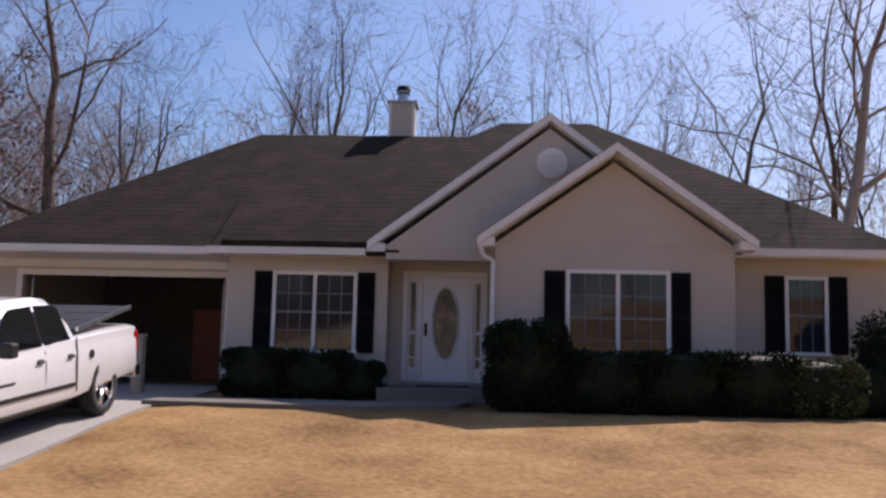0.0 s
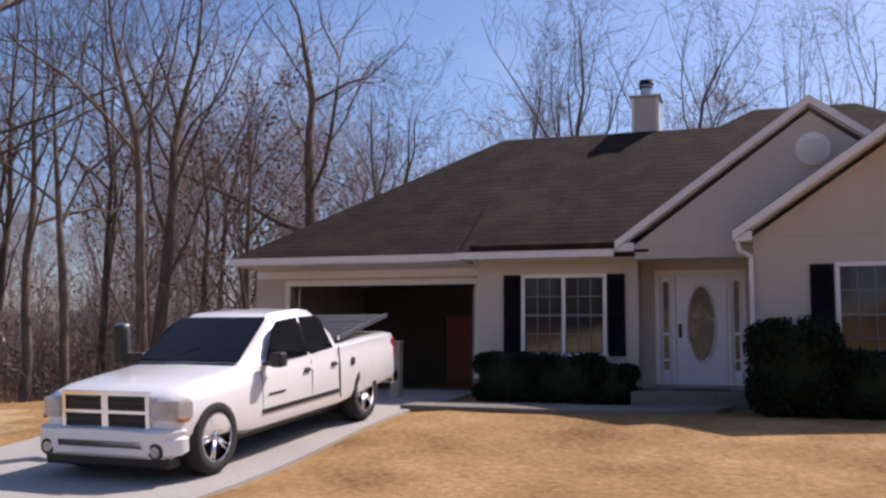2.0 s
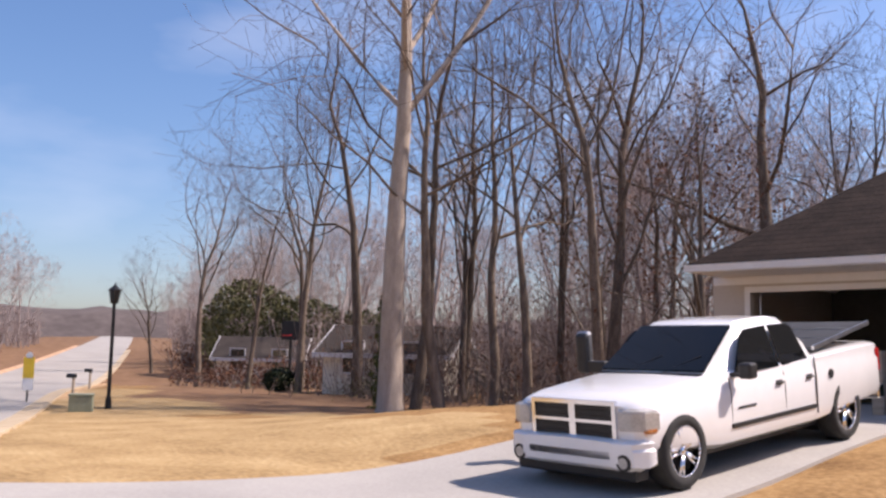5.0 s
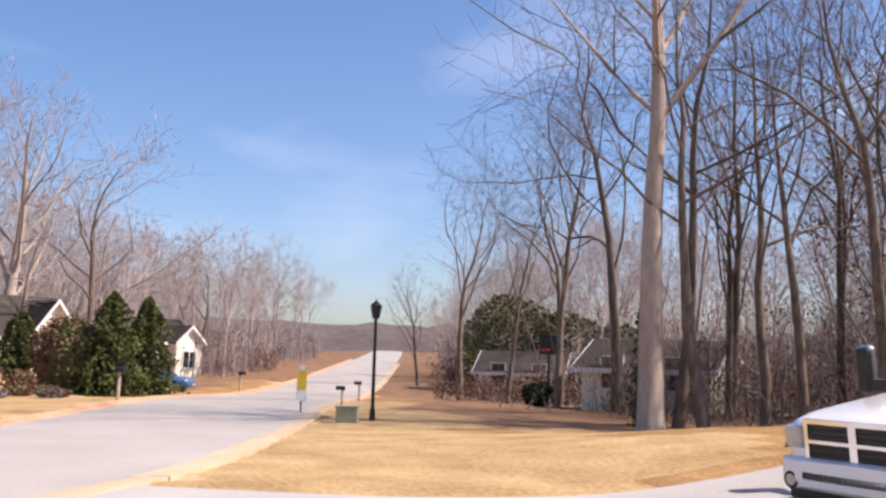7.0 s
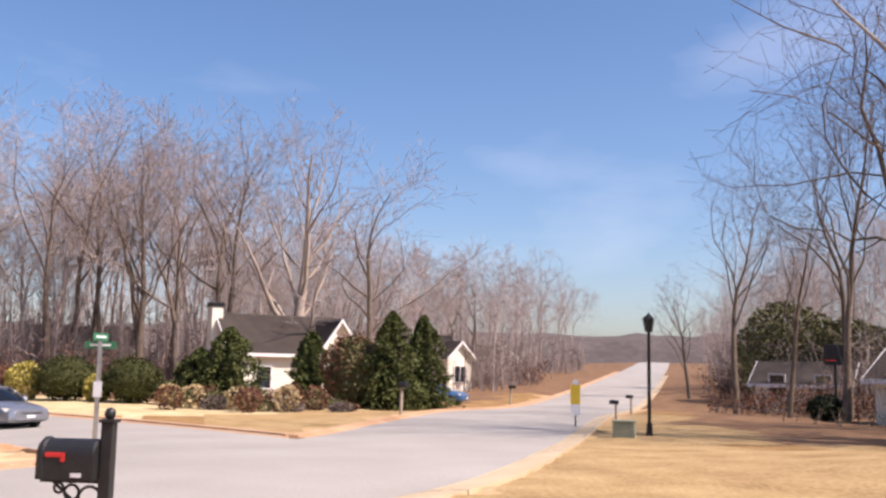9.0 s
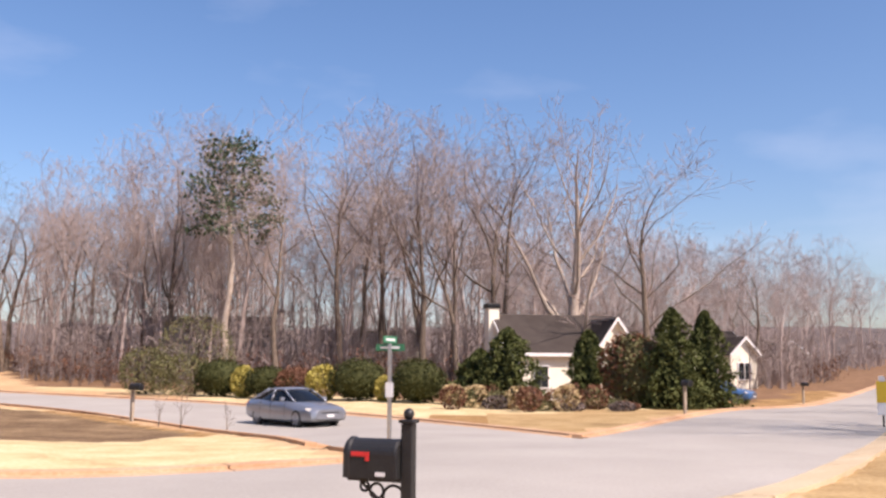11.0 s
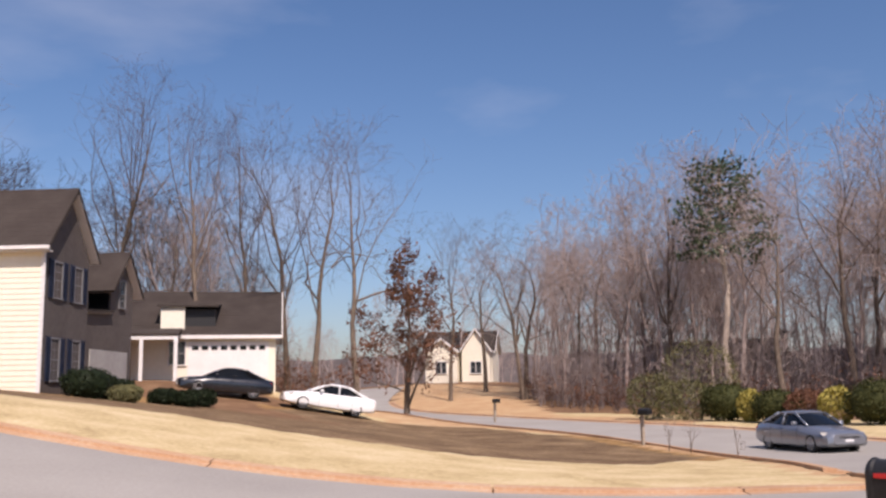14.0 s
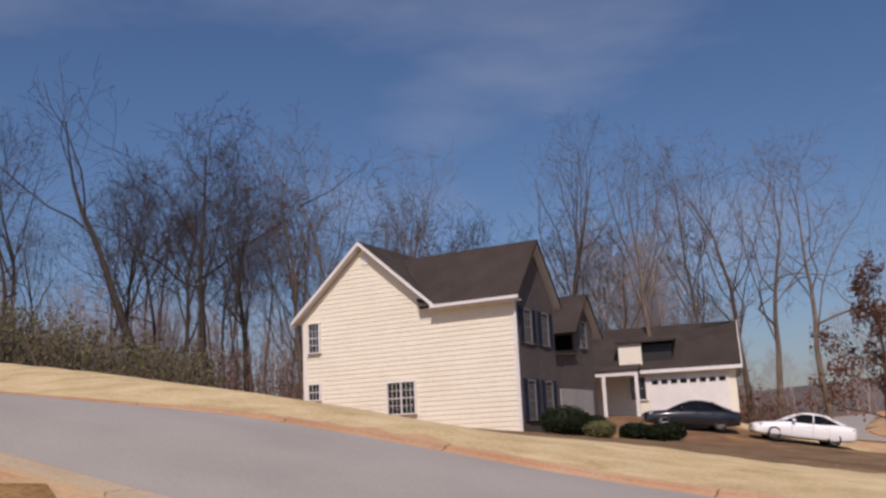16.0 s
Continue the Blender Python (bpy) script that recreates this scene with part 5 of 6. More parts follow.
# along the main street
plain_house((-60.0, 6.3), 104, "pale house with end chimney among evergreen shrubs", 7.6, 6.8, 3.1, 5.6, YELSIDING, GREYROOF, chimney=(-1, 1.1, 5.95), gable=[(2.6, 2.6, 1.2, 5.3)])
plain_house((-79.5, 20.6), 112, "pale gabled house beside the street", 6, 5.5, 3.0, 5.0, YELSIDING, GREYROOF, gable=(1.4, 2.6, 1.2, 4.4))
plain_house((-112.0, 34.5), 90, "small pale house far along the street", 6, 6, 2.8, 4.6, YELSIDING, SHINGLE, gable=(2.0, 4.0, 1.6, 4.5))
plain_house((-82.0, -23.3), 92, "house with tall pale end chimney half hidden by trees", 11, 8, 3.6, 5.6, GREYSIDING, GREYROOF, chimney=(1, 1.3, 5.9), gable=(-3.0, 4.0, 1.4, 5.3), trim=GREYSIDING)
plain_house((-80.0, -8.8), 92, "small pale gabled house half hidden by trees", 8, 7, 3.0, 4.6, GREYSIDING, GREYROOF, chimney=(1, 1.0, 5.3), gable=(1.0, 3.2, 1.4, 4.4), trim=GREYSIDING)
plain_house((-95.0, -55.6), 112, "white gabled house at the end of the side street", 7.8, 7, 3.5, 6.0, YELSIDING, GREYROOF, base=-0.6, gable=[(2.2, 3.2, 1.6, 6.1), (-1.6, 3.6, 2.8, 4.9)])
plain_house((-29.4, 27.6), 30, "low cream house with grey roof beyond the trees", 5.4, 4.6, 1.8, 3.0, YELSIDING, GREYROOF)
plain_house((-52.0, 37.0), 45, "pale house beyond the trees", 5.5, 5, 1.7, 3.1, YELSIDING, GREYROOF)


def steps():
    t = empty("garden_stairs", pose(-25.4, 28.6, height(-25.4, 28.6), 0, 0, 25), "weathered wooden stairs beside the low house", "stairs")
    for k in range(6):
        part("tread", box(k * 0.28, k * 0.28 + 0.3, 0, 1.1, 1.15 - k * 0.2, 1.19 - k * 0.2), PLANK, t)
    for y in (-0.05, 1.1):
        part("stringer", slab([(-0.1, y, 1.0), (1.75, y, -0.2), (1.75, y, 0.0), (-0.1, y, 1.2)], 0.05, way=(0, 1, 0)), PLANK, t)
        part("handrail", slab([(-0.1, y, 1.95), (1.75, y, 0.75), (1.75, y, 0.84), (-0.1, y, 2.04)], 0.06, way=(0, 1, 0)), PLANK, t)
        for x, z in ((0.0, 0.0), (1.65, -0.1)):
            part("post", box(x, x + 0.09, y, y + 0.09, -0.1, 2.0 - x * 0.65), PLANK, t)


steps()


# ---- street furniture ----
def mailbox():
    g = height(-7.0, -0.13)
    t = empty("mailbox", pose(-7.0, -0.13, g, 0, 0, -110), "black metal mailbox with raised red flag on a scrolled post", "mailbox")
    top = 0.24 - g
    part("post", box(-0.045, 0.045, -0.045, 0.045, 0, top - 0.10, 0.008), BLACKPLASTIC, t)
    part("collar", box(-0.06, 0.06, -0.06, 0.06, top - 0.10, top - 0.075, 0.005), BLACKPLASTIC, t)
    part("finial", ball((0, 0, top - 0.035), 0.042, 1, 1, 1.1), BLACKPLASTIC, t, smooth=True)
    zb, zt = -0.27 - g, 0.02 - g
    bm = bmesh.new()
    prof = [(-0.115, zb), (0.115, zb), *[(0.115 * math.cos(a), zt - 0.115 + 0.115 * math.sin(a)) for a in np.linspace(0, math.pi, 13)]]
    rings = [[bm.verts.new((x, y * k, (z - zb) * k + zb)) for y, z in prof] for x, k in ((0.05, 0.97), (0.07, 1), (0.43, 1), (0.45, 1.04), (0.47, 1.04), (0.49, 0.97))]
    n = len(prof)
    for a, b in zip(rings, rings[1:]):
        for i in range(n):
            bm.faces.new((a[i], a[(i + 1) % n], b[(i + 1) % n], b[i]))
    bm.faces.new(rings[0][::-1])
    bm.faces.new(rings[-1])
    bmesh.ops.recalc_face_normals(bm, faces=bm.faces[:])
    case = part("case", bm, BLACKPLASTIC, t)
    for s in (1, -1):
        if s > 0:
            part("flag", box(0.29, 0.42, 0.118, 0.124, zt - 0.13, zt - 0.095, 0.004, bm=box(0.27, 0.30, 0.118, 0.124, zt - 0.16, zt - 0.095)), FLAGRED, case, "red flag")
        part("number_bar", box(0.14, 0.22, s * 0.117 - 0.003, s * 0.117 + 0.003, zb + 0.02, zb + 0.05), PAPER, case)
    part("arm", box(0.0, 0.5, -0.02, 0.02, zb - 0.03, zb - 0.002), BLACKPLASTIC, t)
    for c, r in (((0.12, zb - 0.14), 0.085), ((0.26, zb - 0.10), 0.055), ((0.36, zb - 0.07), 0.035)):
        ring = [(c[0] + r * math.cos(a), 0, c[1] + r * math.sin(a)) for a in np.linspace(0, 2 * math.pi, 21)]
        part("scroll", pipe(ring, 0.011, 6), BLACKPLASTIC, t, smooth=True)
    part("brace", pipe([(0.03, 0, zb - 0.32), (0.2, 0, zb - 0.2), (0.4, 0, zb - 0.03)], 0.012, 6), BLACKPLASTIC, t)


mailbox()


def small_mailbox(x, y, turn, size=1.0):
    t = empty("mailbox", pose(x, y, height(x, y), 0, 0, turn) @ Matrix.Diagonal((size, size, size, 1)), "small dark mailbox on a post by the kerb", "mailbox", "mailboxes along the streets")
    part("post", box(-0.05, 0.05, -0.05, 0.05, 0, 1.05), PLANK, t)
    bm = box(-0.1, 0.42, -0.1, 0.1, 1.05, 1.17)
    cyl((-0.1, 0, 1.17), (0.42, 0, 1.17), 0.1, n=16, bm=bm)
    part("case", bm, BLACKPLASTIC, t)


for p in ((-30.3, 14.6, 200, 0.65), (-40.0, 19.8, 200, 0.7), (-36.0, 8.2, 20), (-58, 20.0, 20), (-31.9, -11.2, 60), (-45.2, -24.2, 60)):
    small_mailbox(*p)


def lamp_post():
    g = height(-24.78, 13.1)
    t = empty("street_lamp", pose(-24.78, 13.1, g), "black post lantern standing on the tan verge", "street lamp")
    top = 2.3 - g
    part("base", cyl((0, 0, 0), (0, 0, 0.35), 0.10, 0.075, n=16), DARKMETAL, t)
    part("pole", cyl((0, 0, 0.35), (0, 0, top - 0.5), 0.055, 0.045, n=14), DARKMETAL, t)
    part("collar", cyl((0, 0, top - 0.52), (0, 0, top - 0.46), 0.10, 0.12, n=12), DARKMETAL, t)
    lan = part("lantern", cyl((0, 0, top - 0.46), (0, 0, top - 0.14), 0.10, 0.17, n=6), PANE, t)
    for k in range(6):
        a = k * math.pi / 3
        part("lantern_bar", pipe([(0.10 * math.cos(a), 0.10 * math.sin(a), top - 0.46), (0.172 * math.cos(a), 0.172 * math.sin(a), top - 0.14)], 0.012, 5), DARKMETAL, lan)
    part("roof_cap", cyl((0, 0, top - 0.14), (0, 0, top), 0.21, 0.03, n=6), DARKMETAL, t)
    part("finial", ball((0, 0, top + 0.02), 0.03), DARKMETAL, t)


lamp_post()


def street_sign():
    x, y = -17.9, -1.25
    g = height(x, y) + 0.03
    t = empty("street_sign", pose(x, y, g, 0, 0, 70), "green street-name blades on a thin weathered post", "sign")
    top = 0.98 - g
    part("post", box(-0.035, 0.035, -0.03, 0.03, 0, top, 0.004), STEEL, t)
    for dz, turn in ((0.02, 0), (0.17, 90)):
        b = part("blade", box(-0.3, 0.3, -0.006, 0.006, top - 0.16 + dz, top - 0.03 + dz, 0.002), SIGNGREEN, t, m=pose(0, 0, 0, 0, 0, turn))
        part("letter_bar", box(-0.2, 0.2, -0.009, 0.009, top - 0.115 + dz, top - 0.075 + dz), PAPER, b)
    part("flyer", box(-0.07, 0.09, -0.04, -0.034, top * 0.5, top * 0.5 + 0.28), PAPER, t)


street_sign()


def caution_figure():
    x, y = -29.0, 12.56
    g = height(x, y)
    t = empty("caution_sign", pose(x, y, g, 0, 0, 65), "yellow and white caution sign on a short post at the kerb", "sign")
    part("post", box(-0.025, 0.025, -0.025, 0.025, 0, 1.3), DARKMETAL, t)
    part("panel", box(-0.16, 0.16, -0.035, -0.027, 0.72, 1.36, 0.01), SIGNYELLOW, t)
    part("lower_panel", box(-0.15, 0.15, -0.035, -0.027, 0.36, 0.715, 0.01), PAPER, t)
    part("top_panel", cyl((0, -0.035, 1.42), (0, -0.027, 1.42), 0.10, n=20), PAPER, t)


caution_figure()


def utility_box():
    x, y = -24.0, 11.95
    t = empty("utility_cabinet", pose(x, y, height(x, y), 0, 0, 60), "green metal utility cabinet on the verge", "utility box")
    part("body", box(-0.3, 0.3, -0.22, 0.22, 0.0, 0.42, 0.02), UTILGREEN, t)
    part("lid", box(-0.32, 0.32, -0.24, 0.24, 0.42, 0.48, 0.02), UTILGREEN, t)


utility_box()


def hoop():
    x, y = -36.2, 27.8
    g = height(x, y)
    t = empty("basketball_hoop", pose(x, y, g, 0, 0, 20), "dark basketball backboard on a pole", "basketball hoop")
    part("pole", cyl((0, 0, 0), (0, 0, 3.0), 0.06, n=12), DARKMETAL, t)
    part("backboard", box(-0.45, 0.45, -0.30, -0.26, 2.4, 3.3, 0.01), BLACKPLASTIC, t, m=pose(0, 0, 0, 0, 0, 35))
    part("arm", pipe([(0, 0, 2.9), (0.1, -0.24, 2.8)], 0.03), DARKMETAL, t)
    part("rim", pipe([(0.14 + 0.22 * math.cos(a), -0.52 + 0.22 * math.sin(a), 2.6) for a in np.linspace(0, 6.283, 17)], 0.012, 5), FLAGRED, t)


hoop()


# ---- planting ----
def tube(verts, faces, line, radii, n):
    """Adds a tapered tube along a line."""
    start = len(verts)
    for i, p in enumerate(line):
        d = (line[min(i + 1, len(line) - 1)] - line[max(i - 1, 0)]).normalized()
        a = d.orthogonal().normalized()
        b = d.cross(a)
        for k in range(n):
            t = 2 * math.pi * k / n
            verts.append(p + (a * math.cos(t) + b * math.sin(t)) * radii[i])
    for i in range(len(line) - 1):
        for k in range(n):
            q = start + i * n
            faces.append((q + k, q + (k + 1) % n, q + n + (k + 1) % n, q + n + k))


def grow(seed, tall=15.0, r0=0.2, first=0.35, limbs=13, spread=0.5, rise=0.35, twig=0.011, fan=(7, 5, 4), wander=0.05, lean=0.0, fork=False):
    """A bare broadleaf tree: trunk and limbs as one mesh, branches and twigs as another. Returns both and the twig tips."""
    rng = random.Random(seed)
    wood, twigs, tips = ([], []), ([], []), []

    def limb(p, d, length, r, level, base_frac):
        n = (9, 6, 4, 2)[level]
        line, radii, q, dd = [p.copy()], [r], p.copy(), d.normalized()
        for i in range(n):
            w = wander * (0.45 + 2.4 * (i / n) ** 2, 2.6, 3.4, 3.2)[level]
            dd = (dd + Vector((rng.gauss(0, w), rng.gauss(0, w), rng.gauss(0, w) + (0.0, rise * 0.30, 0.16, 0.08)[level]))).normalized()
            q = q + dd * (length / n)
            line.append(q.copy())
            f = (i + 1) / n
            radii.append(max(twig * 0.55, r * (1 - f * (0.93, 0.8, 0.75, 0.6)[level])))
        if level == 0:
            radii[0] *= 1.35
            line.insert(1, p + (line[1] - p) * 0.12)
            radii.insert(1, r * 1.03)
        v, f = wood if level < 2 else twigs
        tube(v, f, line, radii, (10, 6, 4, 3)[level])
        if level == 3:
            tips.append(line[-1])
            return
        count = (limbs, *fan)[level] if level else limbs
        for k in range(count):
            lo = first if level == 0 else 0.22
            f = lo + (1 - lo) * (k + rng.random()) / count
            f = min(f, 0.99)
            x = f * (len(line) - 1)
            i = int(x)
            at = line[i].lerp(line[i + 1], x - i)
            here = radii[i] + (radii[i + 1] - radii[i]) * (x - i)
            along = (line[i + 1] - line[i]).normalized()
            turn = rng.uniform(0, 2 * math.pi) if level else 2.4 * k + rng.uniform(-0.5, 0.5)
            side = Matrix.Rotation(turn, 3, along) @ along.orthogonal().normalized()
            open_ = (spread, 0.75, 0.85)[level] * rng.uniform(0.7, 1.3)
            way = (along * math.cos(open_ * 1.2) + side * math.sin(open_ * 1.2)).normalized()
            size = (length * (0.60 - 0.36 * (f - lo) / (1 - lo)) * rng.uniform(0.7, 1.15), length * 0.48 * rng.uniform(0.6, 1.2) * (1.15 - 0.5 * f), length * 0.5 * rng.uniform(0.6, 1.2))[level]
            limb(at, way, size, min(here * 0.6, max(twig, here * rng.uniform(0.36, 0.6))), level + 1, f)

    limb(Vector((0, 0, -0.15)), Vector((lean, lean * 0.4, 1)), tall, r0, 0, 0)
    return wood, twigs, tips


def tree(seed, label, group, m, bark=None, twig_mat=None, leaves=None, **how):
    """One tree as a thing: trunk with limbs, and its crown of twigs."""
    t = empty("tree", m, label, "tree", group)
    wood, twigs, tips = grow(seed, **how)
    arrays("trunk", wood[0], wood[1], bark or BARK, t, smooth=True)
    arrays("crown", twigs[0], twigs[1], twig_mat or TWIG, t)
    if leaves:
        mat, per, size = leaves
        rng = random.Random(seed + 1)
        v, f = [], []
        for tip in tips:
            for _ in range(per):
                leaf_card(v, f, tip + Vector((rng.gauss(0, 0.2), rng.gauss(0, 0.2), rng.gauss(-0.05, 0.2))), size * rng.uniform(0.6, 1.3), rng)
        arrays("leafage", v, f, mat, t)["kind"] = "stuff"
    return t


def leaf_card(v, f, p, s, rng):
    """A small bent leaf clump of two triangles' width."""
    a = Vector((rng.gauss(0, 1), rng.gauss(0, 1), rng.gauss(0, 1))).normalized()
    b = a.orthogonal().normalized()
    b = Matrix.Rotation(rng.uniform(0, 6.28), 3, a) @ b
    c = a.cross(b)
    k = len(v)
    v += [p - b * s, p + c * s * 0.5 + a * s * 0.15, p + b * s, p - c * s * 0.5 + a * s * 0.1]
    f.append((k, k + 1, k + 2, k + 3))


# a handful of grown trees, then repeats of them
VARIANTS = [
    dict(seed=11, first=0.42, limbs=13, spread=0.50, rise=0.42, fan=(8, 5), wander=0.07),
    dict(seed=23, first=0.34, limbs=14, spread=0.46, rise=0.46, fan=(8, 5), wander=0.09),
    dict(seed=37, first=0.50, limbs=11, spread=0.55, rise=0.40, fan=(8, 5), wander=0.07),
    dict(seed=41, first=0.40, limbs=11, spread=0.72, rise=0.26, fan=(8, 5), wander=0.11),
    dict(seed=59, first=0.32, limbs=15, spread=0.42, rise=0.5, fan=(7, 6), wander=0.06),
    dict(seed=67, first=0.45, limbs=10, spread=0.66, rise=0.30, fan=(8, 5), wander=0.10, lean=0.06),
]
ORIGINAL = {}


def stand(rows, group, label, twig=0.011, far=False, dark=False):
    """rows: x, y, height of the top, trunk radius."""
    for i, (x, y, top, r) in enumerate(rows):
        z = height(x, y)
        tall = (0.82 if far else 0.9) * (top - z)
        key = (i * 7 + int(abs(x))) % len(VARIANTS), far, dark
        m = pose(x, y, z, 0, 0, (i * 137) % 360) @ Matrix.Diagonal((tall / 15, tall / 15, tall / 15, 1))
        wide = r / (0.2 * tall / 15)
        wide = 1 + 0.5 * (wide - 1)
        m = m @ Matrix.Diagonal((min(1.5, max(0.8, wide)), min(1.5, max(0.8, wide)), 1, 1))
        if key not in ORIGINAL:
            how = dict(VARIANTS[key[0]])
            # far stands wear the twig tone with haze painted in
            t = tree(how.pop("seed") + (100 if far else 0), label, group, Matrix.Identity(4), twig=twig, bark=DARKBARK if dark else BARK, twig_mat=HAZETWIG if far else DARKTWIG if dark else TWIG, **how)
            ORIGINAL[key] = t
            t.matrix_world = m
        else:
            src = ORIGINAL[key]
            c = copy_thing(src, Matrix.Identity(4))
            c.matrix_basis = m
            tagged(c, label, "tree", group)


stand([
    (-4.5, 31.8, 14.5, 0.20), (-0.6, 36.0, 15.3, 0.16), (-8.5, 39.7, 14.8, 0.16), (-12.2, 35.5, 12.2, 0.15), (4.8, 38.3, 14.2, 0.15), (3.4, 40.2, 14.4, 0.13),
    (9.9, 34.5, 14.6, 0.22), (9.1, 48.6, 15.4, 0.14), (18.1, 43.0, 14.6, 0.15), (17.3, 51.0, 13.5, 0.15), (-13.5, 35.8, 12.6, 0.16), (-12.8, 34.2, 12.0, 0.15), (11.9, 29.6, 13.6, 0.18),
], "bare trees behind the cream house", "tall bare grey-barked tree behind the house")
stand([
    (-16.0, 24.8, 15.4, 0.26), (-18.6, 32.5, 13.5, 0.12), (-21.6, 29.7, 15.2, 0.14), (-20.8, 21.2, 15.6, 0.20), (-19.4, 20.9, 14.3, 0.22), (-28.9, 25.7, 16.4, 0.26),
    (-38.7, 30.4, 12.9, 0.20), (-20.0, 24.0, 14.1, 0.17), (-18.4, 23.8, 12.3, 0.18), (-23.7, 32.4, 14.9, 0.13), (-19.4, 32.6, 13.0, 0.14), (-15.6, 23.6, 14.7, 0.20),
    (-24.4, 27.3, 15.7, 0.16), (-47.9, 30.0, 12.6, 0.22), (-41.4, 29.0, 10.9, 0.13), (-33.7, 26.4, 13.2, 0.20), (-24.1, 26.8, 12.3, 0.15), (-65.9, 37.0, 7.9, 0.20),
], "bare trees of the side wood", "tall bare tree with grey bark in the leaf litter", 0.009)
stand([
    (-67.2, 12.3, 17.2, 0.40), (-71.8, 2.4, 21.3, 0.30), (-75.4, -3.6, 20.9, 0.30), (-74.8, -9.1, 20.2, 0.30), (-91.3, 27.6, 13.7, 0.40), (-69.8, -6.1, 14.9, 0.25), (-68.6, -1.4, 16.6, 0.25),
    (-106.3, 30.0, 15.6, 0.40), (-73.0, 1.7, 22.7, 0.30), (-67.6, -3.3, 17.6, 0.40), (-70.2, -9.6, 19.4, 0.35), (-75.0, -7.2, 21.3, 0.35), (-59.2, -12.0, 15.8, 0.25), (-75.0, -24.0, 20.6, 0.30),
    (-75.7, -29.5, 14.5, 0.25), (-78.6, -38.9, 16.3, 0.35), (-82.2, -45.1, 16.1, 0.30), (-79.7, -34.2, 16.3, 0.25), (-76.4, -26.7, 16.4, 0.25), (-68.2, -1.0, 16.5, 0.25),
], "bare trees beyond the junction", "tall bare tree beyond the junction, twigs painted hazy", 0.017, True)
stand([
    (-42.4, -51.8, 22.0, 0.30), (-41.7, -42.9, 19.1, 0.20), (-46.2, -43.6, 18.7, 0.15), (-46.6, -39.9, 18.2, 0.22), (-47.6, -38.5, 18.0, 0.24), (-46.0, -34.1, 17.3, 0.22), (-42.1, -45.7, 13.2, 0.18),
    (-73.0, -43.6, 14.9, 0.25), (-77.0, -38.4, 15.8, 0.30), (-86.0, -35.0, 17.5, 0.30), (-24.2, -57.1, 20.8, 0.20), (-26.0, -56.0, 20.6, 0.20), (-31.3, -57.4, 19.9, 0.25),
], "bare trees behind the neighbouring houses", "tall bare tree behind the neighbouring houses", 0.015, False)
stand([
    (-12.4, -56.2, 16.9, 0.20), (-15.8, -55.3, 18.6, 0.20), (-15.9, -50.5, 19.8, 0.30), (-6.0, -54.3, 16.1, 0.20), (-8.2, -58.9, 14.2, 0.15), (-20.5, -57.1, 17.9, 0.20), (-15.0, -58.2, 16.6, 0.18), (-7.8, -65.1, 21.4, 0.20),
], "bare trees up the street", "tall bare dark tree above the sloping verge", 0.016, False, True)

# trees with a look of their own
def own(seed, x, y, top, label, group="", turn=0, **how):
    z = height(x, y)
    return tree(seed, label, group, pose(x, y, z, 0, 0, turn), tall=top - z, **how)


own(301, -20.3, 19.7, 18.5, "very tall bare tree with thick pale trunk beside the lawn", bark=PALEBARK, r0=0.40, first=0.48, limbs=12, spread=0.6, rise=0.35, wander=0.02)
own(302, -12.9, 28.7, 14.5, "bare spreading tree with long crooked limbs", r0=0.30, first=0.28, limbs=9, spread=0.7, rise=0.3, wander=0.08)
own(303, 10.7, 27.5, 14.5, "bare tree with a thick sunlit trunk behind the house", r0=0.27, first=0.3, limbs=12, spread=0.7, rise=0.2, wander=0.08, bark=PALEBARK)
own(304, -64.4, 6.8, 15.5, "broad bare tree with a wide haze-toned fan of branches", twig_mat=HAZETWIG, bark=PALEBARK, r0=0.5, first=0.2, limbs=17, spread=0.55, rise=0.5, twig=0.022, fan=(8, 5, 4))
own(305, -11.88, 22.88, 7.6, "small tree still holding brown leaves beside the house", r0=0.14, first=0.2, limbs=12, spread=0.7, leaves=(DEADLEAF, 2, 0.07), fan=(5, 4, 3))
own(306, -49.6, -32.8, 7.8, "tree with clinging russet leaves beside the side street", r0=0.2, first=0.12, limbs=14, spread=0.75, leaves=(DEADLEAF, 9, 0.13), fan=(7, 5), twig=0.02)
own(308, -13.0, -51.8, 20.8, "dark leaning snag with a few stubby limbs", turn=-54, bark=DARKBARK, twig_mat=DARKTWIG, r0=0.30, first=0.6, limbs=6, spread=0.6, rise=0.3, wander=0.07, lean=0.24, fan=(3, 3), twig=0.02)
for i, (x, y, top) in enumerate(((-14.6, 27.2, 8.0), (-19.4, 29.4, 7.4), (-22.4, 30.6, 7.0), (-16.6, 31.0, 8.6), (-13.2, 25.4, 6.6))):
    own(330 + i, x, y, top, "young tree with clinging red-brown leaves in the wood", "leafy young trees in the wood", r0=0.08, first=0.18, limbs=11, spread=0.75, wander=0.09, leaves=(DEADLEAF, 2, 0.075), fan=(6, 4))
own(307, -17.6, 26.5, 9.0, "slender tree holding a few brown leaves in the wood", r0=0.12, first=0.2, limbs=12, spread=0.7, leaves=(DEADLEAF, 1, 0.07), fan=(5, 4, 3))


def cards(count, place, size, seed):
    rng = random.Random(seed)
    v, f = [], []
    for _ in range(count):
        leaf_card(v, f, Vector(place(rng)), size * rng.uniform(0.6, 1.4), rng)
    return v, f


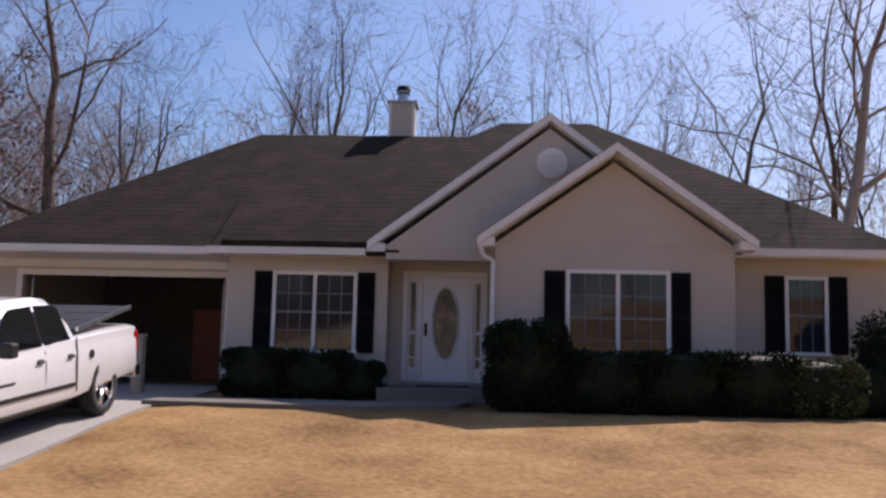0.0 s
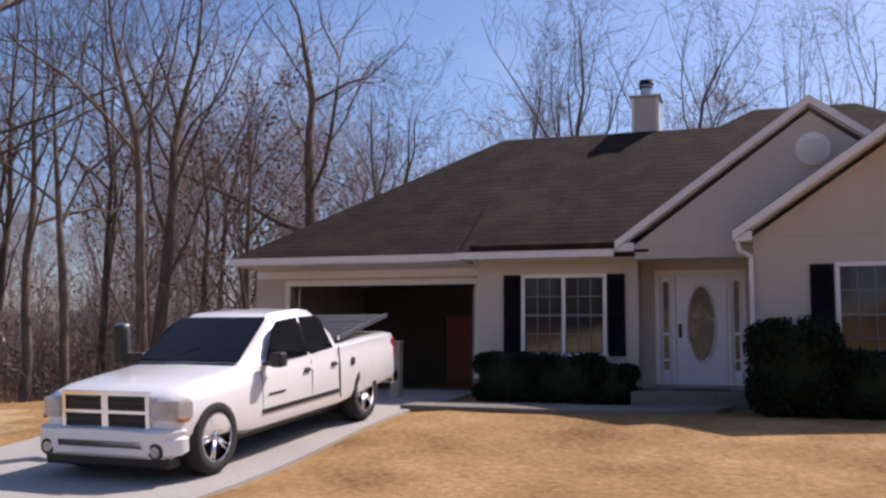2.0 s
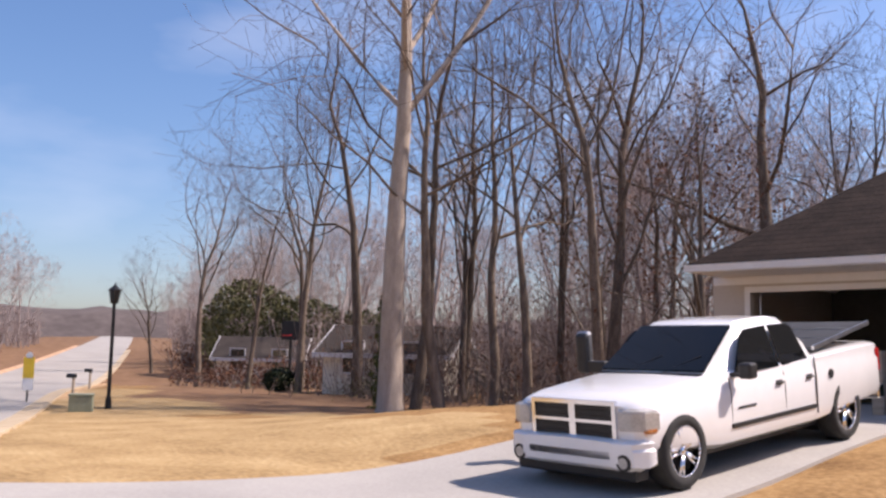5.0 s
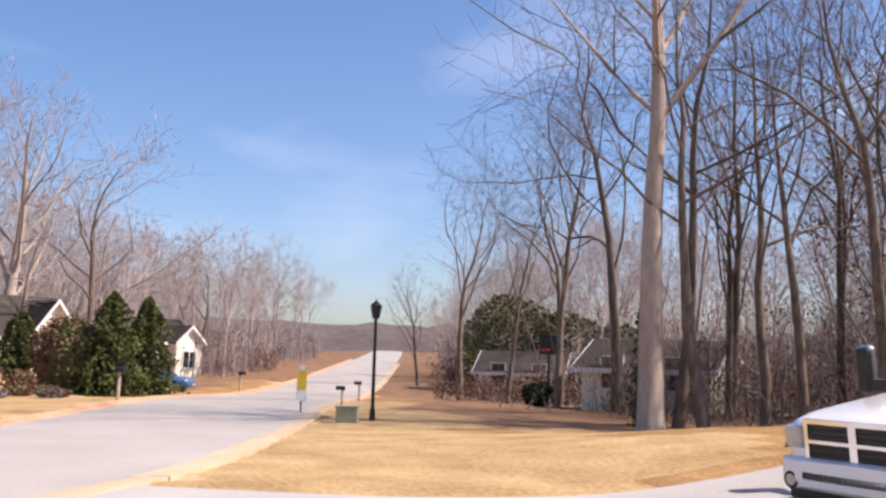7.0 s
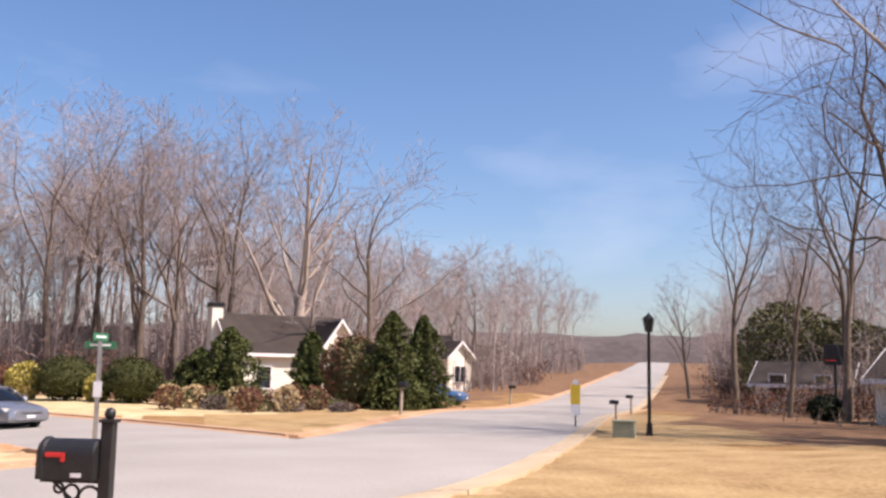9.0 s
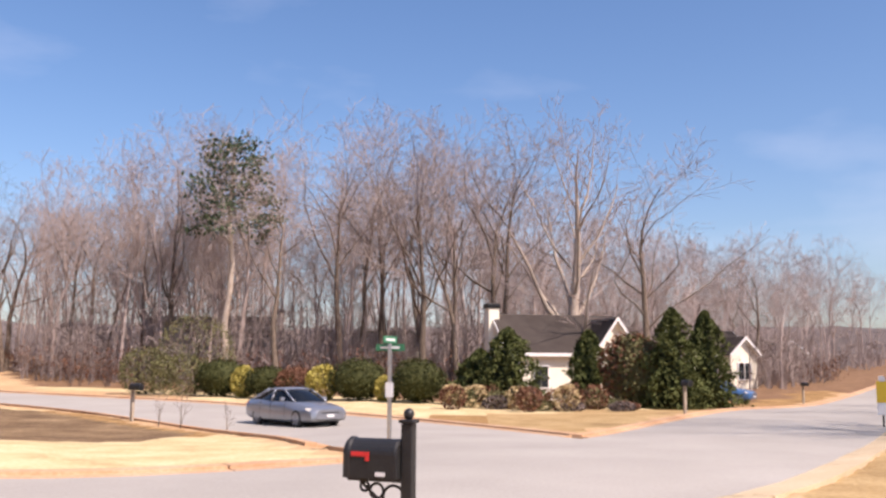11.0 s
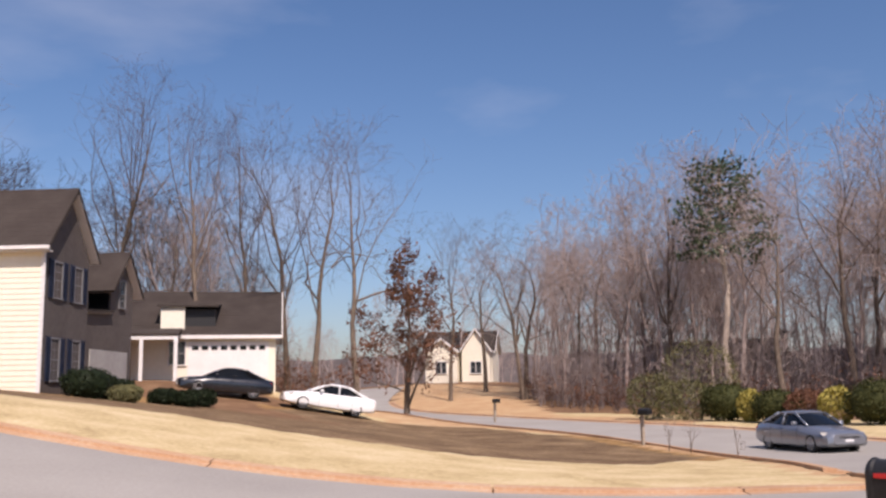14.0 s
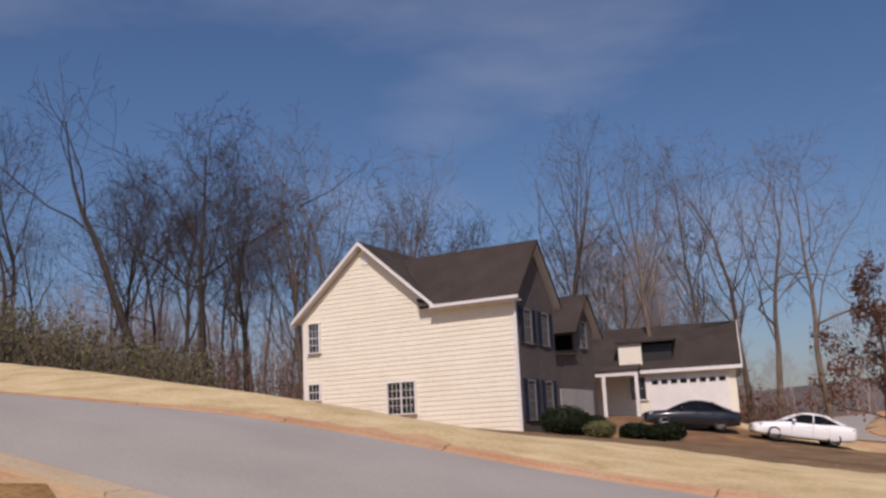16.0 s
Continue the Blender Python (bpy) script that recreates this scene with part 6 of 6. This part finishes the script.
def bush(x, y, wide, deep, tall, mat, label, name="shrub", category="shrub", turn=0, count=1800, size=0.05, seed=1, boxy=0.0, group="", cone=False, lift=0.0, core=True):
    """A shrub: an uneven shell of leaf clumps round a solid core, darkened in cedars for inner shade."""
    t = empty(name, pose(x, y, height(x, y) + lift - 0.03, 0, 0, turn), label, category, group)

    def place(rng):
        while True:
            a, u = rng.uniform(0, 2 * math.pi), rng.uniform(-0.15, 1.0)
            if cone:
                k = (1 - max(0, u)) ** 0.62
                k *= 0.86 + 0.8 * noise.noise((math.cos(a) * 2.2, math.sin(a) * 2.2, u * 7 + seed)) + 0.3 * noise.noise((math.cos(a) * 6, math.sin(a) * 6, u * 20 + seed))
                p = (0.5 * wide * k * math.cos(a), 0.5 * deep * k * math.sin(a), max(0, u) * tall)
            else:
                e = 1 - 0.72 * boxy
                c, s = math.cos(a), math.sin(a)
                w = math.asin(max(-1, min(1, 2 * u - 1)))
                cw, sw = math.cos(w), math.sin(w)
                g = lambda q: math.copysign(abs(q) ** e, q)  # noqa: E731
                k = 1 + 0.16 * (1 - 0.6 * boxy) * noise.noise((c * 2 + seed, s * 2, sw * 2))
                p = (0.5 * wide * g(cw) * g(c) * k, 0.5 * deep * g(cw) * g(s) * k, tall * (0.5 + 0.5 * g(sw) * k))
            depth = rng.uniform(0.84, 1.03)
            if p[2] >= 0:
                return (p[0] * depth, p[1] * depth, tall * 0.5 + (p[2] - tall * 0.5) * depth if not cone else p[2])
    v, f = cards(count, place, size, seed)
    arrays("foliage", v, f, mat, t)["kind"] = "stuff"
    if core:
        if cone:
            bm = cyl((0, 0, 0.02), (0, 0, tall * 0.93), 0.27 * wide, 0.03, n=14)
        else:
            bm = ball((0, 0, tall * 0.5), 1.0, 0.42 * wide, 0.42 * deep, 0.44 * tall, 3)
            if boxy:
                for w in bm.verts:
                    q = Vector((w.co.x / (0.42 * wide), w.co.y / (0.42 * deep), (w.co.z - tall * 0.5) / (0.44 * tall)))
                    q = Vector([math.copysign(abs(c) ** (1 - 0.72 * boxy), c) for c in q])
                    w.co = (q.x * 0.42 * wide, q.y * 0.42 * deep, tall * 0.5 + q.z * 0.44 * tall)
        # holly tone under cedar foliage: inner shade put into the core's colour
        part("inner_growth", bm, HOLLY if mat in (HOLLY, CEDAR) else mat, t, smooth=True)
    return t


# before the bungalow
for i, (x, w, h) in enumerate(((-3.1, 1.25, 0.92), (-2.0, 1.3, 0.90), (-1.15, 0.75, 0.72))):
    bush(x, 17.1, w, 1.0, h, HOLLY, "clipped dark evergreen hedge shrub under the window", seed=10 + i, boxy=0.8, group="hedge before the house", count=5200, size=0.035)
bush(1.75, 15.6, 1.45, 1.3, 1.5, HOLLY, "large rounded dark evergreen shrub beside the porch", seed=21, boxy=0.55, count=7500, size=0.04, group="hedge before the house")
for i, x in enumerate((3.0, 4.2, 5.4)):
    bush(x, 15.55, 1.4, 1.15, 1.02 + 0.02 * i, HOLLY, "clipped dark evergreen hedge shrub under the window", seed=31 + i, boxy=0.8, group="hedge before the house", count=5600, size=0.035)
# cedar green instead of holly: sun on the hedge's end, painted
bush(6.35, 15.6, 1.5, 1.2, 0.98, CEDAR, "clipped evergreen shrub in lighter green for the sun", seed=41, boxy=0.7, group="hedge before the house", count=5600, size=0.035)
bush(8.1, 16.4, 1.5, 1.4, 1.8, HOLLY, "tall dark evergreen shrub at the house corner", seed=45, boxy=0.4, group="hedge before the house", count=3600, size=0.04)
bush(7.4, 16.2, 1.2, 1.0, 0.9, HOLLY, "clipped dark evergreen hedge shrub under the window", seed=46, boxy=0.7, group="hedge before the house", count=2200, size=0.04)

# bed across the junction
for i, (x, y, w, h) in enumerate(((-42.0, 9.0, 3.1, 4.4), (-44.7, 11.1, 3.0, 4.5), (-47.6, 6.0, 3.0, 3.7), (-47.1, 2.0, 4.0, 3.7), (-48.6, 0.6, 3.4, 2.6))):
    bush(x, y, w, w, h, CEDAR, "tall dark green conical cedar in the bed by the junction", seed=60 + i, cone=True, count=6500, size=0.10, group="evergreens by the junction")
bush(-43.4, 7.4, 3.0, 2.8, 3.4, DEADLEAF, "tall rust-brown shrub in the bed by the junction", seed=70, count=2200, size=0.10, core=False, group="evergreens by the junction")
bush(-43.2, 7.6, 2.8, 2.6, 3.3, OLIVE, "tall olive shrub in the bed by the junction", seed=71, count=3600, size=0.10, group="evergreens by the junction")
bed = random.Random(77)
for i in range(22):
    x, y = -39.6 + bed.uniform(-1.2, 1.2), -0.4 + 0.34 * i + bed.uniform(-0.4, 0.4)
    mat = (DEADLEAF, OLIVE, STRAW, DEADLEAF, TWIG)[i % 5]
    bush(x, y, bed.uniform(0.7, 1.6), 1.1, bed.uniform(0.35, 1.15), mat, "low straggling winter shrub in the mulched bed", seed=80 + i, count=420, size=0.07, core=False, group="low shrubs in the bed")
# clipped shrubs along the side street
for i, (x, y, w, h, mat) in enumerate((
    (-43.2, -2.2, 2.6, 2.0, DARKOLIVE), (-44.6, -5.1, 2.7, 2.0, DARKOLIVE), (-45.2, -6.9, 1.6, 1.7, YELLOWGREEN), (-46.4, -8.4, 2.0, 1.6, DEADLEAF), (-47.5, -9.9, 2.6, 1.6, DARKOLIVE), (-48.3, -11.4, 1.4, 1.6, YELLOWGREEN),
    (-49.2, -12.8, 2.8, 2.0, DARKOLIVE), (-50.4, -15.4, 3.4, 2.2, OLIVE), (-51.6, -17.6, 3.0, 2.6, OLIVE), (-43.9, -3.7, 1.2, 1.2, YELLOWGREEN), (-52.0, -15.0, 4.5, 4.4, OLIVE), (-42.6, -0.6, 1.2, 0.9, STRAW))):
    bush(x, y, w, w, h, mat, {DARKOLIVE: "rounded dark evergreen shrub along the side street", YELLOWGREEN: "bright yellow-green shrub along the side street", OLIVE: "loose olive scrub along the side street", DEADLEAF: "rust-brown shrub along the side street", STRAW: "pale dry ornamental grass along the side street"}[mat], seed=100 + i, count=2600, size=0.07, core=mat is DARKOLIVE, group="shrubs along the side street")
for i, (x, y, h) in enumerate(((-29.2, -8.7, 1.5), (-29.8, -9.6, 1.2), (-28.6, -7.1, 0.9))):
    own(320 + i, x, y, height(x, y) + h, "thin bare sapling on the bare verge", "saplings on the verge", r0=0.018, first=0.15, limbs=7, spread=0.5, twig=0.006, fan=(3, 2, 1))
# before the neighbour's front
for i, (x, y, w, h) in enumerate(((-23.9, -30.6, 1.9, 1.2), (-24.6, -29.2, 1.2, 0.7), (-26.6, -32.0, 1.3, 0.9), (-27.6, -30.4, 1.2, 0.7), (-28.6, -30.0, 1.1, 0.7), (-30.0, -30.6, 1.2, 0.8), (-25.4, -31.6, 1.2, 1.0))):
    bush(x, y, w, w, h, HOLLY if i != 1 else OLIVE, "rounded evergreen shrub before the neighbouring house", seed=140 + i, count=1200, size=0.06, boxy=0.3, group="shrubs before the neighbouring house")
# green saplings by the pale trunk, and the evergreen behind the far houses
bush(-21.9, 20.9, 1.0, 1.0, 4.2, CEDAR, "thin young green pine at the wood's edge", seed=160, cone=True, count=900, size=0.10, core=False)
bush(-34.4, 25.9, 1.5, 1.5, 1.1, HOLLY, "dark rounded shrub beside the low house", seed=161, count=900, size=0.08)
for i, (x, y, w, h) in enumerate(((-59.0, 41.0, 8, 7.2), (-64.5, 45.0, 8, 6.2), (-54.5, 43.0, 7, 5.8), (-50.0, 44.0, 6, 5.0))):
    bush(x, y, w, w * 0.8, h, OLIVE, "dark evergreen tree beyond the far houses", "tree", "tree", seed=170 + i, count=5200, size=0.17, group="far evergreens", core=False)


def pine_tree():
    z = height(-70.2, -18.1)
    t = empty("pine_tree", pose(-70.2, -18.1, z), "tall pine with a ragged green crown over a bare trunk", "pine")
    top = 18.2
    rng = random.Random(7)
    v, f = [], []
    tube(v, f, [Vector((0.25 * math.sin(k), 0.2 * math.cos(1.7 * k), k * top / 8)) for k in range(9)], [0.3 * (1 - 0.085 * k) for k in range(9)], 8)
    leaf_v, leaf_f = [], []
    for k in range(34):
        zz = top * (0.58 + 0.42 * k / 34)
        a = 2.4 * k
        r = (2.9 * (1 - (zz / top - 0.58) / 0.5) + 0.7) * rng.uniform(0.6, 1.15)
        p, q = Vector((0.2, 0.1, zz)), Vector((r * math.cos(a), r * math.sin(a), zz + 0.5))
        tube(v, f, [p, p.lerp(q, 0.5), q], [0.06, 0.045, 0.025], 4)
        for _ in range(70):
            leaf_card(leaf_v, leaf_f, q + Vector((rng.gauss(0, 0.55), rng.gauss(0, 0.55), rng.gauss(0.1, 0.3))), 0.20 * rng.uniform(0.6, 1.3), rng)
    arrays("trunk", v, f, PALEBARK, t, smooth=True)
    arrays("needle_mass", leaf_v, leaf_f, PINE, t)["kind"] = "stuff"


pine_tree()


# ---- far woods, undergrowth, tufts ----
def joined(name, mat, label, category, chunks):
    """Many small plants as one object of stuff."""
    vs, fs, off = [], [], 0
    for v, f in chunks:
        vs.append(v)
        fs.append(f + off)
        off += len(v)
    vs, fs = np.concatenate(vs), np.concatenate(fs)
    me = bpy.data.meshes.new(name)
    me.vertices.add(len(vs))
    me.vertices.foreach_set("co", vs.astype(np.float32).ravel())
    me.loops.add(fs.size)
    me.loops.foreach_set("vertex_index", fs.astype(np.int32).ravel())
    me.polygons.add(len(fs))
    me.polygons.foreach_set("loop_start", np.arange(0, fs.size, fs.shape[1], dtype=np.int32))
    me.update(calc_edges=True)
    me.materials.append(mat)
    return tagged(new(name, me), label, category, kind="stuff")


def woods():
    rng = random.Random(5)
    low = []
    for k in range(5):
        wood, twigs, _ = grow(500 + k, tall=15, r0=0.16, first=0.26 + 0.06 * k, limbs=12, spread=0.48, rise=0.45, twig=0.024, fan=(6, 5), wander=0.08)
        v = np.array([tuple(p) for p in wood[0] + twigs[0]])
        f = np.array(wood[1] + [tuple(i + len(wood[0]) for i in q) for q in twigs[1]])
        low.append((v, f))

    def put(x, y, tall):
        v, f = low[rng.randrange(5)]
        a, s = rng.uniform(0, 6.28), tall / 15
        c, d = math.cos(a) * s, math.sin(a) * s
        return np.stack([v[:, 0] * c - v[:, 1] * d + x, v[:, 0] * d + v[:, 1] * c + y, v[:, 2] * s + height(x, y)], 1), f

    # stretches of wood: centre, half sizes, count, tree height
    sets = [((-82, -8), (10, 16), 34, 15), ((-92, -34), (12, 14), 30, 13), ((-100, 6), (22, 9), 34, 13), ((-135, 40), (35, 9), 30, 12), ((-85, 52), (25, 8), 26, 10), ((-60, 55), (12, 10), 18, 12), ((-36, 46), (16, 8), 24, 12),
            ((-12, 58), (22, 8), 28, 12), ((20, 62), (20, 8), 18, 11), ((-30, -70), (22, 8), 30, 15), ((-62, -62), (14, 12), 24, 14), ((6, -74), (14, 10), 22, 13), ((-150, 100), (40, 12), 20, 9), ((-22, 37), (7, 6), 8, 13), ((-72, 12), (5, 8), 8, 12), ((-58, -50), (10, 7), 34, 13), ((-80, -22), (8, 14), 26, 13), ((-108, 20), (30, 9), 44, 10), ((-112, 60), (38, 11), 44, 10), ((-76, 30), (14, 3), 9, 8)]
    near_sets, far_sets = [], []
    for (cx, cy), (hx, hy), n, tall in sets:
        for _ in range(n):
            x, y = cx + rng.uniform(-hx, hx), cy + rng.uniform(-hy, hy)
            if open_slope(x, y) or near(MAIN_XY, x, y) < 9 or near(SIDE_XY, x, y) < 9:
                continue
            (near_sets if cy < -60 else far_sets).append(put(x, y, tall * rng.uniform(0.75, 1.25)))
    # distant trees take the painted-haze twig tone
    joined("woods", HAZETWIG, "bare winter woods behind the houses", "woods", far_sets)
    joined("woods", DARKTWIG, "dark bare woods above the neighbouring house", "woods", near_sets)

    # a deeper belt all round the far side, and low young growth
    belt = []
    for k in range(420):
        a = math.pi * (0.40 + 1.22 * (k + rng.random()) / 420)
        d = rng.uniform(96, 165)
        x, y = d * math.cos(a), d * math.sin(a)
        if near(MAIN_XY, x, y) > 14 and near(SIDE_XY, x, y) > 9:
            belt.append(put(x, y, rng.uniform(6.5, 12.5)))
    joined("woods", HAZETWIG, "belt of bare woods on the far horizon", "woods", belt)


woods()


def brush():
    """Undergrowth: thin stems with clinging brown leaves."""
    rng = random.Random(9)
    stems_v, stems_f, leaf_v, leaf_f, ol_v, ol_f = [], [], [], [], [], []
    areas = [((-20, 30), (10, 6), 420, 3.4, leaf_v, leaf_f), ((-38, 36), (8, 4), 110, 1.8, leaf_v, leaf_f), ((0, 40), (16, 5), 160, 2.2, leaf_v, leaf_f), ((-70, -14), (8, 22), 240, 2.8, leaf_v, leaf_f), ((-70, -45), (12, 8), 200, 3.0, leaf_v, leaf_f),
             ((-9, -49), (6, 4), 300, 3.0, ol_v, ol_f), ((-3, -54), (8, 5), 240, 3.2, ol_v, ol_f), ((-30, -58), (16, 5), 220, 3.0, leaf_v, leaf_f), ((-48, -40), (4, 7), 160, 2.4, leaf_v, leaf_f), ((-57, -41), (7, 7), 420, 4.2, leaf_v, leaf_f), ((-90, 34), (22, 4), 200, 2.6, leaf_v, leaf_f), ((-70, 43), (18, 4), 200, 2.6, leaf_v, leaf_f), ((-75, 12), (10, 6), 160, 2.8, leaf_v, leaf_f), ((-45, 32), (7, 2.5), 80, 1.4, leaf_v, leaf_f), ((-29, 24), (4, 1.5), 24, 0.9, ol_v, ol_f)]
    for (cx, cy), (hx, hy), n, tall, lv, lf in areas:
        for _ in range(n):
            x, y = cx + rng.uniform(-hx, hx), cy + rng.uniform(-hy, hy)
            if open_slope(x, y) or near(MAIN_XY, x, y) < 8 or near(SIDE_XY, x, y) < 7 or (-10 < x < 9.5 and 16 < y < 29):
                continue
            p = Vector((x, y, height(x, y) - 0.05))
            far = math.hypot(x, y) > 45
            for _ in range(3):
                d = Vector((rng.gauss(0, 0.35), rng.gauss(0, 0.35), 1))
                h = tall * rng.uniform(0.4, 1.1)
                q = p + d * h
                tube(stems_v, stems_f, [p, p.lerp(q, 0.5) + Vector((rng.gauss(0, 0.1), rng.gauss(0, 0.1), 0)), q], [0.022 if far else 0.014, 0.016 if far else 0.01, 0.008], 3)
                for _ in range(9):
                    leaf_card(lv, lf, p.lerp(q, rng.uniform(0.25, 1)) + Vector((rng.gauss(0, 0.3), rng.gauss(0, 0.3), rng.gauss(0, 0.2))), (0.11 if far else 0.05) * rng.uniform(0.6, 1.3), rng)
    tagged(arrays("brush_stems", stems_v, stems_f, TWIG), "thin bare undergrowth stems in the woods", "undergrowth", kind="stuff")
    tagged(arrays("brush_leaves", leaf_v, leaf_f, DEADLEAF), "clinging brown leaves of the undergrowth", "undergrowth", kind="stuff")
    tagged(arrays("brush_scrub", ol_v, ol_f, OLIVE), "olive scrub along the upper verge", "undergrowth", kind="stuff")


brush()


def thicket():
    """Close-set young stems that fill the woods' lower half."""
    rng = random.Random(31)
    v, f = [], []
    for (cx, cy), (hx, hy), n, tall in (((-76, -12), (7, 25), 850, 6.5), ((-58, -48), (10, 7), 750, 6.0), ((-66, -45), (8, 9), 650, 6.5), ((-92, 30), (20, 6), 420, 4.5), ((-64, 46), (20, 6), 500, 4.5), ((-34, 42), (16, 5), 420, 5.0),
                                        ((-20, 35), (10, 6), 420, 5.5), ((-30, -62), (18, 6), 500, 6.0), ((-5, -62), (14, 6), 450, 5.5), ((2, 46), (20, 5), 420, 4.0), ((-112, 22), (34, 9), 650, 4.2), ((-100, 58), (40, 12), 700, 4.5), ((-66, 30), (12, 3), 200, 2.6)):
        for _ in range(n):
            x, y = cx + rng.uniform(-hx, hx), cy + rng.uniform(-hy, hy)
            if open_slope(x, y) or near(MAIN_XY, x, y) < 9 or near(SIDE_XY, x, y) < 8:
                continue
            p = Vector((x, y, height(x, y) - 0.05))
            h = tall * rng.uniform(0.4, 1.25)
            q = p + Vector((rng.gauss(0, 0.12), rng.gauss(0, 0.12), 1)) * h
            r = 0.0006 * math.hypot(x, y) * rng.uniform(0.6, 1.3)
            c = p.lerp(q, 0.55) + Vector((rng.gauss(0, 0.15), rng.gauss(0, 0.15), 0))
            tube(v, f, [p, c, q], [r, 0.8 * r, 0.3 * r], 3)
            for _ in range(7):
                a = p.lerp(q, rng.uniform(0.2, 0.9))
                b = a + Vector((rng.gauss(0, 1), rng.gauss(0, 1), rng.uniform(0.4, 1.6))) * h * 0.14
                tube(v, f, [a, b], [0.5 * r, 0.25 * r], 3)
    # stems also carry haze in their colour
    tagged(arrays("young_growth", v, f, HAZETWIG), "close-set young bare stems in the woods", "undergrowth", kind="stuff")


thicket()


def ridge():
    """A far wooded hill that closes the horizon."""
    v, f = [], []
    n = 240
    for k in range(n + 1):
        a = math.pi * (0.30 + 1.45 * k / n)
        top = 19 + 4 * noise.noise((a * 4, 1, 0)) + 2.5 * noise.noise((a * 40, 2, 0)) + 1.3 * noise.noise((a * 170, 3, 0))
        for d, z in ((380, -4), (420, top * 0.75), (470, top), (560, top * 0.6)):
            v.append((d * math.cos(a), d * math.sin(a), z))
    for k in range(n):
        for j in range(3):
            q = k * 4 + j
            f.append((q, q + 1, q + 5, q + 4))
    tagged(arrays("backdrop", v, f, HILL, smooth=True), "hazy wooded hill on the horizon", "hill", kind="structure")


ridge()
